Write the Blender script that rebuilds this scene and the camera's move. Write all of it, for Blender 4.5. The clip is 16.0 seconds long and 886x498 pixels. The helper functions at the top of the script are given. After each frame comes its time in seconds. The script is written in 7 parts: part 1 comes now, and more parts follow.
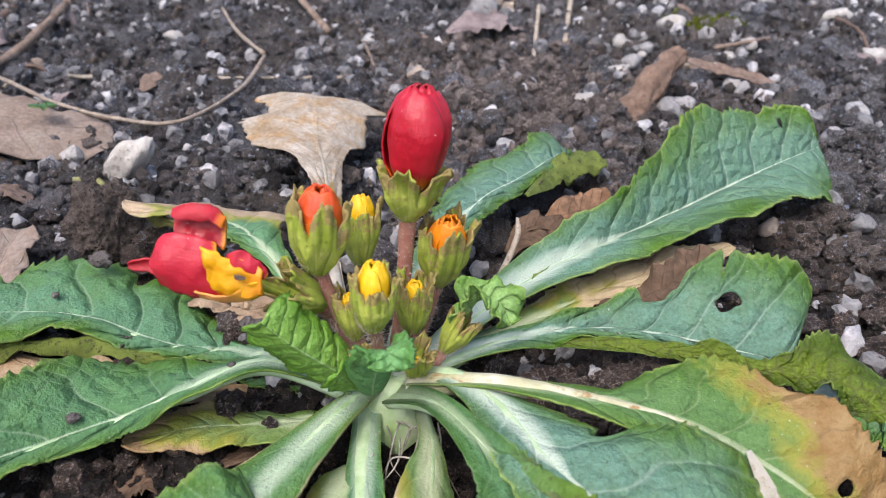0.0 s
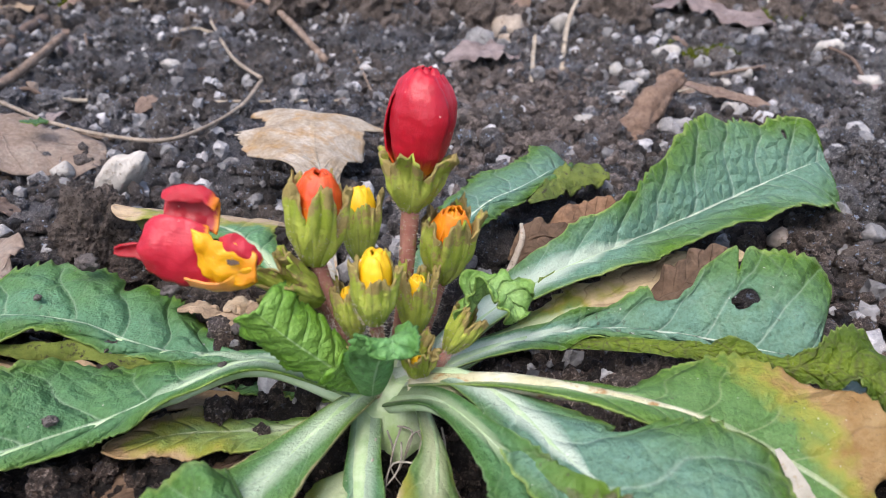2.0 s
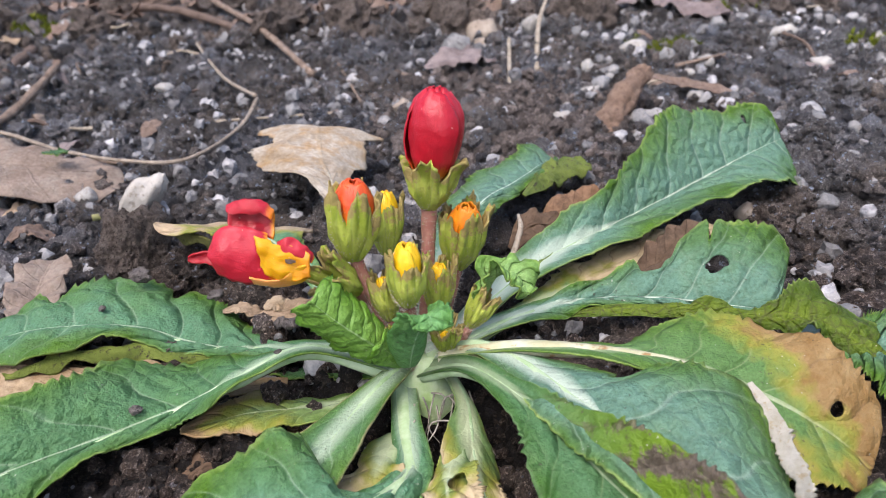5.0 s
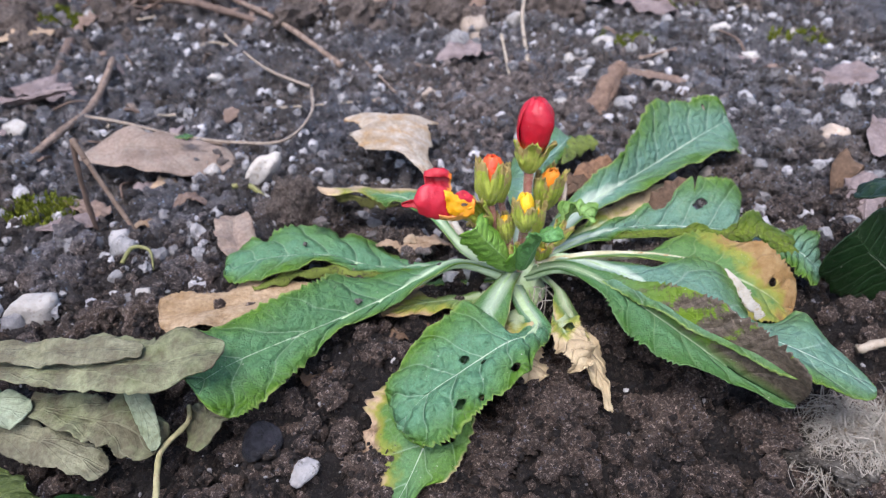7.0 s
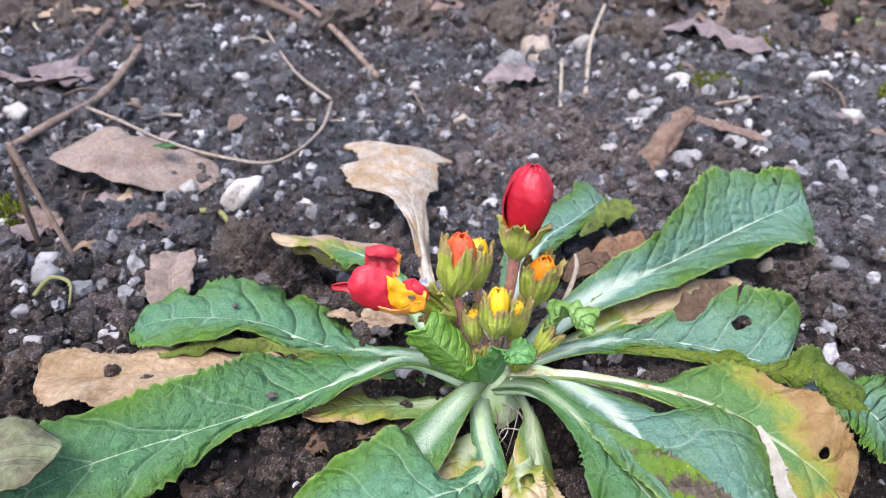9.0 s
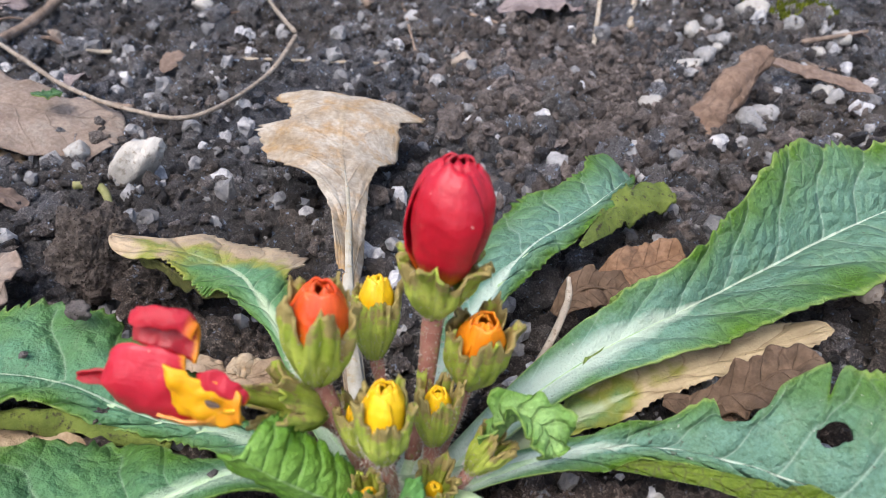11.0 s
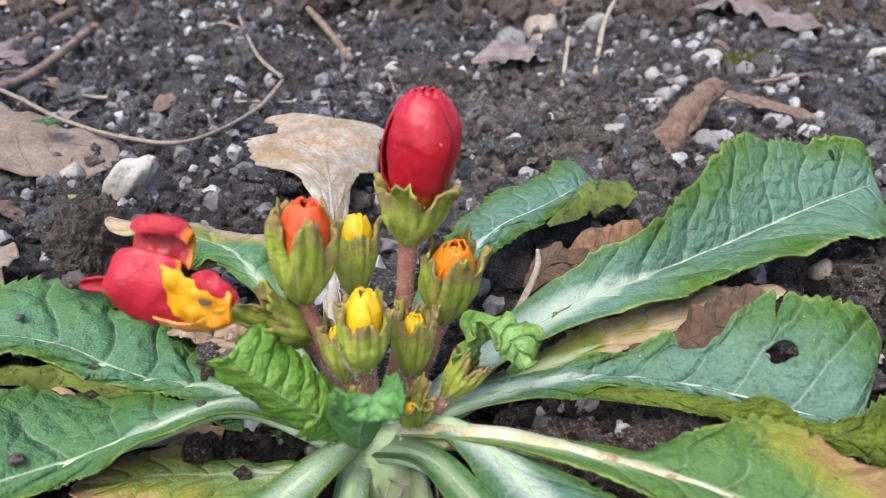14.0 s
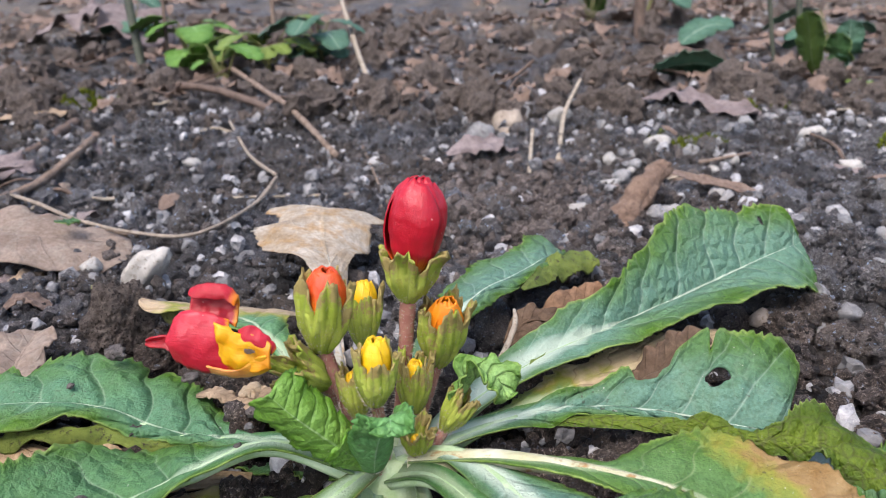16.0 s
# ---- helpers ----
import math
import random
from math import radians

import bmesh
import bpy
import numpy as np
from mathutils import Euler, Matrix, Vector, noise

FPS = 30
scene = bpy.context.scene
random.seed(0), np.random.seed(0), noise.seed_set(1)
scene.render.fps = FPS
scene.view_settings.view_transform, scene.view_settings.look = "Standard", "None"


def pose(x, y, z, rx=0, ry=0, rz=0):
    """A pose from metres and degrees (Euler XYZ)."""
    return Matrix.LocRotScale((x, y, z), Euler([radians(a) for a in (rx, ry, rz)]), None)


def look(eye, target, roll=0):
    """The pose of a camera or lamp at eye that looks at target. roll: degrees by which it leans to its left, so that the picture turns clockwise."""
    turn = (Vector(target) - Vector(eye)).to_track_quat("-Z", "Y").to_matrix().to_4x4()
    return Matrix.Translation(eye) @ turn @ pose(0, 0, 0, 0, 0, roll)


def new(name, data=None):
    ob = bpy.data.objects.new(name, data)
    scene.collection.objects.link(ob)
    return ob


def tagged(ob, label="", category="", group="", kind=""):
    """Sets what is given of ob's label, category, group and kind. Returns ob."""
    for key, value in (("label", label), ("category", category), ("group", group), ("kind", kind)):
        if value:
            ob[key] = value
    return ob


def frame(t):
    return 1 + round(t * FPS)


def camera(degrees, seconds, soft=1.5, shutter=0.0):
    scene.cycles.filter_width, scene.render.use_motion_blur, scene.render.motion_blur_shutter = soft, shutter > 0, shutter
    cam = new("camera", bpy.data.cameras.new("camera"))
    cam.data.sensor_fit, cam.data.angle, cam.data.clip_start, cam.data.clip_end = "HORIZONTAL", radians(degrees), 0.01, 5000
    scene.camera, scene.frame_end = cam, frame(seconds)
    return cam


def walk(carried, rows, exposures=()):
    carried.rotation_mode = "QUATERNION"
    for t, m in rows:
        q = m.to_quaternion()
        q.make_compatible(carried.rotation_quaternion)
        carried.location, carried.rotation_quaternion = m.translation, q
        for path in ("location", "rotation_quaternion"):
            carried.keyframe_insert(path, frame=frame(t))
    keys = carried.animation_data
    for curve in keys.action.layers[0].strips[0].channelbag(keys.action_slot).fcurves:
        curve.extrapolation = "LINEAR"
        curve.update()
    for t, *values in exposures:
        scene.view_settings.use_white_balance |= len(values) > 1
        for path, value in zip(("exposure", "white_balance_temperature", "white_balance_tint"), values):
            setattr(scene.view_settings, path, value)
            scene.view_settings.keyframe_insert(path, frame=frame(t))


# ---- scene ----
cam = camera(66.7, 16.0, 0.75)
cam.data.dof.use_dof, cam.data.dof.focus_distance, cam.data.dof.aperture_fstop = True, 0.156, 28.0
PATH = [
    (0, (0.012, -0.003, 0.115), (-0.035, 1.756, -0.836), -0.2),
    (0.5, (0.012, -0.004, 0.111), (-0.048, 1.78, -0.791), -0.8),
    (1, (0.009, -0.003, 0.108), (-0.053, 1.808, -0.739), -0.4),
    (1.5, (0.009, -0.002, 0.102), (-0.042, 1.816, -0.73), 0.1),
    (2, (0.01, -0.002, 0.103), (-0.02, 1.818, -0.726), -0.0),
    (2.5, (0.01, -0.002, 0.105), (-0.003, 1.822, -0.713), -0.4),
    (3, (0.011, -0.005, 0.104), (0.008, 1.824, -0.705), -0.5),
    (3.2, (0.011, -0.006, 0.103), (0.018, 1.824, -0.705), -1.0),
    (5.3, (0.002, -0.029, 0.111), (0.026, 1.783, -0.734), -4.3),
    (5.5, (0.002, -0.034, 0.111), (0.027, 1.769, -0.754), -5.3),
    (6, (-0.018, -0.049, 0.126), (0.075, 1.721, -0.799), -7.3),
    (6.5, (-0.04, -0.074, 0.139), (0.165, 1.686, -0.787), -4.5),
    (7, (-0.056, -0.102, 0.143), (0.155, 1.664, -0.772), -2.3),
    (7.5, (-0.046, -0.116, 0.125), (0.113, 1.663, -0.776), -0.9),
    (8, (-0.042, -0.11, 0.127), (0.035, 1.674, -0.774), -2.0),
    (8.5, (-0.041, -0.085, 0.142), (0.032, 1.699, -0.76), -0.7),
    (8.7, (-0.032, -0.069, 0.143), (0.014, 1.718, -0.754), 0.7),
    (10.8, (0.008, 0.027, 0.123), (-0.15, 1.712, -0.942), 1.2),
    (11, (0.011, 0.033, 0.122), (-0.146, 1.718, -0.944), 0.9),
    (11.4, (0.013, 0.042, 0.115), (-0.09, 1.737, -0.942), 1.9),
    (11.5, (0.014, 0.043, 0.115), (-0.08, 1.733, -0.951), 1.8),
    (12, (0.013, 0.045, 0.116), (-0.07, 1.735, -0.95), 1.9),
    (12.5, (0.014, 0.039, 0.116), (-0.07, 1.735, -0.942), 1.9),
    (13, (0.014, 0.03, 0.113), (-0.082, 1.75, -0.904), 1.5),
    (13.5, (0.016, 0.02, 0.112), (-0.102, 1.804, -0.784), 0.5),
    (14, (0.015, 0.012, 0.105), (-0.11, 1.82, -0.741), 0.5),
    (14.5, (0.014, 0.006, 0.107), (-0.117, 1.849, -0.659), -0.0),
    (15, (0.012, -0.003, 0.103), (-0.095, 1.88, -0.563), -1.0),
    (15.2, (0.013, -0.007, 0.101), (-0.081, 1.888, -0.532), -0.8),
    (15.5, (0.013, -0.01, 0.099), (-0.059, 1.894, -0.512), -1.3),
    (15.7, (0.013, -0.013, 0.098), (-0.055, 1.895, -0.499), -1.5),
    (16, (0.014, -0.015, 0.11), (-0.051, 1.89, -0.493), -1.4),
]
walk(cam, [(t, look(eye, target, roll)) for t, eye, target, roll in PATH],
     [(0, 1.10, 6420, 16), (5.5, 1.10, 6400, 16), (6.0, 1.12, 6220, 16), (7.0, 1.17, 6050, 18), (8.0, 1.2, 6050, 18), (8.7, 1.38, 6050, 18), (10.8, 1.14, 6350, 13), (16.0, 1.12, 6380, 15)])

# ---- light: an overcast day in open shade ----
world = bpy.data.worlds.new("overcast_sky")
scene.world = world
world.use_nodes = True
sky = world.node_tree.nodes.new("ShaderNodeTexSky")
sky.sky_type, sky.sun_disc = "NISHITA", False
sky.sun_elevation, sky.sun_rotation = radians(58), radians(200)
sky.air_density, sky.dust_density, sky.ozone_density = 1.0, 3.0, 1.0
world.node_tree.links.new(sky.outputs[0], world.node_tree.nodes["Background"].inputs[0])
world.node_tree.nodes["Background"].inputs[1].default_value = 0.14
sun = new("sun", bpy.data.lights.new("sun", "SUN"))
sun.data.energy, sun.data.angle, sun.data.color = 1.5, radians(35), (1.0, 0.98, 0.95)
sun.matrix_world = look((-0.5, -0.8, 2.0), (0, 0, 0))
scene.view_settings.exposure = 1.03

# ---- node helpers ----


class Shade:
    """A node material under construction."""

    def __init__(self, name, rough=0.6, spec=0.4):
        self.m = bpy.data.materials.new(name)
        self.m.use_nodes = True
        self.t = self.m.node_tree
        self.b = self.t.nodes["Principled BSDF"]
        self.set("Roughness", rough)
        self.set("Specular IOR Level", spec)
        self.obj = self.t.nodes.new("ShaderNodeTexCoord").outputs["Object"]

    def set(self, key, value):
        self.put(self.b.inputs[key], value)

    def put(self, socket, value):
        if isinstance(value, bpy.types.NodeSocket):
            self.t.links.new(value, socket)
        elif isinstance(value, tuple) and len(value) == 3 and socket.type == "RGBA":
            socket.default_value = (*value, 1)
        else:
            socket.default_value = value

    def noise(self, scale, detail=4.0, rough=0.6, distort=0.0, coord=None):
        n = self.t.nodes.new("ShaderNodeTexNoise")
        self.put(n.inputs["Vector"], coord or self.obj)
        for k, v in (("Scale", scale), ("Detail", detail), ("Roughness", rough), ("Distortion", distort)):
            n.inputs[k].default_value = v
        return n.outputs["Fac"]

    def cells(self, scale, feature="DISTANCE_TO_EDGE", coord=None):
        n = self.t.nodes.new("ShaderNodeTexVoronoi")
        n.feature = feature
        self.put(n.inputs["Vector"], coord or self.obj)
        n.inputs["Scale"].default_value = scale
        return n.outputs["Distance"]

    def ramp(self, fac, *stops):
        n = self.t.nodes.new("ShaderNodeValToRGB")
        self.put(n.inputs[0], fac)
        e = n.color_ramp.elements
        while len(e) < len(stops):
            e.new(0.5)
        for el, (p, c) in zip(e, stops):
            el.position = p
            el.color = (*c, 1) if isinstance(c, tuple) else (c, c, c, 1)
        return n.outputs[0]

    def mix(self, fac, a, b, mode="MIX"):
        n = self.t.nodes.new("ShaderNodeMix")
        n.data_type, n.blend_type = "RGBA", mode
        self.put(n.inputs[0], fac)
        self.put(n.inputs[6], a)
        self.put(n.inputs[7], b)
        return n.outputs[2]

    def calc(self, op, a, b=0.0, c=0.0):
        n = self.t.nodes.new("ShaderNodeMath")
        n.operation = op
        for k, v in enumerate((a, b, c)):
            self.put(n.inputs[k], v)
        return n.outputs[0]

    def uv(self, layer="UVMap"):
        n, m = self.t.nodes.new("ShaderNodeSeparateXYZ"), self.t.nodes.new("ShaderNodeUVMap")
        m.uv_map = layer
        self.put(n.inputs[0], m.outputs[0])
        return n.outputs[0], n.outputs[1]

    def chance(self, island=False):
        if island:
            return self.t.nodes.new("ShaderNodeNewGeometry").outputs["Random Per Island"]
        return self.t.nodes.new("ShaderNodeObjectInfo").outputs["Random"]

    def bump(self, height, distance, strength=1.0):
        n = self.t.nodes.new("ShaderNodeBump")
        n.inputs["Strength"].default_value, n.inputs["Distance"].default_value = strength, distance
        self.put(n.inputs["Height"], height)
        self.set("Normal", n.outputs[0])

    def thin(self, colour, amount):
        """Lets some light through, as leaves and petals do."""
        tr = self.t.nodes.new("ShaderNodeBsdfTranslucent")
        self.put(tr.inputs[0], colour)
        mx = self.t.nodes.new("ShaderNodeMixShader")
        mx.inputs[0].default_value = amount
        self.t.links.new(self.b.outputs[0], mx.inputs[1])
        self.t.links.new(tr.outputs[0], mx.inputs[2])
        self.t.links.new(mx.outputs[0], self.t.nodes["Material Output"].inputs[0])


def leaf_shade(name, dark, light, pale, petiole=0.3, rib=1.0, relief=0.0010, ridge=0.55, cracks=0.0, sere=0.0, sere_at=0.7, sere_side=0.0, dirt=0.0, veins=9.0, gloss=0.42, tan=(0.42, 0.24, 0.07), edge=(0.30, 0.40, 0.10), scale=1.0, crinkle=0.55, white=0.62):
    """Primrose leaf: pale midrib and side veins, net of small veins, yellow rim, withered and soiled patches."""
    g = Shade(name, gloss, 0.32)
    u, v = g.uv()
    av = g.calc("ABSOLUTE", g.calc("SUBTRACT", g.calc("MULTIPLY", v, 2.0), 1.0))
    wob = g.noise(140 * scale, 3)
    big = g.noise(38 * scale, 3)
    zone = g.calc("ADD", g.calc("ADD", g.calc("MULTIPLY", av, 0.62), g.calc("MULTIPLY", u, 0.16)), g.calc("MULTIPLY", g.calc("SUBTRACT", big, 0.5), 1.0))
    col = g.mix(g.ramp(zone, (0.30, 0.0), (0.74, 1.0)), light, dark)
    col = g.mix(g.ramp(g.noise(95, 3), (0.52, 0.0), (0.78, 0.4)), col, g.mix(1.0, col, (1.4, 1.25, 0.85), "MULTIPLY"))
    col = g.mix(g.ramp(g.noise(420, 4), (0.3, 0.0), (0.75, 1.0)), g.mix(1.0, col, (0.78, 0.80, 0.76), "MULTIPLY"), col)
    col = g.mix(g.ramp(g.noise(1300, 3, 0.7), (0.36, 0.0), (0.66, 1.0)), g.mix(1.0, col, (0.80, 0.82, 0.76), "MULTIPLY"), g.mix(1.0, col, (1.14, 1.12, 1.14), "MULTIPLY"))
    # net of fine veins
    warp = g.t.nodes.new("ShaderNodeVectorMath")
    warp.operation = "MULTIPLY_ADD"
    jit = g.t.nodes.new("ShaderNodeTexNoise")
    g.put(jit.inputs["Vector"], g.obj)
    jit.inputs["Scale"].default_value, jit.inputs["Detail"].default_value = 170, 3.0
    g.put(warp.inputs[0], jit.outputs["Color"])
    warp.inputs[1].default_value = (0.0022, 0.0022, 0.0022)
    g.put(warp.inputs[2], g.obj)
    blade_part = g.ramp(u, (max(0.0, petiole - 0.08), 0.0), (max(0.05, petiole + 0.10), 1.0))
    net = g.calc("ADD", g.cells(210 * scale, coord=warp.outputs[0]), g.calc("MULTIPLY", g.calc("SUBTRACT", g.noise(420, 4), 0.5), 0.10))
    col = g.mix(g.calc("MULTIPLY", g.ramp(net, (0.0, 1.0), (0.10, 0.0)), g.calc("MULTIPLY", g.ramp(g.noise(70, 2), (0.4, 0.0), (0.7, 1.0)), 0.10)), col, pale)
    # creases between the cells darkened, their shade put into the green
    col = g.mix(g.calc("MULTIPLY", blade_part, g.ramp(net, (0.02, 0.24 * crinkle), (0.22, 0.0))), col, g.mix(1.0, col, (0.5, 0.55, 0.4), "MULTIPLY"))
    # side veins
    ph = g.calc("ADD", g.uv("veins")[0], g.calc("MULTIPLY", g.calc("SUBTRACT", wob, 0.5), 0.10))
    tri = g.calc("MULTIPLY", g.calc("ABSOLUTE", g.calc("SUBTRACT", g.calc("FRACT", ph), 0.5)), 2.0)
    line = g.ramp(tri, (0.0, 1.0), (0.04, 0.45), (0.09, 0.0))
    # painted shade in the grooves along the side veins
    col = g.mix(g.calc("MULTIPLY", g.ramp(tri, (0.08, 0.0), (0.16, 0.30), (0.34, 0.0)), g.ramp(av, (0.25, 0.0), (0.7, 1.0))), col, g.mix(1.0, col, (0.62, 0.70, 0.55), "MULTIPLY"))
    col = g.mix(g.calc("MULTIPLY", line, g.calc("SUBTRACT", 0.36, g.calc("MULTIPLY", av, 0.28))), col, pale)
    # rim
    rim = g.calc("MULTIPLY", g.ramp(g.calc("ADD", av, g.calc("MULTIPLY", g.calc("SUBTRACT", g.noise(210, 3), 0.5), 0.16)), (0.93, 0.0), (1.0, 1.0)), g.ramp(g.noise(60, 2), (0.38, 0.3), (0.62, 1.0)))
    col = g.mix(g.calc("MULTIPLY", rim, 0.75), col, edge)
    # midrib and petiole
    wid = g.calc("MAXIMUM", g.calc("MULTIPLY", g.calc("SUBTRACT", petiole + 0.12, u), 3.2), g.calc("SUBTRACT", 0.13 * rib, g.calc("MULTIPLY", u, 0.10 * rib)))
    rib = g.calc("LESS_THAN", g.calc("ADD", av, g.calc("MULTIPLY", wob, 0.03)), wid)
    ribf = g.ramp(g.calc("DIVIDE", av, g.calc("MAXIMUM", wid, 0.01)), (0.0, white), (0.5, 0.7 * white), (1.0, 0.0))
    col = g.mix(g.calc("MULTIPLY", rib, ribf), col, g.mix(g.noise(200, 3), pale, g.mix(0.5, pale, (0.80, 0.84, 0.66))))
    if sere:
        t = g.calc("ADD", g.calc("ADD", g.calc("MULTIPLY", g.noise(48, 4, 0.65), 1.35), -0.12), g.calc("MULTIPLY", g.calc("SUBTRACT", u, sere_at), 1.4))
        t = g.calc("ADD", t, g.calc("ADD", g.calc("MULTIPLY", av, 0.25), g.calc("MULTIPLY", g.calc("SUBTRACT", v, 0.5), sere_side)))
        yel = g.ramp(t, (0.55 - 0.2 * sere, 0.0), (0.75 - 0.2 * sere, 1.0))
        col = g.mix(yel, col, g.mix(g.noise(160, 3), (0.34, 0.28, 0.04), (0.18, 0.24, 0.03)))
        brn = g.ramp(t, (0.72 - 0.2 * sere, 0.0), (0.86 - 0.2 * sere, 1.0))
        dry = g.mix(g.ramp(g.noise(150, 5, 0.7), (0.35, 0.0), (0.65, 1.0)), g.mix(0.30, tan, (0.10, 0.055, 0.02)), g.mix(0.25, tan, (0.56, 0.48, 0.28)))
        dry = g.mix(g.ramp(g.noise(70, 4, 0.6), (0.62, 0.0), (0.68, 0.6)), dry, (0.12, 0.065, 0.03))
        dry = g.mix(g.calc("MULTIPLY", line, 0.5), dry, (0.16, 0.09, 0.035))
        col = g.mix(brn, col, dry)
    if dirt:
        d = g.ramp(g.calc("ADD", g.calc("ADD", g.noise(130, 7, 0.8, 0.6), g.calc("MULTIPLY", g.calc("SUBTRACT", u, 0.6), 0.55)), g.calc("MULTIPLY", g.calc("SUBTRACT", tri, 0.5), -0.22)), (0.74 - 0.35 * dirt, 0.0), (0.80 - 0.35 * dirt, 1.0))
        half = g.ramp(v, (0.50, 0.0), (0.60, 1.0))
        out = g.ramp(u, (0.30, 0.0), (0.55, 1.0))
        far = g.calc("MULTIPLY", g.calc("MULTIPLY", half, d), out)
        col = g.mix(far, g.mix(g.calc("MULTIPLY", half, out), col, (0.13, 0.22, 0.012)), g.mix(g.ramp(g.noise(700, 5, 0.75), (0.35, 0.0), (0.65, 1.0)), (0.060, 0.045, 0.030), (0.17, 0.135, 0.098)))
    if cracks:
        col = g.mix(g.calc("MULTIPLY", g.ramp(g.calc("ADD", g.cells(330), g.calc("MULTIPLY", g.noise(300, 4), 0.16)), (0.08, 1.0), (0.16, 0.0)), cracks), col, (0.055, 0.045, 0.02))
    # crumbs and specks
    sp = g.ramp(g.calc("ADD", g.noise(800, 2), g.calc("MULTIPLY", g.noise(35, 2), 0.25)), (0.83, 0.0), (0.87, 1.0))
    col = g.mix(g.calc("MULTIPLY", sp, 0.6), col, (0.07, 0.055, 0.04))
    dust = g.ramp(g.calc("ADD", g.noise(1000, 2), g.calc("MULTIPLY", g.noise(50, 2), 0.2)), (0.83, 0.0), (0.86, 0.55))
    col = g.mix(dust, col, (0.55, 0.54, 0.46))
    g.set("Base Color", col)
    g.set("Roughness", g.calc("ADD", gloss, g.calc("MULTIPLY", g.noise(300, 3), 0.18)))
    h = g.calc("ADD", g.calc("MULTIPLY", g.calc("MULTIPLY", blade_part, g.ramp(net, (0.0, 0.0), (0.4, 1.0))), 0.9 * crinkle), g.calc("MULTIPLY", g.noise(1500, 3), 0.6))
    h = g.calc("ADD", h, g.calc("MULTIPLY", g.noise(240, 3), 0.35))
    h = g.calc("ADD", h, g.calc("MULTIPLY", g.calc("MULTIPLY", blade_part, g.ramp(tri, (0.0, 0.0), (0.3, 1.0))), ridge))
    g.bump(h, relief)
    g.thin(col, 0.16)
    return g.m


def dead_shade(name, a, b, vein, thin=0.12, stain=(0.16, 0.09, 0.04), veins=8.0, cover=0.0):
    """Dry leaf: papery tan with stains, veins and a rough face."""
    g = Shade(name, 0.75, 0.2)
    u, v = g.uv()
    av = g.calc("ABSOLUTE", g.calc("SUBTRACT", g.calc("MULTIPLY", v, 2.0), 1.0))
    wob = g.noise(110, 3)
    col = g.mix(g.ramp(g.noise(55, 4, 0.65), (0.35, 0.0), (0.66, 1.0)), a, b)
    col = g.mix(g.calc("MULTIPLY", g.ramp(g.noise(95, 5, 0.7), (0.5 - cover, 0.0), (0.68 - cover, 1.0)), 0.7), col, stain)
    ph = g.calc("ADD", g.calc("SUBTRACT", g.calc("MULTIPLY", u, veins), g.calc("MULTIPLY", av, 1.3)), g.calc("MULTIPLY", wob, 0.4))
    tri = g.calc("MULTIPLY", g.calc("ABSOLUTE", g.calc("SUBTRACT", g.calc("FRACT", ph), 0.5)), 2.0)
    line = g.calc("MAXIMUM", g.ramp(tri, (0.0, 1.0), (0.12, 0.0)), g.ramp(av, (0.02, 1.0), (0.06, 0.0)))
    col = g.mix(g.calc("MULTIPLY", line, g.calc("MULTIPLY", g.ramp(g.noise(60, 2), (0.35, 0.2), (0.65, 1.0)), 0.28)), col, vein)
    col = g.mix(g.ramp(g.noise(700, 3), (0.35, 0.0), (0.7, 1.0)), g.mix(1.0, col, (0.7, 0.68, 0.66), "MULTIPLY"), col)
    g.set("Base Color", col)
    g.bump(g.calc("ADD", g.noise(350, 5, 0.7), g.calc("MULTIPLY", line, 0.2)), 0.0009)
    g.thin(col, thin)
    return g.m


def petal_shade(name, a, b, base, at=0.25, streak=0.35):
    g = Shade(name, 0.38, 0.5)
    u, v = g.uv()
    st = g.noise(1.0, 4, 0.6, coord=None)
    comb = g.t.nodes.new("ShaderNodeCombineXYZ")
    g.put(comb.inputs[0], g.calc("MULTIPLY", u, 38.0))
    g.put(comb.inputs[1], g.calc("MULTIPLY", v, 3.0))
    lines = g.noise(1.0, 4, 0.6, coord=comb.outputs[0])
    col = g.mix(g.ramp(g.noise(260, 3), (0.3, 0.0), (0.7, 1.0)), a, b)
    col = g.mix(g.calc("MULTIPLY", g.ramp(lines, (0.45, 0.0), (0.7, 1.0)), streak), col, g.mix(1.0, col, (0.55, 0.35, 0.4), "MULTIPLY"))
    tip = g.calc("ADD", v, g.calc("MULTIPLY", g.calc("SUBTRACT", lines, 0.5), 0.22))
    col = g.mix(g.ramp(tip, (at * 0.45, 1.0), (at * 1.3, 0.0)), col, base)
    col = g.mix(g.ramp(g.noise(900, 2), (0.72, 0.0), (0.76, 0.7)), col, (0.75, 0.5, 0.4))
    g.set("Base Color", col)
    g.set("Subsurface Weight", 0.12)
    g.set("Subsurface Radius", (0.002, 0.0008, 0.0006))
    g.bump(g.calc("ADD", g.calc("MULTIPLY", lines, 0.35), g.calc("MULTIPLY", g.noise(500, 4), 0.9)), 0.00030)
    g.thin(col, 0.14)
    return g.m


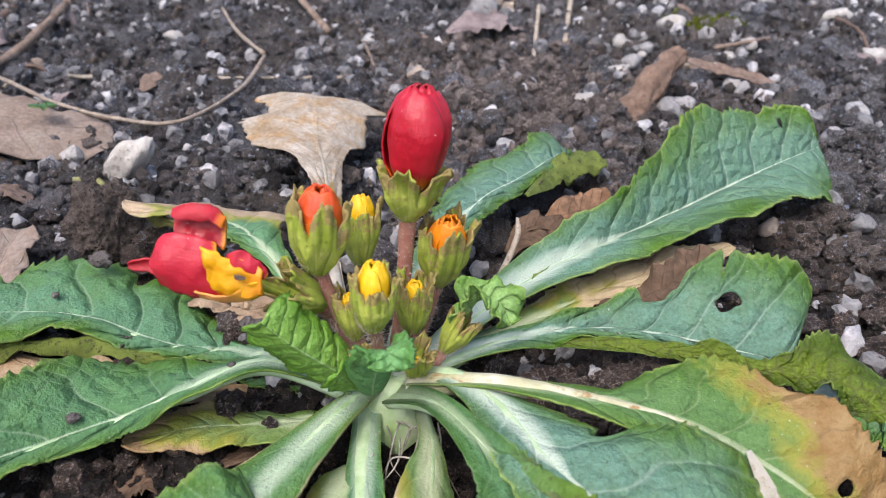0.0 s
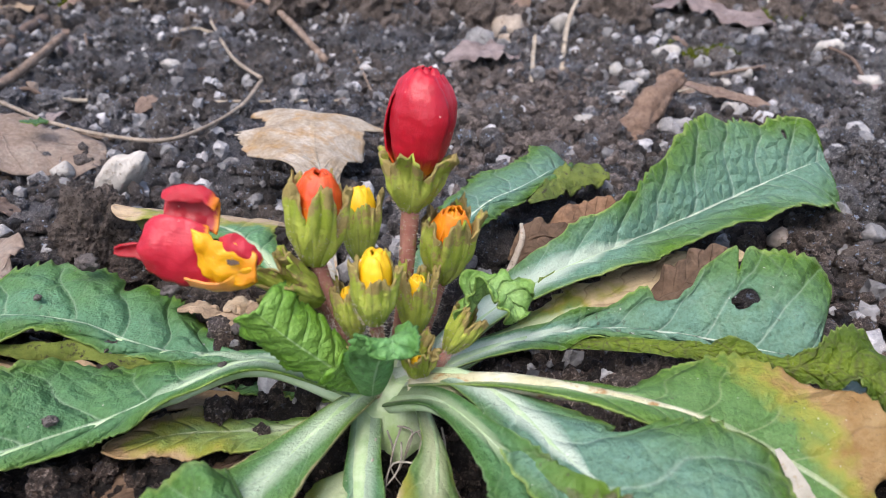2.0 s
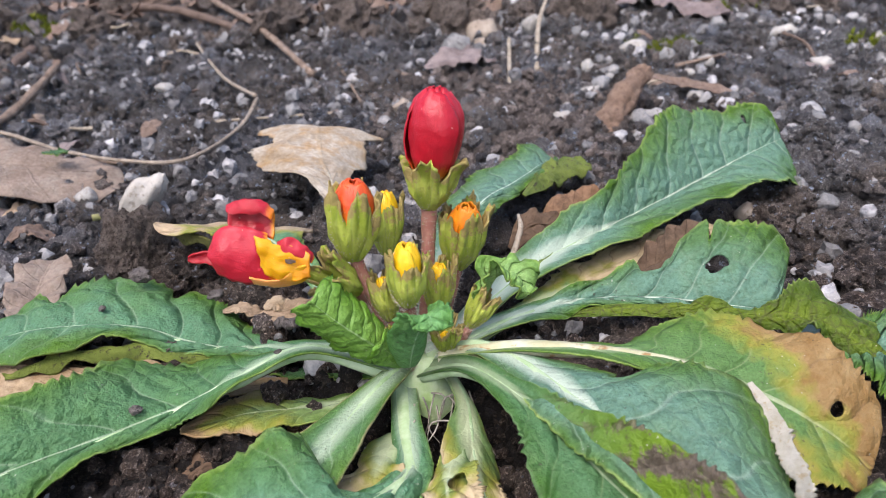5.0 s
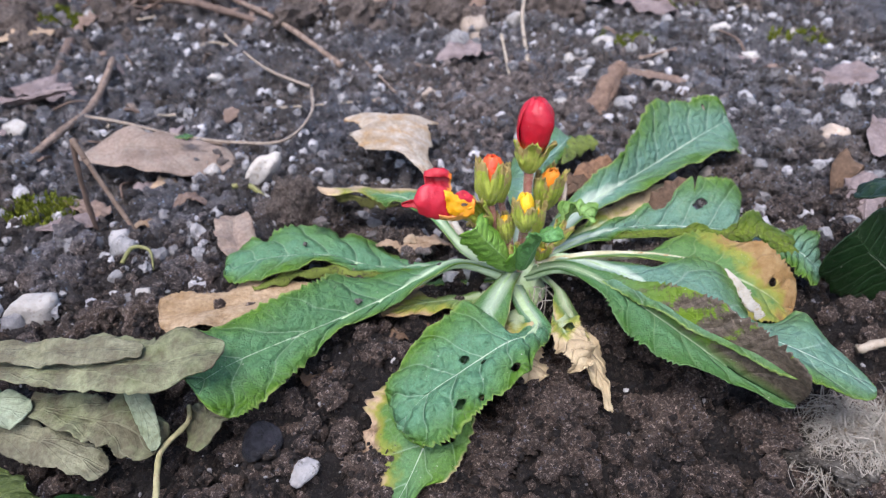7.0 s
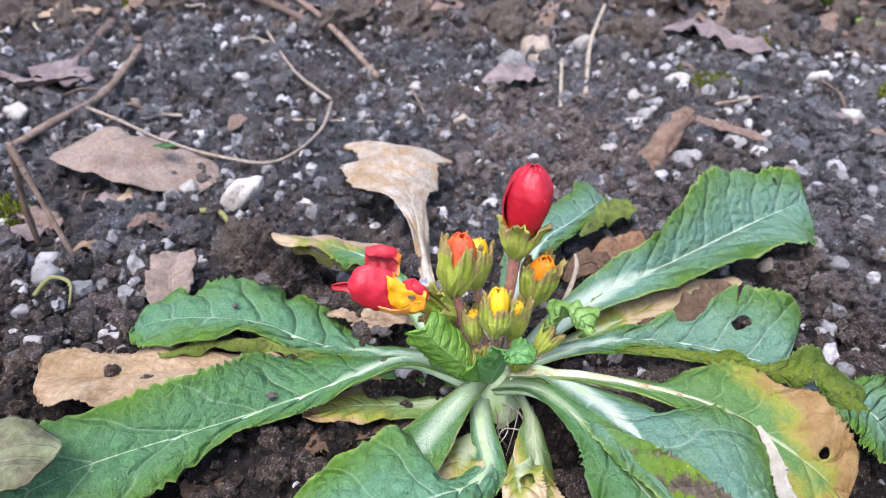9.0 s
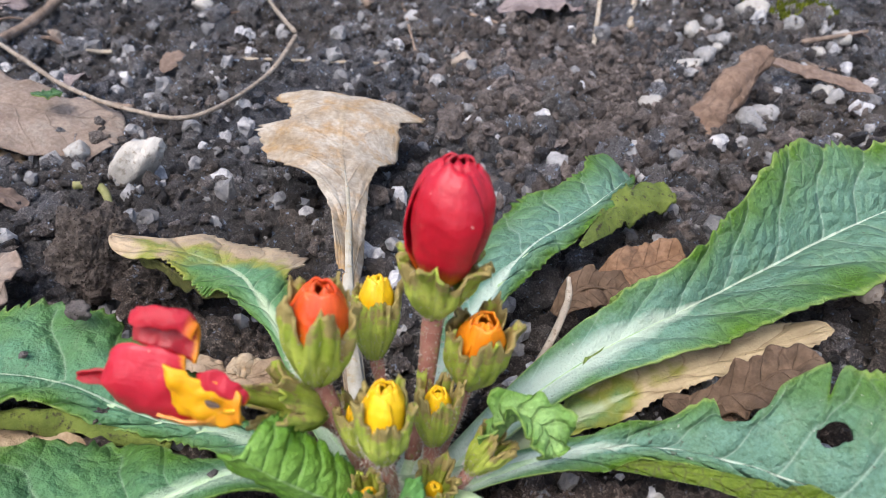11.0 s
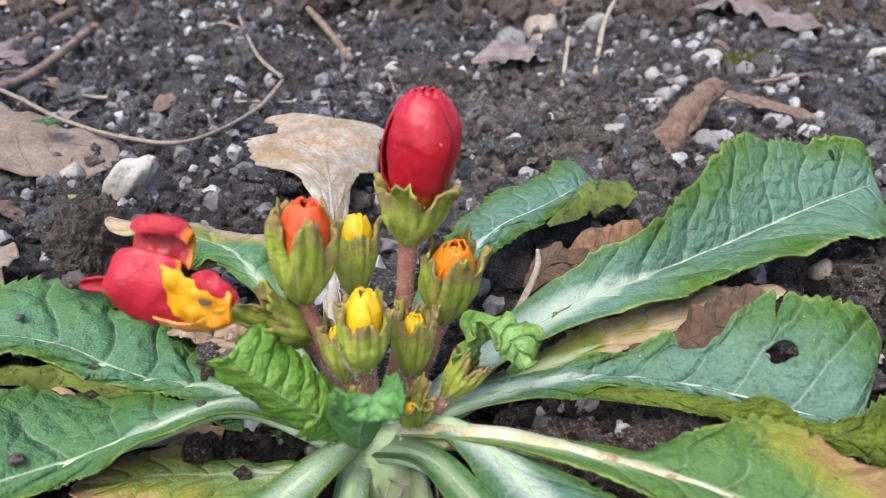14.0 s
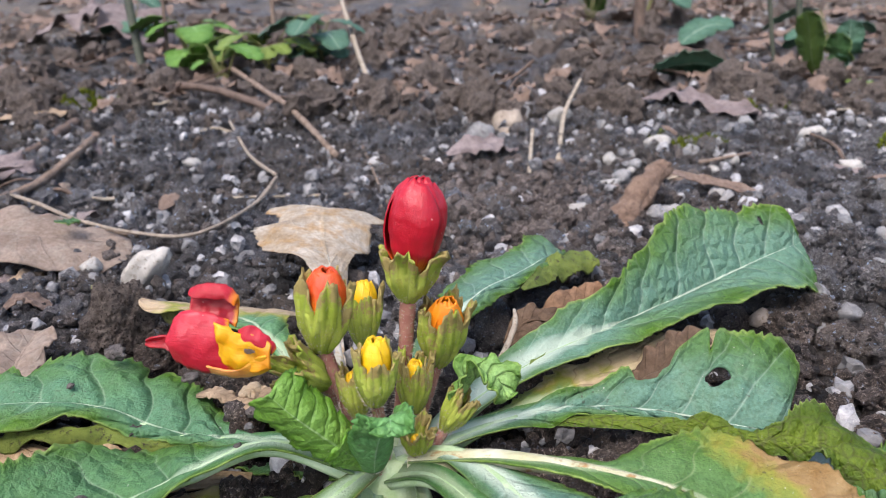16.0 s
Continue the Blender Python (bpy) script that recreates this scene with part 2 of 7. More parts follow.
def plain_shade(name, a, b, scale=120.0, rough=0.8, spec=0.25, relief=0.0006, third=None, thin=0.0, vary=0.0, island=False):
    g = Shade(name, rough, spec)
    col = g.mix(g.ramp(g.noise(scale, 5, 0.65), (0.34, 0.0), (0.68, 1.0)), a, b)
    if third:
        col = g.mix(g.ramp(g.noise(scale * 2.7, 4, 0.7), (0.56, 0.0), (0.66, 1.0)), col, third)
    if vary:
        k = g.chance(island)
        col = g.mix(vary, col, g.mix(1.0, col, g.ramp(k, (0.0, (0.35, 0.33, 0.31)), (0.6, (1.0, 0.97, 0.93)), (1.0, (2.1, 2.05, 2.0))), "MULTIPLY"))
    g.set("Base Color", col)
    g.bump(g.noise(scale * 6, 5, 0.7), relief)
    if thin:
        g.thin(col, thin)
    return g.m


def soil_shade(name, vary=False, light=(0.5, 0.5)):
    """Garden soil: darker and brown at the front, greyer with grit behind."""
    g = Shade(name, 0.82, 0.35)
    g.obj = g.t.nodes.new("ShaderNodeNewGeometry").outputs["Position"]
    fine, mid, big = g.noise(950, 6, 0.75), g.noise(170, 5, 0.7), g.noise(22, 3)
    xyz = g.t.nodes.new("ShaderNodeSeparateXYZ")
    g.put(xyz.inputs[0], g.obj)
    # blend along y from the front tone (wet) to the back tone (dry)
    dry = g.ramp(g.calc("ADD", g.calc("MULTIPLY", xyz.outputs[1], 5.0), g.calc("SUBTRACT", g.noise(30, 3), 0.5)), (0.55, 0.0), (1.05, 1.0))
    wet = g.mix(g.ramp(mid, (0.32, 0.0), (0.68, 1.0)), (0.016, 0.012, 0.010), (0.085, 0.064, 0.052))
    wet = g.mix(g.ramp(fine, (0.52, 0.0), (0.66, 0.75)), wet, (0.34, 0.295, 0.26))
    grey = g.mix(g.ramp(mid, (0.32, 0.0), (0.68, 1.0)), (0.030, 0.027, 0.028), (0.130, 0.118, 0.118))
    grey = g.mix(g.ramp(big, (0.38, 0.0), (0.65, 0.6)), grey, (0.112, 0.117, 0.145))
    grey = g.mix(g.ramp(fine, (0.53, 0.0), (0.68, 0.8)), grey, (0.33, 0.315, 0.315))
    patch = g.noise(17, 4, 0.6)
    grey = g.mix(g.ramp(patch, (0.46, 0.0), (0.60, 0.8)), grey, g.mix(mid, (0.036, 0.028, 0.024), (0.140, 0.116, 0.102)))
    grey = g.mix(1.0, grey, g.ramp(g.noise(44, 3), (0.30, (0.55, 0.55, 0.56)), (0.62, (1.25, 1.25, 1.25))), "MULTIPLY")
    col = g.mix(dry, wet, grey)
    leafy = g.calc("MULTIPLY", g.ramp(g.noise(9, 5, 0.7), (0.42, 0.0), (0.58, 1.0)), g.ramp(g.calc("MULTIPLY", xyz.outputs[1], 0.5), (0.36, 0.0), (0.55, 1.0)))
    leafy = g.calc("MAXIMUM", leafy, g.ramp(g.calc("ADD", g.calc("MULTIPLY", xyz.outputs[1], 0.25), g.calc("MULTIPLY", g.noise(5, 4), 0.3)), (0.5, 0.0), (0.8, 0.75)))
    col = g.mix(leafy, col, g.mix(g.noise(26, 4), (0.085, 0.068, 0.054), (0.25, 0.198, 0.155)))
    col = g.mix(1.0, col, g.ramp(g.noise(2.3, 5, 0.65), (0.3, (0.7, 0.68, 0.66)), (0.7, (1.2, 1.2, 1.18))), "MULTIPLY")
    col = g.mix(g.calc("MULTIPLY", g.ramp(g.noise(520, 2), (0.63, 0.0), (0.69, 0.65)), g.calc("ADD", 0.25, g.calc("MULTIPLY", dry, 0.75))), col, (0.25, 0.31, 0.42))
    if vary:
        col = g.mix(1.0, col, g.ramp(g.chance(True), (0.0, (0.35, 0.33, 0.32)), (0.55, (1.3, 1.25, 1.2)), (0.85, (2.0, 1.9, 1.82)), (1.0, (2.4, 2.3, 2.2))), "MULTIPLY")
        # front crumbs darkened: shade between the lit clods put into their colour
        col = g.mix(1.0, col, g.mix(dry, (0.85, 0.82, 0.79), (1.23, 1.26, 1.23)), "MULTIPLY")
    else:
        # light scales front and back tone; a low value paints in shade
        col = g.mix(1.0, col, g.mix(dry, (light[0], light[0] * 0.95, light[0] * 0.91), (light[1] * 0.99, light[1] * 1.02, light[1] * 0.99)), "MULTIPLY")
    grain = g.noise(2300, 4, 0.8)
    col = g.mix(1.0, col, g.ramp(grain, (0.34, (0.38, 0.36, 0.35)), (0.5, (0.95, 0.95, 0.95)), (0.66, (1.9, 1.86, 1.8))), "MULTIPLY")
    g.set("Base Color", col)
    g.set("Roughness", g.ramp(g.noise(420, 3), (0.3, 0.95), (0.7, 0.5)))
    g.bump(g.calc("ADD", g.calc("ADD", g.calc("MULTIPLY", mid, 1.2), g.calc("MULTIPLY", fine, 1.5)), g.calc("MULTIPLY", grain, 0.7)), 0.0042)
    return g.m


# SOIL darker, CLOD lighter: gaps between clods carry painted shade
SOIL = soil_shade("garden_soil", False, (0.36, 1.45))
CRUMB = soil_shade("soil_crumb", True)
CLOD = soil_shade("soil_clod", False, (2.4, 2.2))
CRUMB_BROWN = plain_shade("brown_crumb", (0.070, 0.058, 0.052), (0.21, 0.178, 0.162), 700, 0.9, 0.2, 0.0010, (0.035, 0.026, 0.022), vary=0.6, island=True)
BROWN_CLOD = plain_shade("brown_clod", (0.085, 0.066, 0.054), (0.25, 0.205, 0.175), 520, 0.95, 0.15, 0.0022, (0.035, 0.027, 0.022))
CRUMB_DRY = plain_shade("dry_crumb", (0.10, 0.085, 0.078), (0.21, 0.185, 0.17), 500, 0.9, 0.15, 0.0008, (0.05, 0.04, 0.035))
GREEN = leaf_shade("primrose_leaf", (0.076, 0.178, 0.006), (0.100, 0.236, 0.098), (0.45, 0.56, 0.38), rib=0.5, crinkle=0.75, relief=0.0012)
GREEN_BLUE = leaf_shade("primrose_leaf_bluish", (0.080, 0.180, 0.009), (0.150, 0.288, 0.206), (0.55, 0.65, 0.52), rib=0.55, white=0.85, petiole=0.36, crinkle=0.85, relief=0.0012)
GREEN_QUILT = leaf_shade("primrose_leaf_quilted", (0.078, 0.182, 0.009), (0.114, 0.264, 0.146), (0.50, 0.61, 0.46), rib=0.5, crinkle=1.1)
GREEN_TAN = leaf_shade("primrose_leaf_tan_rim", (0.084, 0.184, 0.008), (0.114, 0.244, 0.092), (0.50, 0.61, 0.45), rib=0.5, crinkle=0.8, sere=0.25, sere_at=1.02, sere_side=-1.0, tan=(0.50, 0.34, 0.22), edge=(0.46, 0.34, 0.19))
GREEN_RIM = leaf_shade("primrose_leaf_sere_tip", (0.078, 0.178, 0.008), (0.108, 0.248, 0.130), (0.45, 0.56, 0.38), rib=0.5)
YELLOW = leaf_shade("primrose_leaf_yellowing", (0.085, 0.175, 0.010), (0.120, 0.240, 0.070), (0.42, 0.46, 0.25), sere=0.50, sere_at=0.86, sere_side=0.5, relief=0.0008, petiole=0.34, tan=(0.27, 0.145, 0.035))
BACK = leaf_shade("primrose_leaf_half_dry", (0.080, 0.180, 0.030), (0.125, 0.270, 0.130), (0.52, 0.58, 0.36), sere=0.85, sere_at=0.86, sere_side=-0.5, relief=0.0006, petiole=0.4, tan=(0.46, 0.335, 0.215))
SERE = leaf_shade("primrose_leaf_withering", (0.075, 0.150, 0.045), (0.150, 0.250, 0.080), (0.52, 0.56, 0.34), sere=1.25, sere_at=0.6, relief=0.0004, petiole=0.4, tan=(0.50, 0.39, 0.23))
SERE_GREEN = leaf_shade("primrose_leaf_yellow_edge", (0.110, 0.200, 0.030), (0.200, 0.300, 0.100), (0.50, 0.58, 0.34), sere=0.5, sere_at=0.8, relief=0.0006, petiole=0.5, tan=(0.34, 0.22, 0.10))
DIRTY = leaf_shade("primrose_leaf_soiled", (0.042, 0.125, 0.010), (0.085, 0.200, 0.080), (0.28, 0.36, 0.17), rib=0.6, dirt=0.86, relief=0.0008, edge=(0.17, 0.28, 0.12))
LIME = leaf_shade("primrose_leaf_lime", (0.072, 0.125, 0.006), (0.140, 0.200, 0.014), (0.20, 0.27, 0.05), veins=4.0, ridge=0.2, petiole=-0.2, cracks=0.5, rib=0.0, relief=0.0011)
YOUNG = leaf_shade("young_leaf", (0.135, 0.300, 0.024), (0.235, 0.440, 0.085), (0.30, 0.50, 0.18), petiole=-0.1, veins=7.0, rib=0.5, relief=0.0007, ridge=0.25, scale=1.6, gloss=0.35, edge=(0.12, 0.26, 0.05))
MIDRIB = plain_shade("midrib", (0.28, 0.42, 0.19), (0.50, 0.61, 0.40), 160, 0.5, 0.35, 0.0003)
SERE_STALK = plain_shade("withered_stalk", (0.40, 0.38, 0.20), (0.62, 0.60, 0.44), 90, 0.6, 0.3, 0.0006, (0.33, 0.20, 0.08))
PETIOLE_STREAK = plain_shade("petiole", (0.30, 0.45, 0.15), (0.58, 0.68, 0.44), 120, 0.5, 0.35, 0.0003)
STRAW = dead_shade("dry_leaf_straw", (0.50, 0.39, 0.26), (0.64, 0.56, 0.45), (0.40, 0.29, 0.16), 0.2, (0.42, 0.22, 0.06))
OCHRE = dead_shade("dry_leaf_tan_blotched", (0.33, 0.225, 0.120), (0.52, 0.405, 0.265), (0.34, 0.23, 0.11), 0.12, (0.26, 0.16, 0.07), cover=0.03)
SPOON = dead_shade("dry_leaf_ochre", (0.36, 0.27, 0.17), (0.60, 0.54, 0.45), (0.44, 0.34, 0.20), 0.2, (0.46, 0.26, 0.08), cover=0.02)
TAN = dead_shade("dry_leaf_tan", (0.40, 0.29, 0.19), (0.50, 0.38, 0.26), (0.22, 0.13, 0.07))
BROWN = dead_shade("dry_leaf_brown", (0.20, 0.14, 0.105), (0.30, 0.22, 0.175), (0.10, 0.06, 0.04), 0.08, (0.09, 0.055, 0.04))
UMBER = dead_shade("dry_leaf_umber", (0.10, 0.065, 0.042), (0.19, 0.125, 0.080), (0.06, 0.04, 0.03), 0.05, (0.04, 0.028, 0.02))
WOODY = dead_shade("dry_leaf_rust", (0.20, 0.11, 0.06), (0.33, 0.20, 0.12), (0.10, 0.06, 0.04), 0.08, (0.07, 0.045, 0.03))
RUST_BROWN = dead_shade("dry_leaf_red_brown", (0.155, 0.098, 0.068), (0.29, 0.20, 0.145), (0.10, 0.06, 0.04), 0.06, (0.075, 0.048, 0.035))
OAK = dead_shade("dry_leaf_pinkish", (0.235, 0.175, 0.135), (0.35, 0.275, 0.22), (0.13, 0.09, 0.07), 0.1, (0.33, 0.29, 0.24))
MAUVE = dead_shade("dry_leaf_mauve", (0.21, 0.165, 0.155), (0.31, 0.255, 0.245), (0.13, 0.10, 0.09), 0.08, (0.11, 0.08, 0.075))
WILT_DUSTY = dead_shade("wilted_leaf_dusty", (0.15, 0.150, 0.085), (0.29, 0.295, 0.19), (0.30, 0.30, 0.21), 0.05, (0.10, 0.088, 0.060), 3.0, 0.10)
WILT_PALE = dead_shade("wilted_leaf_pale", (0.25, 0.31, 0.19), (0.38, 0.44, 0.31), (0.44, 0.48, 0.36), 0.2, (0.22, 0.25, 0.14), 3.0)
WILT = dead_shade("wilted_leaf", (0.120, 0.135, 0.058), (0.32, 0.345, 0.20), (0.38, 0.40, 0.25), 0.15, (0.105, 0.086, 0.060), 3.0, 0.10)
YOUNG_DEEP = leaf_shade("young_leaf_deep", (0.085, 0.235, 0.040), (0.150, 0.350, 0.120), (0.26, 0.46, 0.24), petiole=-0.1, veins=7.0, rib=0.5, relief=0.0007, ridge=0.25, scale=1.6, gloss=0.4, edge=(0.10, 0.24, 0.08))
CURL = leaf_shade("pale_curled_leaf", (0.15, 0.31, 0.05), (0.30, 0.50, 0.16), (0.42, 0.58, 0.26), petiole=-0.1, rib=0.4, veins=6.0, gloss=0.35)
WEED_GREEN = leaf_shade("weed_green", (0.040, 0.105, 0.025), (0.085, 0.190, 0.065), (0.16, 0.26, 0.12), petiole=-0.1, rib=0.4, veins=5.0)
WEED_DULL = leaf_shade("dull_green_weed", (0.065, 0.095, 0.018), (0.115, 0.150, 0.040), (0.20, 0.24, 0.10), petiole=-0.1, rib=0.4, veins=6.0)
WEED_BRIGHT = leaf_shade("weed_bright_green", (0.075, 0.195, 0.020), (0.150, 0.310, 0.060), (0.26, 0.40, 0.14), petiole=-0.1, rib=0.4, veins=5.0)
WEED_DEEP = leaf_shade("weed_deep_green", (0.040, 0.085, 0.012), (0.080, 0.135, 0.020), (0.16, 0.22, 0.05), petiole=-0.1, rib=0.4, veins=5.0)
IVY = leaf_shade("ivy_leaf", (0.005, 0.017, 0.004), (0.010, 0.030, 0.008), (0.10, 0.15, 0.07), petiole=-0.1, veins=5.0, rib=0.35, relief=0.0003, gloss=0.25, edge=(0.02, 0.05, 0.012))
IVY_GREEN = leaf_shade("ivy_leaf_green", (0.010, 0.045, 0.006), (0.020, 0.075, 0.014), (0.10, 0.18, 0.07), petiole=-0.1, veins=5.0, rib=0.35, relief=0.0003, gloss=0.25, edge=(0.03, 0.09, 0.02))
TEAL = leaf_shade("weed_leaf", (0.055, 0.135, 0.085), (0.095, 0.200, 0.135), (0.22, 0.33, 0.24), petiole=-0.05, veins=6.0, edge=(0.08, 0.17, 0.1))
RED = petal_shade("petal_red", (0.38, 0.005, 0.016), (0.52, 0.010, 0.026), (0.74, 0.22, 0.01), 0.17, 0.10)
RED_WIDE = petal_shade("petal_red_yellow_eye", (0.46, 0.010, 0.026), (0.58, 0.022, 0.044), (0.80, 0.30, 0.01), 0.06, 0.05)
RED_DEEP = petal_shade("petal_dark_red", (0.30, 0.003, 0.010), (0.44, 0.006, 0.016), (0.70, 0.25, 0.01), 0.10, 0.2)
ORANGE = petal_shade("petal_orange_red", (0.62, 0.060, 0.008), (0.72, 0.110, 0.012), (0.78, 0.34, 0.008), 0.55)
AMBER = petal_shade("petal_amber", (0.78, 0.22, 0.004), (0.85, 0.30, 0.006), (0.82, 0.42, 0.01), 0.4, 0.15)
GOLD = petal_shade("petal_yellow", (0.80, 0.46, 0.004), (0.86, 0.55, 0.008), (0.70, 0.50, 0.02), 0.3, 0.15)
GOLD_EYE = petal_shade("petal_golden_eye", (0.78, 0.34, 0.003), (0.86, 0.46, 0.005), (0.74, 0.28, 0.01), 0.2, 0.25)
PEACH = petal_shade("petal_peach", (0.78, 0.30, 0.06), (0.80, 0.40, 0.13), (0.80, 0.40, 0.01), 0.5, 0.3)


def calyx_shade():
    g = Shade("calyx_green", 0.55, 0.3)
    u, v = g.uv()
    col = g.mix(g.ramp(g.noise(180, 4), (0.32, 0.0), (0.68, 1.0)), (0.330, 0.430, 0.035), (0.580, 0.640, 0.120))
    ribs = g.calc("ABSOLUTE", g.calc("SINE", g.calc("MULTIPLY", u, 31.4)))
    col = g.mix(g.calc("MULTIPLY", g.ramp(ribs, (0.0, 1.0), (0.3, 0.0)), 0.4), col, (0.30, 0.36, 0.10))
    t = g.calc("ADD", g.calc("MULTIPLY", v, 0.55), g.noise(260, 5, 0.7))
    col = g.mix(g.ramp(t, (0.92, 0.0), (1.14, 0.7)), col, (0.40, 0.24, 0.13))
    col = g.mix(g.ramp(g.noise(420, 3), (0.58, 0.0), (0.68, 0.35)), col, (0.26, 0.20, 0.07))
    g.set("Base Color", col)
    g.bump(g.calc("ADD", g.noise(700, 5, 0.75), g.calc("MULTIPLY", ribs, 0.6)), 0.0011)
    g.thin(col, 0.18)
    return g.m


CALYX = calyx_shade()
STALK = plain_shade("flower_stalk", (0.31, 0.120, 0.090), (0.45, 0.230, 0.170), 260, 0.6, 0.3, 0.0004, (0.30, 0.27, 0.10))
HAIR = plain_shade("stalk_hair", (0.55, 0.48, 0.40), (0.70, 0.64, 0.56), 400, 0.6, 0.3, 0.0001, thin=0.3)
TWIG = plain_shade("twig_bark", (0.15, 0.105, 0.076), (0.28, 0.210, 0.160), 180, 0.8, 0.2, 0.0006, (0.08, 0.05, 0.035))
TWIG_DARK = plain_shade("twig_bark_dark", (0.085, 0.058, 0.043), (0.165, 0.115, 0.088), 160, 0.75, 0.25, 0.0006)
TWIG_TAN = plain_shade("twig_tan", (0.20, 0.155, 0.115), (0.34, 0.285, 0.225), 200, 0.75, 0.25, 0.0004, (0.13, 0.09, 0.06))
TWIG_PALE = plain_shade("twig_straw", (0.27, 0.22, 0.16), (0.42, 0.36, 0.28), 200, 0.75, 0.25, 0.0004, (0.20, 0.15, 0.10))
WHITE_STONE = plain_shade("pale_stone", (0.29, 0.27, 0.24), (0.47, 0.45, 0.41), 130, 0.7, 0.35, 0.0007, (0.28, 0.25, 0.22), vary=0.25)
CREAM_STONE = plain_shade("cream_stone", (0.36, 0.33, 0.28), (0.53, 0.495, 0.44), 150, 0.75, 0.3, 0.0007, (0.27, 0.235, 0.19))
GREY_STONE = plain_shade("grey_stone", (0.20, 0.195, 0.19), (0.36, 0.35, 0.34), 150, 0.7, 0.35, 0.0008, (0.12, 0.11, 0.10), vary=0.35)
TAN_STONE = plain_shade("tan_stone", (0.27, 0.215, 0.165), (0.42, 0.355, 0.285), 120, 0.65, 0.35, 0.0006, (0.18, 0.125, 0.08), vary=0.2)
GRIT = plain_shade("grit", (0.15, 0.15, 0.16), (0.36, 0.355, 0.35), 300, 0.55, 0.45, 0.0005, (0.32, 0.315, 0.305), vary=0.75, island=True)
OLIVE = plain_shade("olive_leaf_rim", (0.10, 0.14, 0.02), (0.22, 0.27, 0.05), 170, 0.6, 0.3, 0.0012, (0.05, 0.04, 0.02), thin=0.1)
OLIVE_DARK = plain_shade("olive_leaf_underside", (0.050, 0.052, 0.012), (0.14, 0.135, 0.032), 170, 0.6, 0.3, 0.0010, (0.03, 0.024, 0.014), thin=0.05)
PALE_SKIN = plain_shade("dry_leaf_skin", (0.38, 0.34, 0.25), (0.56, 0.53, 0.45), 200, 0.5, 0.35, 0.0005, (0.40, 0.32, 0.20), thin=0.15)
MOSS = plain_shade("moss", (0.070, 0.095, 0.010), (0.185, 0.205, 0.028), 300, 0.9, 0.1, 0.0005, vary=0.5, island=True)
ROOT = plain_shade("dry_root_fibre", (0.23, 0.205, 0.165), (0.42, 0.39, 0.33), 220, 0.8, 0.2, 0.0003, (0.2, 0.16, 0.11))
ROOT_FELT = plain_shade("root_felt", (0.035, 0.028, 0.022), (0.17, 0.155, 0.13), 420, 0.9, 0.15, 0.0016, (0.26, 0.245, 0.21))
WEEDY = leaf_shade("yellow_green_weed", (0.120, 0.190, 0.025), (0.210, 0.290, 0.060), (0.36, 0.42, 0.18), petiole=-0.1, rib=0.4, veins=6.0)
VINE = plain_shade("dry_vine", (0.24, 0.22, 0.10), (0.40, 0.37, 0.21), 160, 0.7, 0.25, 0.0004, (0.24, 0.17, 0.09))
WOOD = plain_shade("wood_chip", (0.19, 0.10, 0.055), (0.36, 0.23, 0.13), 140, 0.75, 0.25, 0.0007, (0.10, 0.06, 0.035))
WET = plain_shade("wet_stone", (0.018, 0.018, 0.022), (0.05, 0.05, 0.06), 200, 0.22, 0.6, 0.0030)

# ---- geometry helpers (lengths in the lists are millimetres) ----
MM = 0.001
rnd = random.Random(7)


def catmull(points, n):
    """n points along a smooth line through the given ones."""
    p = np.array(points, float)
    if p.ndim == 1:
        p = p[:, None]
    k = len(p)
    u = np.linspace(0, k - 1, n)
    i = np.minimum(u.astype(int), k - 2)
    s = (u - i)[:, None]
    a, b, c, d = (p[np.clip(i + o, 0, k - 1)] for o in (-1, 0, 1, 2))
    return 0.5 * (2 * b + (c - a) * s + (2 * a - 5 * b + 4 * c - d) * s * s + (3 * b - a - 3 * c + d) * s ** 3)


def mesh_of(name, verts, faces, material, uvs=None, smooth=True, phase=None):
    me = bpy.data.meshes.new(name)
    me.from_pydata(verts, [], faces)
    me.materials.append(material)
    for key, values in (("UVMap", uvs), ("veins", phase)):
        if values is not None:
            layer = me.uv_layers.new(name=key)
            loops = np.empty(len(me.loops), dtype=np.int32)
            me.loops.foreach_get("vertex_index", loops)
            layer.data.foreach_set("uv", np.asarray(values, np.float32)[loops].ravel())
    if smooth:
        me.polygons.foreach_set("use_smooth", [True] * len(me.polygons))
    me.update()
    return me


def thing(name, base, label, category, group="", kind=""):
    ob = new(name)
    ob.location = base
    ob.empty_display_size = 0.01
    return tagged(ob, label, category, group, kind)


def part(name, me, parent, label="", thick=0.0):
    """Links a mesh, built in world places, under a thing or under a part."""
    ob = new(name, me)
    ob.parent = parent
    top = parent if parent.parent is None else parent.parent
    if parent.parent is None:
        ob.matrix_parent_inverse = Matrix.Translation(-Vector(top.location))
    if thick:
        md = ob.modifiers.new("thickness", "SOLIDIFY")
        md.thickness, md.offset = thick, -0.2
    return tagged(ob, label)


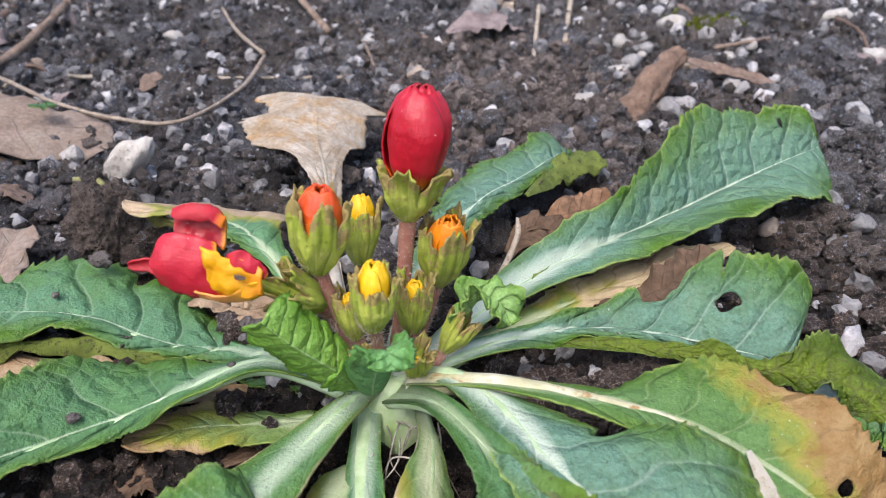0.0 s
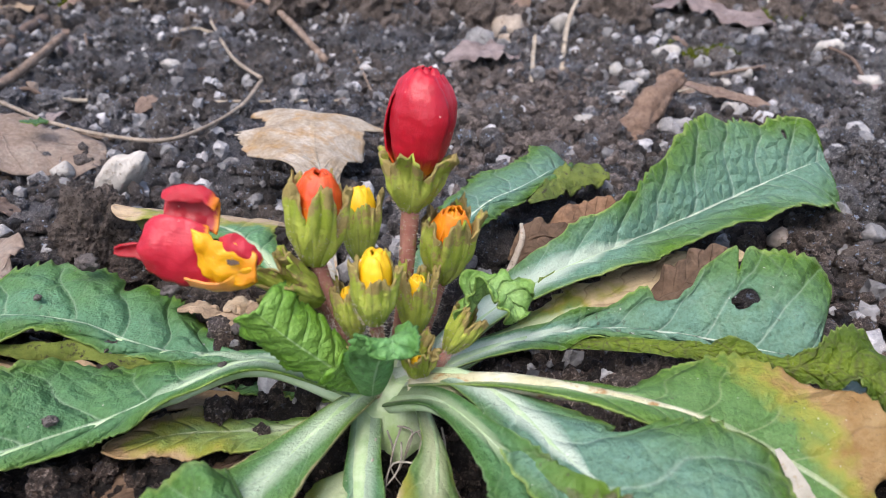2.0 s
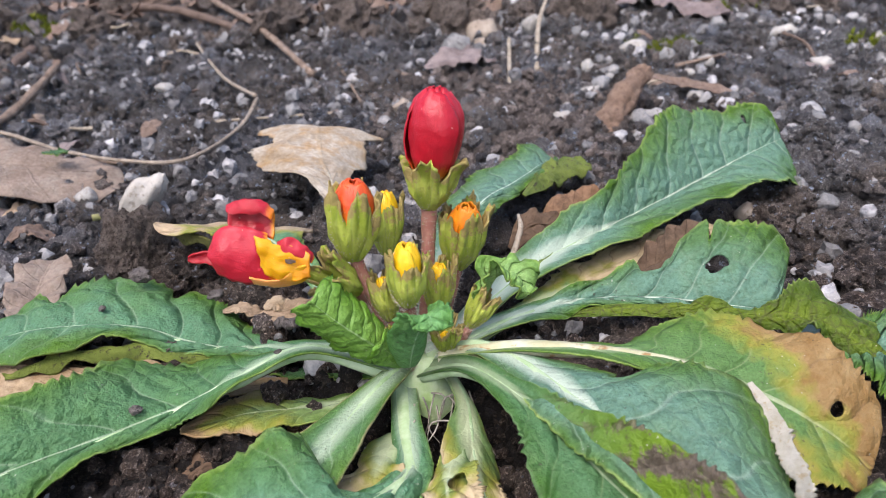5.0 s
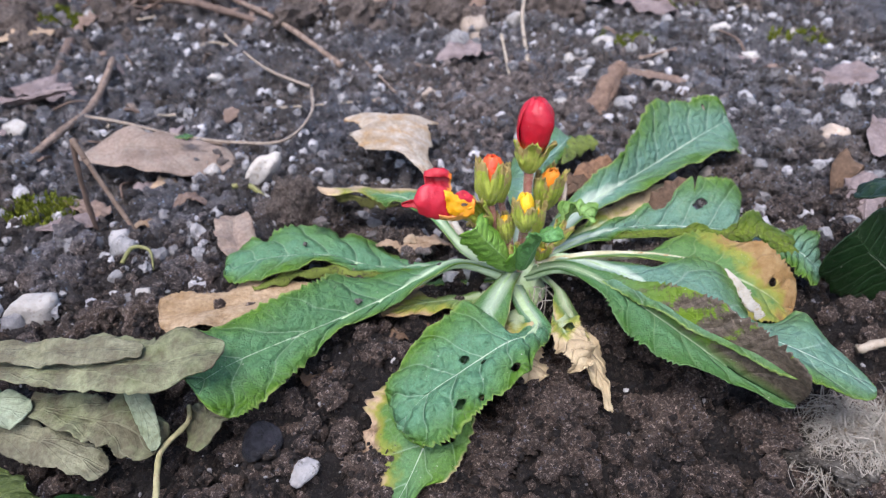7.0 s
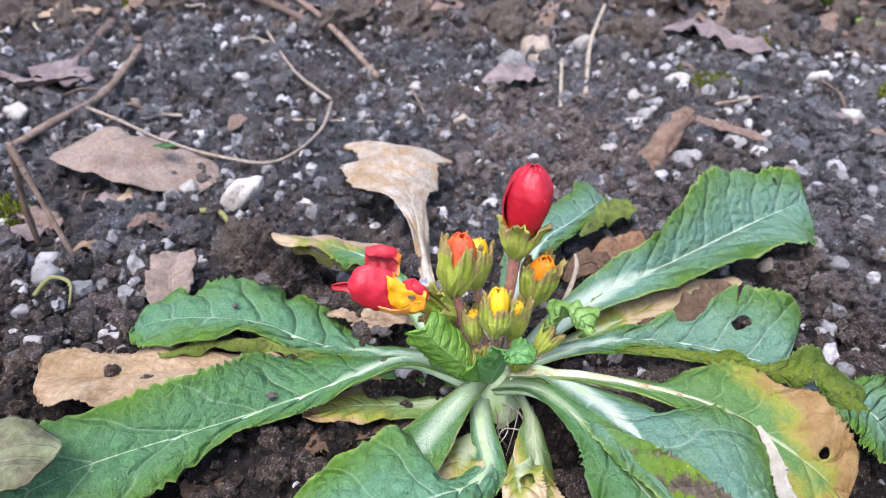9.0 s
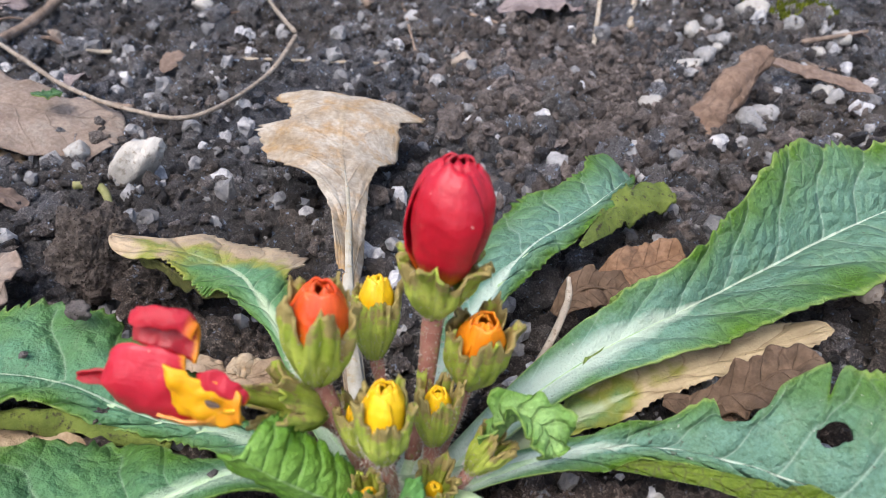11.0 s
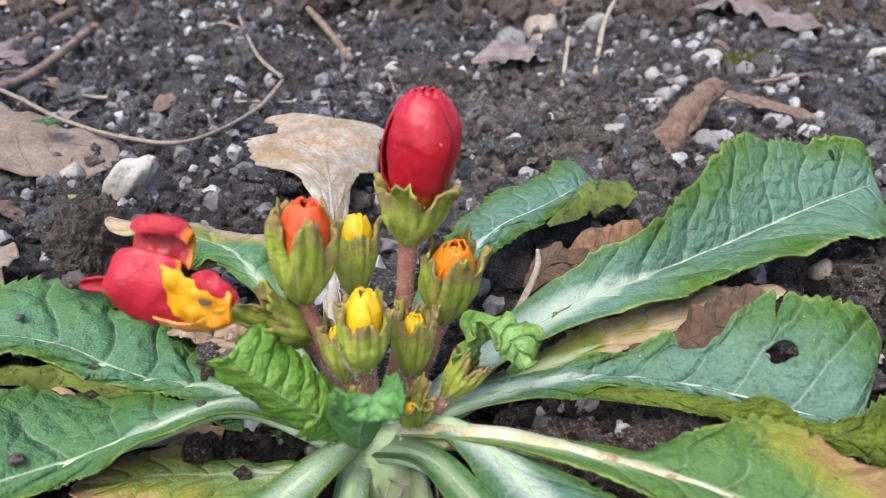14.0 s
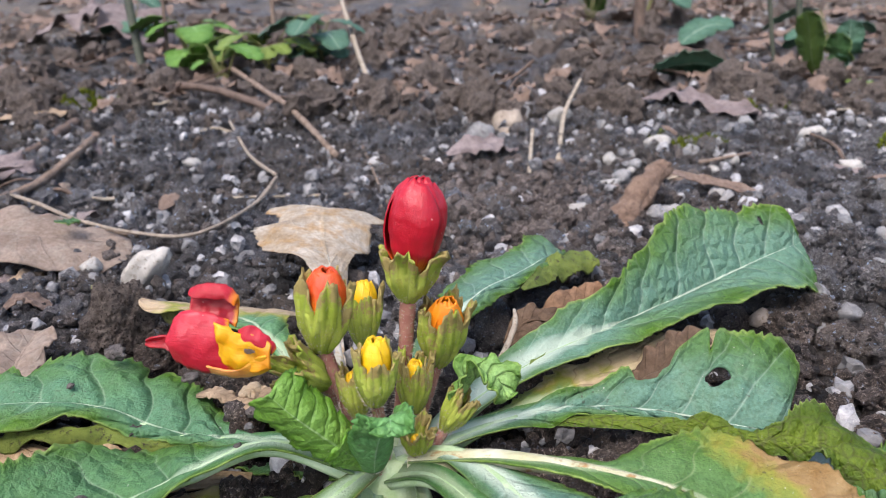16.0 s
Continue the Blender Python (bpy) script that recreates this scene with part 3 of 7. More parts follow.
def blade(spine, wl, wr, al, ar, nu=190, nv=20, quilt=0.5, ruffle=0.7, teeth=0.10, lobes=0.06, holes=(), notches=(), veins=9.0, curl=0.0, seed=0, torn=0.0, tip_round=0.55):
    """A leaf's sheet: spine points, half widths to the left and right, and the lift of each half in degrees.
    holes: (u, v, ru, rv), v from -1 (right rim) to 1 (left rim). notches: (side, u, half width, depth). Returns verts, faces, uvs and the veins' phase."""
    m = catmull(spine, nu) * MM
    k = len(spine)
    wid = []
    for w in (wl, wr):
        f = catmull(np.array(w, float), nu)[:, 0]
        u = np.linspace(0, k - 1, nu)
        s = np.clip(u - (k - 2), 0, 1)
        f = np.where(s > 0, w[-2] * np.sqrt(np.maximum(0, 1 - s * s)) ** (2 * tip_round) + w[-1] * s, f)
        wid.append(np.maximum(f, 0.25) * MM)
    ang = [np.radians(catmull(np.array(a, float), nu)[:, 0]) for a in (al, ar)]
    tan = np.gradient(m, axis=0)
    tan /= np.linalg.norm(tan, axis=1)[:, None]
    h = np.cross([0, 0, 1.0], tan)
    h /= np.linalg.norm(h, axis=1)[:, None]
    n = np.cross(tan, h)
    local = random.Random(seed)
    f1, f2, f3 = local.uniform(0, 9), local.uniform(0, 9), local.uniform(0, 9)
    verts, uvs, phase = [], [], []
    wmax = max(max(wl), max(wr)) * MM
    saw = min(1.0, 0.009 / wmax)
    for i in range(nu):
        u = i / (nu - 1)
        body = min(1.0, max(0.0, (u - 0.18) / 0.2))
        for j in range(-nv, nv + 1):
            side = 0 if j >= 0 else 1
            v = abs(j) / nv
            w, a, sg = wid[side][i], ang[side][i], (1 if side == 0 else -1)
            spike = 1 - abs(2 * ((u * 47 + f1 + 0.45 * math.sin(u * 47 + f2) + 0.5 * noise.noise((u * 30, f1, side))) % 1) - 1)
            tooth = 1 + body * (1.5 * saw * teeth * max(0.12, 0.62 + 1.7 * noise.noise((u * 13, side * 4.0, f3))) * (1.6 * spike ** 1.6 - 0.6) + lobes * 0.7 * math.sin(u * 23 + f3 + side) + 0.06 * noise.noise((u * 22, side * 5.0, f2)))
            if torn:
                tooth *= 1 - torn * max(0.0, noise.noise((u * 7 + f1, side * 3.1, f2))) * 1.2
            for sd, nu0, nw, dep in notches:
                if (sd > 0) == (side == 0):
                    tooth *= 1 - dep * math.exp(-((u - nu0) / nw) ** 4)
            ww = w * (1 + (tooth - 1) * v * v)
            aa = a + radians(curl) * v * v
            p = m[i] + ww * v * (math.cos(aa) * sg * h[i] + math.sin(aa) * n[i])
            ph = u * veins - 1.0 * v + 0.06 * math.sin(9 * v + f1) + 0.22 * noise.noise((u * 5, sg * 2 + v * 2, f3))
            d = abs((ph % 1) - 0.5) * 2
            lump = quilt * MM * body * math.sin(min(1, v * 3) * 1.57) * (math.sin(d * 1.57) * (0.45 + 0.55 * abs(math.sin(v * 7.5 + f2 + 2.1 * math.floor(ph)))) * 1.5 - 0.55) * (1 - 0.4 * v)
            wave = ruffle * MM * body * v * v * (math.sin(u * 21 + f1 + sg) + 0.7 * math.sin(u * 39 + f2 * sg) + 0.5 * noise.noise((u * 14, sg * 2 + v, f3)))
            sag = -0.18 * w * body * math.sin(v * 3.14) * 0.35
            p = p + n[i] * (lump + wave - sag)
            verts.append(tuple(p))
            uvs.append((u, 0.5 + 0.5 * v * sg))
            phase.append((ph, v))
    row = 2 * nv + 1
    grid = np.array(verts)
    gone, kept = set(), set()

    def reach(u, v, a, b, c, d):
        x, y = (u - a) / c, (v - b) / d
        k = 1 + 0.28 * noise.noise((math.cos(math.atan2(y, x)) * 1.6 + f1, math.sin(math.atan2(y, x)) * 1.6, f2))
        return math.hypot(x, y) / k

    faces = []
    for i in range(nu - 1):
        for j in range(row - 1):
            u, v = (i + 0.5) / (nu - 1), (j + 0.5 - nv) / nv
            face = (i * row + j, i * row + j + 1, (i + 1) * row + j + 1, (i + 1) * row + j)
            hit = [h for h in holes if reach(u, v, *h) < 1]
            if hit:
                gone.update((q, hit[0]) for q in face)
            else:
                kept.update(face)
                faces.append(face)
    for q, (a, b, c, d) in gone:
        # the torn edge follows the hole's outline
        if q in kept:
            u, v = (q // row) / (nu - 1), (q % row - nv) / nv
            k = max(0.3, reach(u, v, a, b, c, d))
            i = min(max((a + (u - a) / k) * (nu - 1), 0), nu - 1.001)
            j = min(max((b + (v - b) / k) * nv + nv, 0), row - 1.001)
            i0, j0 = int(i), int(j)
            s, t = i - i0, j - j0
            g = grid[[i0 * row + j0, i0 * row + j0 + 1, (i0 + 1) * row + j0, (i0 + 1) * row + j0 + 1]]
            verts[q] = tuple(g[0] * (1 - s) * (1 - t) + g[1] * (1 - s) * t + g[2] * s * (1 - t) + g[3] * s * t)
    return verts, faces, uvs, phase


def tube(points, radii, sides=7, n=24, rough=0.0, flat=1.0, seed=0):
    """A tapering stem through the points (metres), with closed ends. Returns verts, faces."""
    m = catmull(points, n)
    r = catmull(np.array(radii, float), n)[:, 0]
    tan = np.gradient(m, axis=0)
    tan /= np.linalg.norm(tan, axis=1)[:, None] + 1e-12
    up = np.array([0, 0, 1.0]) if abs(tan[0][2]) < 0.9 else np.array([0, 1.0, 0])
    verts, faces = [], []
    for i in range(n):
        s = np.cross(up, tan[i])
        s /= np.linalg.norm(s) + 1e-12
        b = np.cross(tan[i], s)
        for j in range(sides):
            a = 6.2832 * j / sides
            k = r[i] * (1 + rough * noise.noise((i * 0.7 + seed, j * 1.3, seed * 1.7)))
            verts.append(tuple(m[i] + k * (math.cos(a) * s + flat * math.sin(a) * b)))
    for i in range(n - 1):
        for j in range(sides):
            q = (j + 1) % sides
            faces.append((i * sides + j, i * sides + q, (i + 1) * sides + q, (i + 1) * sides + j))
    faces.append(tuple(range(sides - 1, -1, -1)))
    faces.append(tuple((n - 1) * sides + j for j in range(sides)))
    return verts, faces


def joined(pieces):
    verts, faces = [], []
    for v, f in pieces:
        o = len(verts)
        verts += v
        faces += [tuple(i + o for i in q) for q in f]
    return verts, faces


def lump_mesh(name, size, material, detail=2, rough=0.25, freq=1.6, seed=0, flat_cut=0.0):
    """A stone or clod: an icosphere with noise and some flattened faces."""
    bm = bmesh.new()
    bmesh.ops.create_icosphere(bm, subdivisions=detail, radius=1.0)
    local = random.Random(seed)
    cuts = [(Vector((local.gauss(0, 1), local.gauss(0, 1), local.gauss(0, 1))).normalized(), local.uniform(0.55, 0.85)) for _ in range(5)]
    for v in bm.verts:
        d = v.co.normalized()
        k = 1 + rough * noise.noise(d * freq + Vector((seed * 3.7, seed, 0))) + 0.45 * rough * noise.noise(d * freq * 2.9 + Vector((seed, 0, 5)))
        p = d * k
        if flat_cut:
            for nn, lim in cuts:
                over = p.dot(nn) - lim
                if over > 0:
                    p -= nn * over * flat_cut
        v.co = Vector((p.x * size[0], p.y * size[1], p.z * size[2]))
    me = bpy.data.meshes.new(name)
    bm.to_mesh(me)
    bm.free()
    me.materials.append(material)
    me.polygons.foreach_set("use_smooth", [True] * len(me.polygons))
    return me


# ---- the ground: a garden bed that falls away towards the front and rises to a bank behind ----
PROFILE_Y = [-40.0, -0.6, -0.3, -0.05, 0.025, 0.05, 0.08, 0.10, 0.12, 0.16, 0.25, 0.35, 0.45, 0.55, 0.8, 1.5, 3.0, 40.0]
PROFILE_Z = [-0.16, -0.10, -0.06, -0.035, -0.012, -0.003, 0.008, 0.014, 0.017, 0.020, 0.028, 0.032, 0.045, 0.06, 0.085, 0.17, 0.46, 3.2]


def ground_z(x, y):
    z = float(np.interp(y, PROFILE_Y, PROFILE_Z))
    near = 1.0 / (1.0 + max(0.0, abs(x) - 0.4) + max(0.0, y - 0.7))
    z += 0.0050 * near * noise.noise((x * 24, y * 24, 1.3))
    z += 0.0040 * near * noise.noise((x * 62, y * 62, 4.1))
    z += 0.0034 * near * noise.noise((x * 150, y * 150, 7.7))
    z += 0.0024 * near * noise.noise((x * 340, y * 340, 2.2))
    if abs(x) < 0.45 and -0.1 < y < 0.6:
        z += 0.0052 * (0.45 - noise.voronoi(Vector((x * 95, y * 95, 0.5)))[0][0]) + 0.0026 * (0.45 - noise.voronoi(Vector((x * 240, y * 240, 2.5)))[0][0])
    back = min(1.0, max(0.0, (y - 0.15) / 0.1)) * near
    z += back * (0.0035 * noise.noise((x * 33, y * 33, 8.8)) + 0.003 * noise.noise((x * 75, y * 75, 5.5)))
    if y > 0.5 or abs(x) > 0.5:
        z += 0.03 * min(1.0, (max(y, abs(x)) - 0.5)) * noise.noise((x * 3.1, y * 3.1, 0.4))
    return z


def ground_axis(lo, hi, step, far_lo, far_hi):
    a = list(np.arange(lo, hi, step))
    s, v = step, hi
    while v < far_hi:
        a.append(v)
        s *= 1.16
        v += s
    s, v = step, lo - step
    while v > far_lo:
        a.insert(0, v)
        s *= 1.16
        v -= s
    return a


def make_ground():
    xs = ground_axis(-0.30, 0.30, 0.0018, -40, 40)
    ys = ground_axis(-0.06, 0.50, 0.0018, -40, 40)
    verts = [(x, y, ground_z(x, y)) for y in ys for x in xs]
    w = len(xs)
    faces = [(j * w + i, j * w + i + 1, (j + 1) * w + i + 1, (j + 1) * w + i) for j in range(len(ys) - 1) for i in range(w - 1)]
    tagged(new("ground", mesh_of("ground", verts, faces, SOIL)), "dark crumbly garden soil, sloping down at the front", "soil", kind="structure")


make_ground()


def granular(d, seed):
    """How far a clod's surface stands out in direction d: lumps made of granules."""
    k = 0.30 * noise.noise(d * 1.9 + Vector((seed * 1.3, 0, 2)))
    for f, a in ((2.6, 0.32), (5.5, 0.30)):
        near = noise.voronoi(d * f + Vector((seed * 2.1, seed, 1)))[0][0]
        k += a * (0.55 - near)
    for f, a in ((7.0, 0.30), (15.0, 0.22)):
        k += a * noise.noise(d * f + Vector((seed, 3, seed * 1.9)))
    return k


def scatter(name, material, count, region, sizes, label, category, seed, sink=0.15, sub=1, variants=14, rough=0.75, clumps=False):
    """Many small lumps in one mesh. region(r) gives x, y."""
    r = np.random.RandomState(seed)
    shapes = []
    for k in range(variants):
        me = lump_mesh("tmp", (1, 1, 1), material, sub, rough, 2.3, seed * 31 + k, 0.5)
        if clumps:
            for vert in me.vertices:
                d = vert.co.normalized()
                vert.co = d * (1 + granular(d, seed * 7 + k))
        shapes.append((np.array([v.co[:] for v in me.vertices]), np.array([p.vertices[:] for p in me.polygons])))
        bpy.data.meshes.remove(me)
    vs, fs, off = [], [], 0
    for _ in range(count):
        x, y = region(r)
        v, f = shapes[r.randint(variants)]
        s = sizes[0] + (sizes[1] - sizes[0]) * r.rand() ** 2.4
        q = Euler((r.rand() * 6.3, r.rand() * 6.3, r.rand() * 6.3)).to_matrix()
        p = (v * (s * np.array([1, 0.7 + 0.3 * r.rand(), 0.55 + 0.4 * r.rand()]))) @ np.array(q).T
        p = p + np.array([x, y, ground_z(x, y) + s * (0.5 - sink)])
        vs.append(p)
        fs.append(f + off)
        off += len(p)
    me = mesh_of(name, np.concatenate(vs).tolist(), np.concatenate(fs).tolist(), material, smooth=False)
    return tagged(new(name, me), label, category, kind="stuff")


def clustered(region):
    """Draws places so that crumbs gather in clumps."""
    def draw(r):
        for _ in range(8):
            x, y = region(r)
            if noise.noise((x * 75, y * 75, 3.3)) + 0.6 * noise.noise((x * 210, y * 210, 6.1)) > 1.1 * r.rand() - 0.75:
                break
        return x, y
    return draw


def front_bed(r):
    return r.uniform(-0.19, 0.17), r.uniform(-0.05, 0.13)


def back_bed(r):
    y = 0.11 + 0.42 * r.rand() ** 1.3
    return r.uniform(-0.30 - 0.25 * (y - 0.1), 0.26 + 0.35 * (y - 0.1)), y


def far_bed(r):
    y = 0.48 + 0.9 * r.rand() ** 1.5
    return r.uniform(-0.75 * y, 0.75 * y), y


scatter("soil_crumbs", CRUMB, 2000, clustered(front_bed), (0.0008, 0.0034), "dark brown soil crumbs in front of the plant", "soil", 11, sub=2, rough=1.1)
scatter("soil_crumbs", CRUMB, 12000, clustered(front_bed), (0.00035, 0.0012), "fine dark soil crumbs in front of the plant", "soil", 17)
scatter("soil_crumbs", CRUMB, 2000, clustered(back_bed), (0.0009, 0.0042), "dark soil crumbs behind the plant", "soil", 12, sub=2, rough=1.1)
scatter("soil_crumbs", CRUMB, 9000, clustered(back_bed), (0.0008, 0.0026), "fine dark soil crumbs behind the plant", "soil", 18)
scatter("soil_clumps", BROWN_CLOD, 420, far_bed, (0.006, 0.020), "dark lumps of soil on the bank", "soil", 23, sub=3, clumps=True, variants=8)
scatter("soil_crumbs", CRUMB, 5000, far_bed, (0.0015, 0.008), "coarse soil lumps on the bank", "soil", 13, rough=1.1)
scatter("soil_crumbs", CRUMB, 8000, clustered(front_bed), (0.0009, 0.0024), "brown crumbs of soil in front of the plant", "soil", 41, rough=1.0)
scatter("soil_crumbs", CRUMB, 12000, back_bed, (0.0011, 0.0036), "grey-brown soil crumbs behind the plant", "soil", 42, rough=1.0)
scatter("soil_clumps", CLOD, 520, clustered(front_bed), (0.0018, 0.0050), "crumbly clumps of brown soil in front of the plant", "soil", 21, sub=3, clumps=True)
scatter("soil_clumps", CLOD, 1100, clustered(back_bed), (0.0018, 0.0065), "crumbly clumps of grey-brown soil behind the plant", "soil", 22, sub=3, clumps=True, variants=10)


def heap(r):
    return r.normal(0.040, 0.032), r.normal(0.305, 0.040)


scatter("soil_crumbs", CRUMB_BROWN, 2600, heap, (0.0012, 0.0042), "crumbly brown soil heaped behind the plant", "soil", 51, sub=2, rough=1.0)
scatter("grit", GRIT, 3600, back_bed, (0.0006, 0.0046), "grey and pale grit on the soil", "gravel", 34, sub=2)
scatter("grit", GRIT, 1100, front_bed, (0.0003, 0.0013), "fine pale grit in the soil", "gravel", 15)
scatter("grit", GRIT, 700, far_bed, (0.002, 0.006), "grey stones on the bank", "gravel", 16, sub=2)

# ---- the primrose ----
BASE = (-0.001, 0.106, 0.018)
plant = thing("primrose", BASE, "low primrose with red and yellow buds over crinkled green leaves", "flowering plant")


def leaf(material, spine, wl, wr, al, ar, label="", rib=1.5, rib_to=0.25, rib_material=MIDRIB, rib_end=0.86, thick=0.00045, drop=0.55, **more):
    more["quilt"] = 1.45 * more.get("quilt", 0.5)
    q = blade(spine, wl, wr, al, ar, **more)
    me = mesh_of("leaf", q[0], q[1], material, q[2], phase=q[3])
    ob = part("leaf", me, plant, label, thick)
    if rib:
        line = catmull(spine, 40) * MM
        line = line[: max(4, int(40 * rib_end))]
        radii = np.linspace(rib, rib_to, 8) * MM
        line[:, 2] -= np.linspace(drop * rib, 0.2 * rib_to, len(line)) * MM
        v, f = tube(line, radii, 8, 40, 0.08, 0.75)
        part("midrib", mesh_of("midrib", v, f, rib_material), ob)
    return ob


# large leaf towards the front on the left
leaf(GREEN, [(-7.3, 104.6, 22.9), (-26.2, 104.0, 31.1), (-41.4, 98.7, 27.8), (-54.6, 96.2, 22.7), (-72.8, 84.5, 22.9), (-97.8, 67.7, 24.5), (-108.5, 53.6, 26.9)],
     [2.5, 4.4, 5.1, 5.5, 4.6, 14.4, 3.0], [2.0, 4.5, 11.8, 18.0, 15.0, 11.9, 4.0], [15, 14, 12, -8, -20, -37, -45], [-16, -30, -10, 4, 43, 38, 34],
     "large green leaf with a toothed rim and white midrib", rib=2.6, rib_to=0.35, seed=1, quilt=0.55, tip_round=0.4)
# front leaf with holes
leaf(GREEN_QUILT, [(-6.8, 106.7, 20.5), (-5.9, 91.5, 19.4), (-4.9, 76.5, 19.7), (-11.0, 66.3, 22.7), (-18.8, 61.3, 24.3), (-31.9, 57.1, 19.7), (-45.3, 51.8, 15.2), (-53.2, 49.1, 7.9)],
     [2.9, 3.3, 4.4, 6.1, 11.3, 14.5, 15.4, 0.4], [2.7, 3.2, 5.0, 10.7, 17.4, 18.5, 11.2, 0.4], [-5, -6, -9, -12, -13, -6, -10, -7], [-14, -19, -28, -27, 16, 26, 26, 10],
     "green front leaf with ragged holes", rib=2.4, rib_to=0.3, nu=190, nv=34, seed=2, quilt=0.8, veins=10.0, holes=[(0.70, -0.12, 0.014, 0.06), (0.66, 0.12, 0.010, 0.05), (0.60, 0.75, 0.014, 0.10), (0.73, 0.82, 0.010, 0.07), (0.79, 0.66, 0.016, 0.10)])
# leaf beneath it, hanging down the slope
leaf(GREEN_TAN, [(-3.5, 108.1, 24.8), (-13.6, 92.1, 24.8), (-22.4, 75.0, 23.9), (-33.7, 59.8, 15.3), (-43.9, 46.9, 6.5), (-52.8, 35.1, -1.5), (-61.5, 25.9, -7.5)],
     [2.5, 4.5, 7.4, 10.2, 11.9, 8.7, 1.1], [2.2, 4.7, 10.2, 17.9, 22.2, 15.8, 0.4], [4, 4, 3, 0, -2, 1, 4], [-8, -9, -9, -5, 2, -7, -13],
     "half-eaten green leaf drooping on the soil", rib=2.5, rib_to=0.3, rib_end=0.45, seed=3, quilt=0.5, torn=0.12, nu=150, nv=28, holes=[(0.60, 0.10, 0.045, 0.28), (0.66, 0.35, 0.03, 0.3)], notches=[(1, 0.84, 0.05, 0.55), (-1, 0.92, 0.035, 0.45), (-1, 0.70, 0.02, 0.18)])
# dry torn leaf in the middle
leaf(SERE, [(3.0, 105.6, 22.8), (6.7, 92.3, 22.8), (7.3, 78.7, 19.0), (9.7, 65.0, 14.6), (10.3, 55.9, 10.1), (10.3, 47.2, 6.0)],
     [1.6, 2.2, 7.0, 6.0, 2.0, 0.5], [1.6, 2.4, 6.5, 7.0, 2.0, 0.5], [-34, -37, -41, -32, -30, -27], [17, 17, 19, 13, 16, 16],
     "withered torn yellow and straw leaf", rib=1.4, seed=4, quilt=0.3, ruffle=1.6, torn=0.45)
leaf(SERE, [(-5.0, 92.0, 17.0), (-9.5, 84.0, 18.0), (-12.0, 75.0, 17.5), (-11.0, 66.0, 15.0), (-8.0, 59.0, 11.0)],
     [1.5, 4.0, 7.0, 7.5, 1.0], [1.5, 5.0, 8.0, 6.0, 1.0], [10, 5, -15, -25, -20], [-10, -5, -10, -10, -15],
     "pale dry leaf remains under the green one", rib=0.0, seed=34, quilt=0.3, ruffle=1.6, torn=0.4)
leaf(SERE, [(5.0, 88.0, 19.0), (3.5, 78.0, 20.5), (2.0, 69.0, 21.0), (3.0, 60.0, 20.0), (5.0, 56.0, 16.0)],
     [1.0, 3.5, 6.5, 7.0, 1.5], [1.0, 3.0, 4.5, 4.0, 1.5], [5, 10, 5, -10, -15], [-10, -20, -25, -30, -30],
     "torn yellow-white dry leaf remains", rib=0.0, seed=35, quilt=0.3, ruffle=1.4, torn=0.45, holes=[(0.45, 0.3, 0.06, 0.3)])
# folded leaf with the soiled half
leaf(DIRTY, [(-1.2, 102.9, 23.6), (8.3, 92.0, 31.3), (19.2, 78.2, 30.8), (27.8, 64.0, 28.0), (36.6, 53.3, 23.3), (47.6, 43.5, 16.4), (60.1, 34.6, 11.0)],
     [2.7, 2.3, 3.8, 10.5, 15.6, 17.6, 3.9], [2.7, 2.4, 5.2, 11.9, 10.9, 3.6, 0.9], [34, 39, 48, 62, 83, 95, 118], [-5, -2, -3, -11, -10, -1, -12],
     "folded leaf with one half caked in dry soil", rib=2.2, rib_to=0.3, seed=6, quilt=0.35)
# long bluish leaf to the front on the right
leaf(GREEN_BLUE, [(-2.5, 107.4, 24.3), (10.2, 103.1, 30.0), (19.9, 92.2, 31.0), (27.2, 76.7, 32.9), (38.0, 64.2, 31.0), (51.6, 49.8, 28.0), (64.5, 39.3, 24.6), (81.1, 31.0, 16.6)],
     [2.4, 1.4, 4.7, 14.9, 25.2, 25.5, 20.9, 1.2], [2.8, 3.6, 5.5, 8.1, 9.8, 10.2, 9.5, 0.6], [-11, -12, -4, 0, 5, -25, 1, -16], [-6, -8, -10, -10, -10, -12, -16, -7],
     "broad blue-green leaf with a white midrib and a notch", rib=2.6, rib_to=0.35, seed=7, quilt=0.4, notches=[(1, 0.43, 0.03, 0.35), (1, 0.74, 0.05, 0.4)])
# yellowing leaf
leaf(YELLOW, [(2.7, 103.7, 27.2), (19.8, 98.4, 31.4), (36.2, 91.8, 33.2), (50.7, 89.0, 31.1), (62.5, 86.6, 26.2), (74.1, 80.0, 21.3), (84.5, 75.5, 13.4)],
     [2.4, 2.9, 5.1, 13.8, 17.7, 14.4, 2.2], [2.6, 3.3, 5.4, 10.7, 14.9, 12.3, 0.4], [-20, -22, -16, 7, 23, 39, 36], [15, 14, 10, 2, -13, -24, -18],
     "yellowing leaf with a brown withered tip", rib=3.1, rib_to=0.8, rib_end=0.55, drop=0.3, rib_material=SERE_STALK, nu=160, nv=28, seed=8, quilt=0.3, holes=[(0.86, 0.30, 0.014, 0.10)])
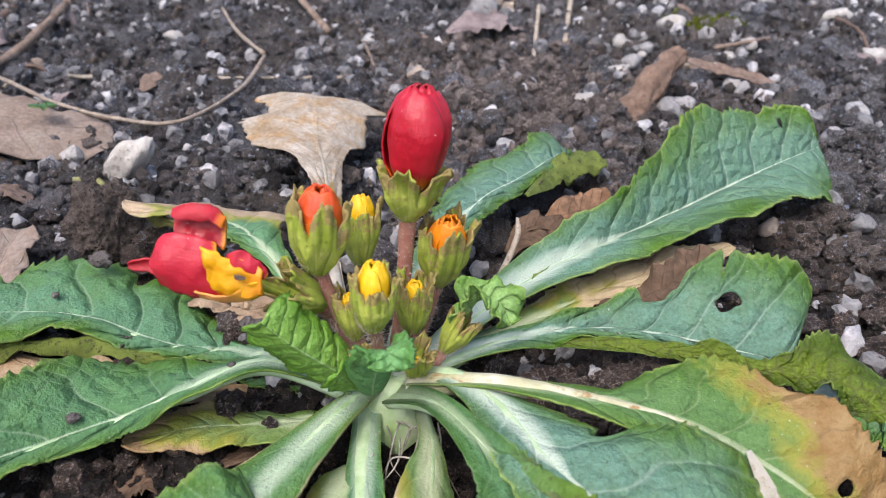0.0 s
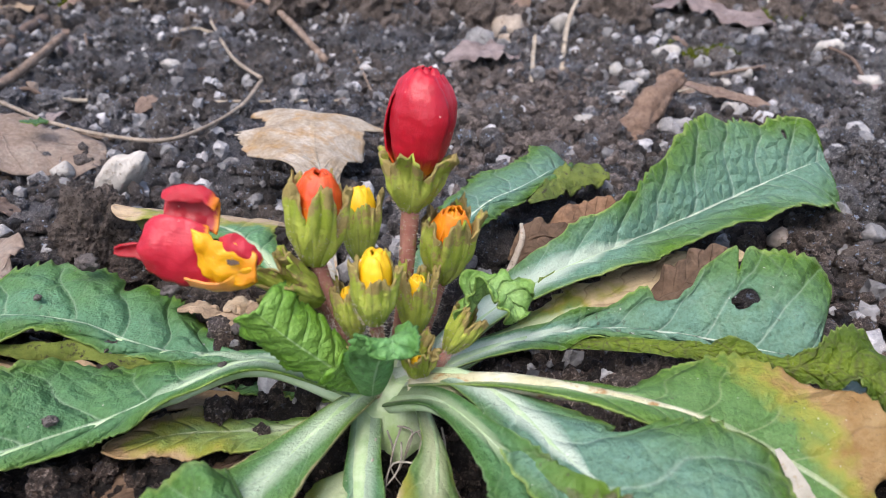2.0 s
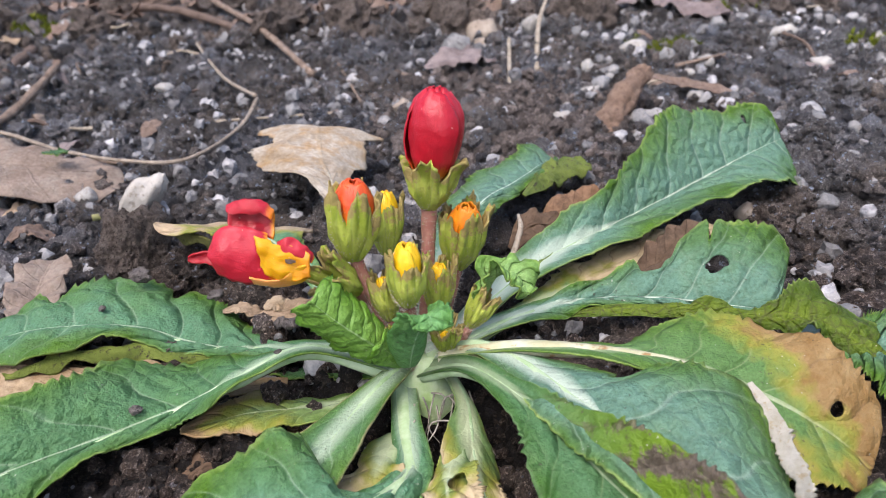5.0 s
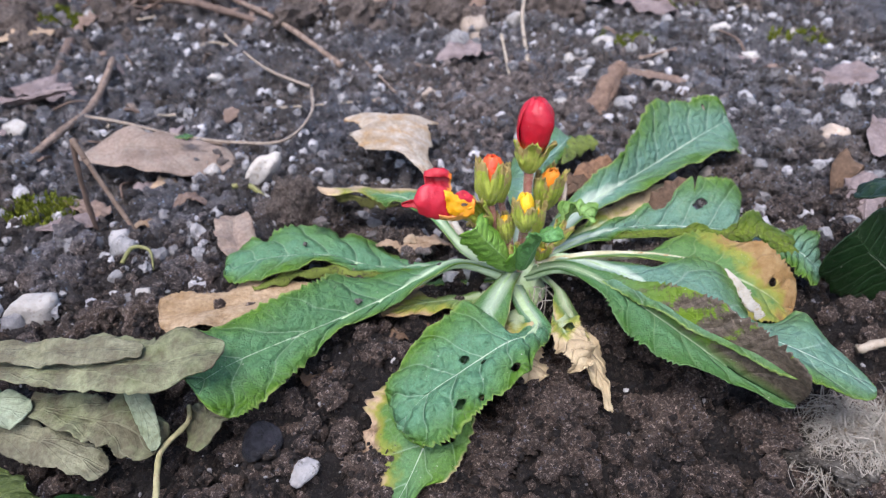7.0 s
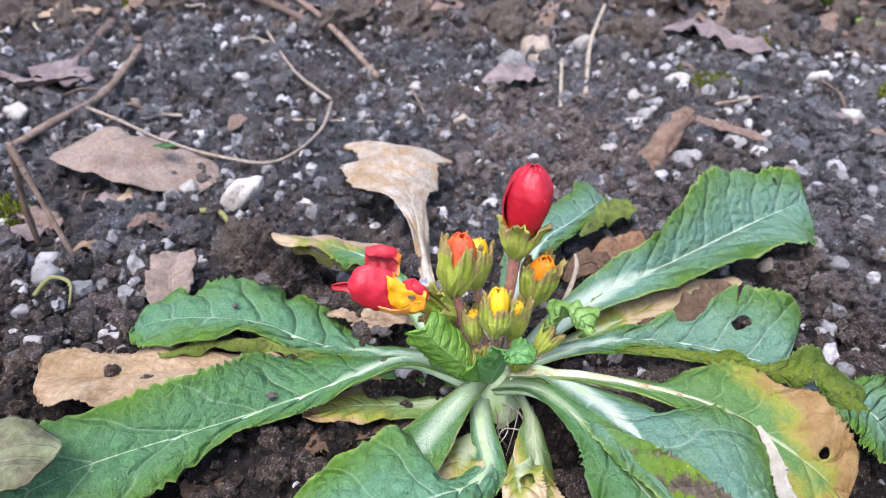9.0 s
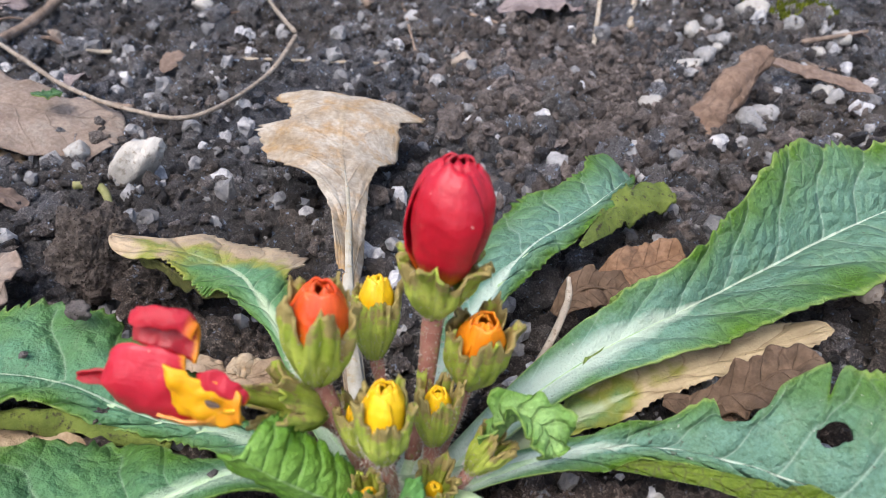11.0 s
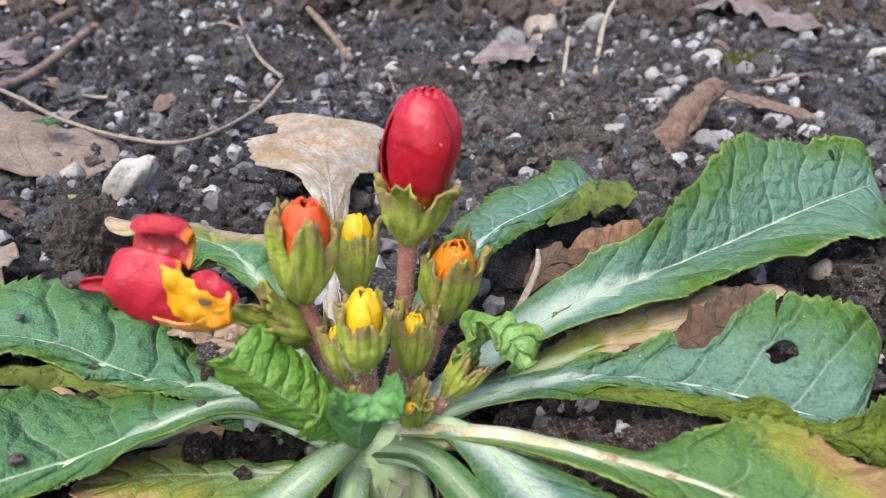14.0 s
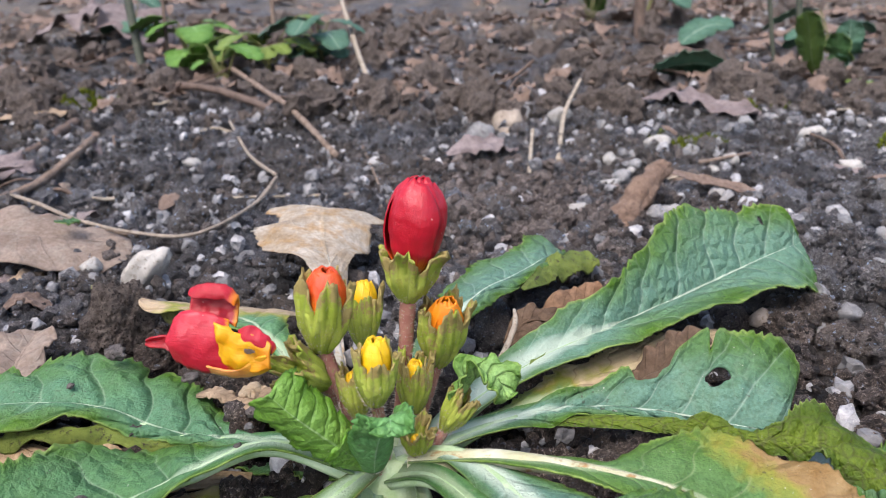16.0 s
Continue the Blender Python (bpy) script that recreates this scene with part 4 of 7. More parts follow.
leaf(PALE_SKIN, [(62.4, 84.0, 28.8), (63.2, 76.7, 26.8), (61.6, 67.6, 26.3), (60.0, 59.0, 27.4), (57.0, 53.6, 28.8)],
     [0.5, 1.6, 1.8, 1.4, 0.4], [0.5, 1.3, 1.6, 1.2, 0.4], [35, 30, 25, 30, 30], [-20, -25, -25, -20, -20],
     "dry whitish strip along a leaf rim", rib=0.0, seed=30, quilt=0.0, ruffle=0.2, teeth=0.3, nu=60, nv=6)
# leaf with the big hole, one half turned under
leaf(GREEN_BLUE, [(-0.6, 105.2, 25.7), (13.3, 110.4, 29.0), (27.1, 114.9, 30.7), (41.5, 116.4, 31.6), (55.2, 113.7, 31.8), (67.2, 108.8, 32.0), (76.5, 103.0, 32.6)],
     [3.2, 2.5, 2.4, 5.0, 14.8, 20.5, 13.0], [2.7, 2.2, 3.4, 2.5, 2.5, 2.6, 0.5], [22, 27, 34, 41, 39, 41, 10], [-13, -12, -18, -34, -47, -48, -45],
     "ragged green leaf with a large hole", teeth=0.05, rib=1.9, rib_to=0.7, rib_end=0.34, nu=190, nv=34, seed=9, quilt=0.45, holes=[(0.80, 0.42, 0.034, 0.10)], notches=[(1, 0.632, 0.034, 0.68), (1, 0.675, 0.02, 0.30), (1, 0.775, 0.007, 0.28)], drop=0.35, tip_round=0.3)
# lime curled piece and the leaf behind it
leaf(LIME, [(30.6, 114.7, 29.6), (48.7, 111.8, 30.5), (62.5, 106.1, 32.0), (74.2, 100.7, 32.9), (83.2, 98.1, 33.2), (94.4, 90.6, 26.1)],
     [1.3, 1.6, 2.1, 3.0, 8.0, 0.4], [1.4, 1.6, 1.8, 2.4, 3.4, 0.9], [19, 21, 30, 43, 30, -3], [-49, -52, -60, -65, -58, -49],
     "lime-green crinkled underside of a curled leaf", rib=0.0, seed=10, quilt=0.5, ruffle=1.4, veins=13.0)
leaf(GREEN_BLUE, [(80.8, 103.4, 27.6), (89.8, 96.8, 28.0), (95.9, 92.1, 26.8), (102.2, 88.3, 20.3)],
     [3.1, 7.3, 11.8, 2.3], [3.3, 6.9, 8.1, 5.3], [9, 15, 28, 3], [-9, -13, -21, -16],
     "green leaf end behind the yellowing one", rib=0.8, seed=11, quilt=0.5)
# long leaf raised at the back on the right
leaf(GREEN_BLUE, [(-0.5, 105.5, 22.7), (15.6, 124.2, 28.4), (33.2, 140.3, 31.6), (52.2, 155.5, 32.1), (73.1, 172.4, 32.5), (95.1, 189.4, 33.9), (112.6, 199.6, 37.3), (127.6, 206.5, 40.4)],
     [2.7, 4.0, 7.2, 10.2, 18.4, 25.7, 17.2, 1.7], [2.5, 4.1, 8.1, 15.7, 21.7, 21.4, 18.3, 6.7], [24, 28, 37, 63, 62, 56, 53, 63], [11, 13, 11, 15, 18, 11, -18, -59],
     "long upright green leaf with quilted tip and white midrib", rib=2.6, rib_to=0.3, seed=12, quilt=0.8, veins=11.0, holes=[(0.90, 0.62, 0.006, 0.10)], tip_round=0.3)
leaf(SERE, [(0.6, 109.0, 20.1), (15.9, 121.2, 22.6), (31.8, 130.3, 24.9), (47.4, 139.8, 26.7), (64.7, 147.1, 28.8), (84.6, 155.8, 30.4)],
     [3.0, 3.2, 5.2, 7.7, 6.3, 0.6], [3.1, 2.4, 3.5, 3.6, 3.0, 0.6], [1, 0, 4, 7, 9, 11], [-12, -12, -18, -23, -20, -19],
     "narrow withering leaf with a dry straw tip", rib=1.7, seed=13, quilt=0.25, torn=0.25)
# back leaf in the middle
leaf(GREEN_BLUE, [(-3.3, 107.9, 22.5), (2.0, 124.1, 33.1), (9.4, 144.2, 38.2), (17.9, 163.6, 40.1), (30.5, 181.7, 39.4), (42.3, 200.4, 38.9), (48.8, 218.0, 33.9)],
     [2.2, 4.1, 8.9, 15.0, 15.7, 10.1, 5.5], [2.7, 2.2, 3.1, 4.6, 4.2, 2.6, 0.4], [-22, -20, -20, -19, -1, 13, 35], [-4, -9, -21, -23, -15, -7, -10],
     "green leaf rising behind the flowers with a folded tip", rib=1.6, rib_to=0.3, seed=14, quilt=0.5, tip_round=0.35)
leaf(OLIVE, [(30.6, 169.0, 39.2), (39.0, 185.4, 38.1), (48.8, 196.4, 37.0), (59.9, 206.0, 35.1)],
     [0.6, 2.6, 6.1, 1.9], [0.6, 3.7, 3.5, 0.4], [20, 21, 23, 15], [-50, -50, -50, -49],
     "folded-over leaf tip with a soiled olive underside", rib=0.0, seed=32, quilt=0.4, ruffle=0.9, nu=70, nv=9)
leaf(WEEDY, [(30.0, 136.0, 31.0), (36.0, 147.0, 33.0), (42.0, 157.0, 33.0), (46.5, 164.0, 31.5)],
     [0.6, 3.6, 3.2, 0.4], [0.6, 1.5, 1.5, 0.4], [25, 25, 25, 20], [-10, -10, -10, -10],
     "pale yellow-green flap beside the long leaf", rib=0.0, seed=33, quilt=0.2, ruffle=0.5, nu=60, nv=8)
# back leaf on the left, half dry
leaf(BACK, [(-8.0, 111.0, 19.8), (-21.0, 123.2, 25.6), (-30.5, 134.0, 34.9), (-39.4, 143.6, 38.7), (-46.0, 149.4, 38.9), (-58.1, 152.9, 40.7), (-74.9, 154.9, 43.0)],
     [3.2, 2.8, 1.8, 5.2, 8.8, 7.0, 0.4], [2.3, 2.1, 3.4, 8.6, 19.9, 12.8, 2.5], [-1, -4, -6, -4, 4, 8, 8], [17, 17, 9, -5, -16, -19, -44],
     "half-dry leaf arching back over a soil clod", rib=1.8, seed=15, quilt=0.3, ruffle=1.0, torn=0.25)
leaf(OLIVE_DARK, [(-43.5, 142.3, 38.2), (-50.4, 143.2, 38.9), (-59.5, 147.0, 40.7), (-73.0, 154.6, 42.2)],
     [0.4, 2.6, 3.0, 0.4], [0.3, 0.3, 0.3, 0.3], [-92, -92, -92, -88], [10, 10, 10, 10],
     "soiled olive rim curled under a half-dry leaf", rib=0.0, seed=34, quilt=0.4, ruffle=0.8, nu=70, nv=8, torn=0.2)
# dead spoon-shaped leaf
leaf(SPOON, [(-5.1, 109.4, 17.7), (-16.4, 135.3, 19.9), (-23.7, 161.7, 27.5), (-28.9, 187.0, 37.5), (-35.1, 208.2, 43.3), (-38.7, 229.4, 47.6), (-40.4, 243.9, 45.6)],
     [3.0, 2.9, 2.7, 5.9, 21.0, 18.1, 9.1], [3.0, 2.5, 2.8, 6.2, 14.1, 20.5, 12.6], [17, 19, 23, 21, 3, -10, 6], [-20, -23, -29, -36, -26, -21, -14],
     "dead straw-coloured leaf with a flat dry stalk", rib=2.7, rib_to=0.5, rib_end=0.62, drop=-0.12, rib_material=PALE_SKIN, seed=16, quilt=0.35, ruffle=1.5, torn=0.10, lobes=0.14, tip_round=0.25, notches=[(1, 0.78, 0.025, 0.3), (-1, 0.96, 0.03, 0.2)])
# quilted leaf on the left
leaf(GREEN_RIM, [(-2.3, 109.5, 21.6), (-21.3, 115.7, 23.1), (-39.9, 119.1, 22.0), (-56.0, 120.9, 22.9), (-73.6, 122.5, 28.7), (-94.5, 120.9, 30.3), (-108.8, 120.1, 27.1)],
     [3.0, 3.2, 4.3, 4.1, 6.4, 10.2, 1.5], [2.2, 3.2, 7.4, 17.3, 19.7, 14.1, 1.5], [0, -1, -5, -5, 1, -12, -10], [-9, -13, -15, -1, 7, 9, 9],
     "quilted green leaf with a curled soiled rim", tip_round=0.35, rib=1.6, rib_to=0.4, seed=17, quilt=0.9, veins=10.0, notches=[(-1, 0.83, 0.025, 0.28), (-1, 0.62, 0.012, 0.2)])
leaf(OLIVE, [(-48.3, 116.0, 20.9), (-60.4, 115.9, 23.3), (-74.4, 115.6, 26.3), (-88.4, 112.6, 26.4), (-98.2, 110.0, 24.1)],
     [0.8, 2.1, 2.8, 1.8, 0.4], [1.1, 1.5, 2.0, 1.6, 0.4], [-55, -63, -67, -62, -55], [10, 12, 14, 11, 9],
     "curled lime-brown rim of the quilted leaf", rib=0.0, seed=31, quilt=0.2, ruffle=1.2, nu=50, nv=7)
# tan dead leaf on the left
leaf(OCHRE, [(-34.8, 111.8, 15.6), (-55.9, 109.2, 18.9), (-81.8, 107.7, 22.0), (-105.6, 104.8, 21.5), (-128.8, 100.8, 22.5)],
     [2.2, 6.7, 12.5, 14.0, 1.5], [3.0, 5.0, 8.2, 9.7, 3.0], [5, 6, 9, 5, -10], [4, 6, 7, 15, 20],
     "flat dead tan leaf resting on the soil", rib=0.9, rib_material=TWIG_PALE, seed=18, quilt=0.4, ruffle=1.6, torn=0.3)
# yellow narrow leaf on the left, and a short one
leaf(SERE_GREEN, [(0.8, 107.5, 20.8), (-9.7, 105.5, 18.9), (-20.1, 103.0, 16.4), (-31.2, 100.5, 17.3), (-42.6, 97.8, 18.5), (-54.3, 94.6, 17.4)],
     [2.7, 3.5, 5.2, 5.9, 5.0, 0.4], [2.9, 2.5, 3.2, 6.3, 7.6, 0.4], [13, 12, 5, -1, -7, 12], [-20, -23, -20, -12, -1, -13],
     "narrow yellowing leaf with a pale stalk", teeth=0.03, rib=2.3, seed=19, quilt=0.2)
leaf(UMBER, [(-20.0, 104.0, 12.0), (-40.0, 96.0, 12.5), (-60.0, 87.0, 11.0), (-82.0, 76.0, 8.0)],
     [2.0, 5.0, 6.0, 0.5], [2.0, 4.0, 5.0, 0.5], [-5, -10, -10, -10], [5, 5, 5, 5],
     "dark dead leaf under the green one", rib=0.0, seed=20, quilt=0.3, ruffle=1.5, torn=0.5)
leaf(GREEN, [(-3.0, 108.0, 19.0), (-16.0, 111.0, 18.5), (-30.0, 116.0, 16.5), (-42.0, 121.0, 13.5)],
     [2.4, 2.6, 3.2, 0.4], [2.4, 2.6, 3.2, 0.4], [5, 5, 5, 5], [-8, -8, -8, -8], "short green leaf stalk", rib=1.8, seed=21, quilt=0.1, rib_material=PETIOLE_STREAK)
v, f = tube([(0.010, 0.118, 0.022), (0.022, 0.140, 0.030), (0.0270, 0.152, 0.035), (0.0275, 0.159, 0.037)], [0.0010, 0.0009, 0.0008, 0.0005], 8, 20, 0.3, 0.6, 2)
part("dry_stalk", mesh_of("dry_stalk", v, f, TWIG_PALE), plant, "dry straw-coloured leaf stalk")
# young crinkled leaves at the heart
leaf(YOUNG, [(-5.5, 102.5, 26.5), (-10.0, 98.6, 32.5), (-14.6, 95.8, 38.5), (-18.8, 93.8, 44.0), (-22.0, 92.6, 48.6)],
     [2.4, 5.6, 6.8, 6.8, 2.4], [2.4, 5.4, 7.0, 6.8, 2.4], [108, 110, 112, 112, 112], [-74, -70, -68, -68, -68],
     "young bright green crinkled leaf", rib=0.0, seed=22, quilt=0.42, ruffle=0.4, veins=8.0, curl=20, nu=90, nv=16, tip_round=0.4)
leaf(YOUNG_DEEP, [(-4.4, 97.5, 28.5), (-3.6, 94.0, 34.0), (-2.2, 91.2, 40.0), (-0.4, 88.6, 45.2), (0.8, 85.6, 47.4), (1.2, 83.0, 46.0)],
     [2.6, 4.8, 5.6, 5.2, 3.8, 1.5], [2.6, 4.8, 5.6, 5.2, 3.8, 1.5], [6, 8, 8, 0, -10, -10], [6, 8, 8, 0, -10, -10],
     "young deep green leaf with rolled sides", rib=0.0, seed=23, curl=24, quilt=0.42, ruffle=0.4, veins=8.0, nu=90, nv=16, tip_round=0.4)
leaf(YOUNG, [(-5.0, 101.0, 28.0), (-7.2, 97.0, 32.0), (-8.6, 93.6, 35.5), (-9.4, 91.2, 38.5)],
     [2.0, 3.6, 3.6, 0.8], [2.0, 3.6, 3.6, 0.8], [60, 62, 62, 62], [-70, -68, -68, -68],
     "small unrolling young leaf", rib=0.0, seed=24, curl=30, quilt=0.3, ruffle=0.4, veins=6.0, nu=70, nv=14)
leaf(CURL, [(9.0, 109.0, 31.0), (13.0, 109.0, 38.0), (16.0, 109.0, 43.0), (20.0, 107.5, 43.5), (22.0, 105.0, 40.0)],
     [1.0, 3.0, 4.5, 4.0, 0.5], [1.0, 3.0, 4.0, 4.0, 0.5], [40, 60, 60, 30, 20], [40, 60, 50, 20, 10],
     "curled light green leaf bud", rib=0.0, seed=25, quilt=0.3, ruffle=1.5, nu=50)


def axes(axis):
    z = Vector(axis).normalized()
    x = z.cross(Vector((0.3, 1.0, 0.1))).normalized()
    return x, z.cross(x), z


def cup(base, axis, radius, height, seed, flare=0.25, teeth=5, low=0.60, turn=-0.05):
    """A calyx: a ribbed cup whose rim runs out in teeth."""
    x, y, z = axes(axis)
    local = random.Random(seed)
    lean = [local.uniform(0.5, 1.5) for _ in range(teeth)]
    high = [local.uniform(0.85, 1.1) for _ in range(teeth)]
    nu, nv = 90, 18
    verts, uvs, faces = [], [], []
    for j in range(nv + 1):
        for i in range(nu):
            a = 6.2832 * i / nu
            w = (i / nu + turn + 0.012 * math.sin(seed * 1.7)) % 1.0
            k = int(w * teeth) % teeth
            f = (w * teeth) % 1
            tooth = max(0.0, math.sin(f * math.pi)) ** 0.8
            top = height * (low + (high[k] - low) * tooth) * (1 + 0.05 * math.sin(i * 2.3 + seed) * tooth + 0.04 * noise.noise((i * 0.9, seed, 1.0)))
            s = j / nv
            r = radius * (0.34 + 0.66 * math.sin(min(1.0, s * 1.45) * 1.57)) * (1 + 0.05 * math.cos(10 * a))
            r += radius * flare * lean[k] * s ** 5 * tooth + radius * (0.08 * noise.noise((a * 3, s * 4, seed)) + (0.09 + 0.16 * flare) * s * s * math.sin(a * 15 + 3 * s + seed) * (0.4 + tooth))
            if s > 0.6:
                r -= radius * 0.18 * (s - 0.6) / 0.4 * (1 - tooth)
            p = Vector(base) + z * (top * s) + (x * math.cos(a) + y * math.sin(a)) * r
            verts.append(tuple(p))
            uvs.append((i / nu, s))
    for j in range(nv):
        for i in range(nu):
            q = (i + 1) % nu
            faces.append((j * nu + i, j * nu + q, (j + 1) * nu + q, (j + 1) * nu + i))
    faces.append(tuple(range(nu - 1, -1, -1)))
    return verts, faces, uvs


def wrapped_petal(base, axis, radius, height, angle, spread, seed, close=0.92, tuck=0.13):
    """One petal of a closed bud: a curved shell round the axis, one side tucked under."""
    x, y, z = axes(axis)
    nu, nv = 30, 30
    verts, uvs, faces = [], [], []
    for j in range(nv + 1):
        for i in range(nu + 1):
            c = 2 * i / nu - 1
            a = angle + c * spread + 0.10 * noise.noise((seed, j * 0.12, 2.0))
            top = height * (1 - 0.09 * abs(c) ** 2.2 - 0.03 * math.exp(-(c / 0.16) ** 2) + 0.03 * noise.noise((c * 3, seed, 0)))
            s = j / nv
            g = float(np.interp(s, (0, 0.10, 0.25, 0.45, 0.62, 0.78, 0.90, 1.0), (0.42, 0.62, 0.86, 0.98, 1.0, 0.93, 0.74, 5.2 * (1 - close))))
            r = radius * g * (1 + tuck * c + 0.07 * noise.noise((c * 1.6, s * 2.4, seed)) + 0.012 * math.sin(c * 9 + seed))
            r += radius * (0.030 * noise.noise((c * 4 + 2 * s, s * 4, seed + 3)) + 0.016 * noise.noise((c * 5, s * 22, seed + 5)))
            if s > 0.85:
                r *= 1 + (0.16 * noise.noise((c * 2.2, seed, 7.0)) + 0.08 * abs(c)) * (s - 0.85) / 0.15
            verts.append(tuple(Vector(base) + z * (top * s) + (x * math.cos(a) + y * math.sin(a)) * r))
            uvs.append((i / nu, s))
    for j in range(nv):
        for i in range(nu):
            o = j * (nu + 1) + i
            faces.append((o, o + 1, o + nu + 2, o + nu + 1))
    return verts, faces, uvs


def hairs(line, radii, count, length, seed):
    """Fine down along a stalk, in one mesh."""
    local = random.Random(seed)
    m = catmull(line, 40)
    r = catmull(np.array(radii, float), 40)[:, 0]
    verts, faces = [], []
    for _ in range(count):
        i = local.randrange(1, 39)
        t = Vector(m[i + 1] - m[i - 1]).normalized()
        d = Vector((local.gauss(0, 1), local.gauss(0, 1), local.gauss(0, 1)))
        d = (d - t * d.dot(t)).normalized()
        p = Vector(m[i]) + d * float(r[i]) * 0.95
        s = t.cross(d) * 0.00005
        e = p + d * length * local.uniform(0.5, 1.1) + t * local.uniform(-0.4, 0.4) * length
        o = len(verts)
        verts += [tuple(p + s), tuple(p - s), tuple(p + t * 0.00008), tuple(e)]
        faces += [(o, o + 1, o + 3), (o + 1, o + 2, o + 3), (o + 2, o, o + 3)]
    return verts, faces


def flower_bud(base, top, radius, height, petals, petal_radius, petal_from, petal_top, count, foot, seed, stalk=1.3, label="", flare=0.25, low=0.6, close=0.9, turn=-0.05):
    base, top, foot = (Vector(p) * MM for p in (base, top, foot))
    axis = (top - base).normalized()
    ob = part("bud", (lambda q: mesh_of("bud", q[0], q[1], CALYX, q[2]))(cup(base, axis, radius * MM, height * MM, seed, flare, low=low, turn=turn)), plant, label, 0.0005)
    pb = base + axis * petal_from * MM
    ph = petal_top * MM
    for k in range(count):
        a = 6.2832 * k / count + seed
        q = wrapped_petal(pb, axis, petal_radius * MM, ph * (1 - 0.03 * (k % 2)), a, 4.2 / max(2.6, count * 0.62), seed + k, close)
        part("petal", mesh_of("petal", q[0], q[1], petals, q[2]), ob, thick=0.00035)
    for k in range(2):
        q = wrapped_petal(pb, axis, petal_radius * 0.72 * MM, ph * 1.02, seed + 1.3 + 3 * k, 1.5, seed + 20 + k, 0.94)
        part("petal", mesh_of("petal", q[0], q[1], petals, q[2]), ob, thick=0.00035)
    line = [foot, foot.lerp(base, 0.5) + Vector((0.0004, -0.0003, 0)), base + axis * 0.0012]
    rad = [stalk * MM * 1.1, stalk * MM, stalk * MM * 1.25]
    v, f = tube([tuple(p) for p in line], rad, 10, 20, 0.1)
    part("stalk", mesh_of("stalk", v, f, STALK), plant, "hairy reddish flower stalk")
    v, f = hairs([tuple(p) for p in line], rad, 420, 0.0011, seed)
    tagged(part("stalk_hairs", mesh_of("stalk_hairs", v, f, HAIR, smooth=False), plant, "fine pale hairs"), kind="stuff")
    v, f = hairs([tuple(base), tuple(base + axis * height * 0.35 * MM), tuple(base + axis * height * 0.8 * MM)], [radius * 0.5 * MM, radius * 0.97 * MM, radius * 1.02 * MM], 280, 0.0006, seed + 3)
    tagged(part("bud_hairs", mesh_of("bud_hairs", v, f, HAIR, smooth=False), plant, "fine pale hairs"), kind="stuff")
    return ob


flower_bud((1.8, 116.6, 57.2), (5.6, 118.2, 83.8), 5.2, 11.6, RED, 5.9, 6.6, 19.4, 3, (-1.5, 114.5, 26), 1, 1.45, "tall red bud in a frilled green calyx", 0.42, 0.55, 0.918, 0.03)
flower_bud((-14.8, 106.8, 50.6), (-13.0, 107.6, 67.0), 5.2, 15.5, ORANGE, 3.9, 3.0, 14.0, 4, (-8.5, 108.0, 27), 2, 1.2, "orange-red bud in a green calyx", 0.02, 0.52)
flower_bud((-8.3, 118.0, 46.0), (-8.0, 121.5, 59.0), 3.8, 13.0, GOLD, 2.7, 2.0, 12.3, 3, (-4.5, 113.0, 27), 3, 1.0, "small yellow-tipped green bud", 0.1, 0.7)
flower_bud((7.6, 118.0, 41.6), (10.2, 115.0, 58.3), 4.9, 16.0, AMBER, 3.7, 2.0, 14.6, 3, (1.5, 112.0, 25), 4, 1.1, "amber-tipped green bud", 0.18, 0.64)
flower_bud((-3.7, 99.6, 42.4), (-3.3, 101.0, 54.6), 3.9, 11.0, GOLD, 2.9, 2.0, 11.4, 3, (-3.2, 106.0, 25), 5, 1.1, "yellow bud in a green calyx", 0.1, 0.6)
flower_bud((-8.2, 106.5, 35.5), (-9.2, 106.8, 47.0), 3.2, 11.0, GOLD, 1.9, 1.5, 8.5, 3, (-5.5, 107.5, 24), 6, 1.1, "closed green bud", 0.02, 0.75)
flower_bud((2.4, 112.0, 33.0), (3.6, 111.5, 48.3), 3.5, 15.0, GOLD, 2.2, 2.5, 10.0, 3, (0.5, 109.0, 23), 7, 1.2, "slim green bud with a yellow slit", 0.05, 0.6)
flower_bud((-6.0, 101.0, 29.0), (-6.5, 99.5, 37.0), 2.5, 8.0, GOLD, 1.2, 1.0, 4.5, 3, (-4.0, 105.0, 22), 8, 0.9, "tiny green bud", 0.02, 0.75)
flower_bud((3.2, 104.5, 28.0), (4.2, 102.5, 36.5), 2.9, 8.5, GOLD, 1.2, 1.0, 4.0, 3, (0.5, 106.0, 21), 9, 0.9, "tiny ragged green bud", 0.35, 0.55)
flower_bud((9.0, 108.5, 31.0), (16.0, 109.5, 42.0), 2.9, 10.0, GOLD, 1.2, 1.0, 5.0, 3, (3.0, 107.0, 22), 10, 1.0, "slanting green bud", 0.2, 0.65)


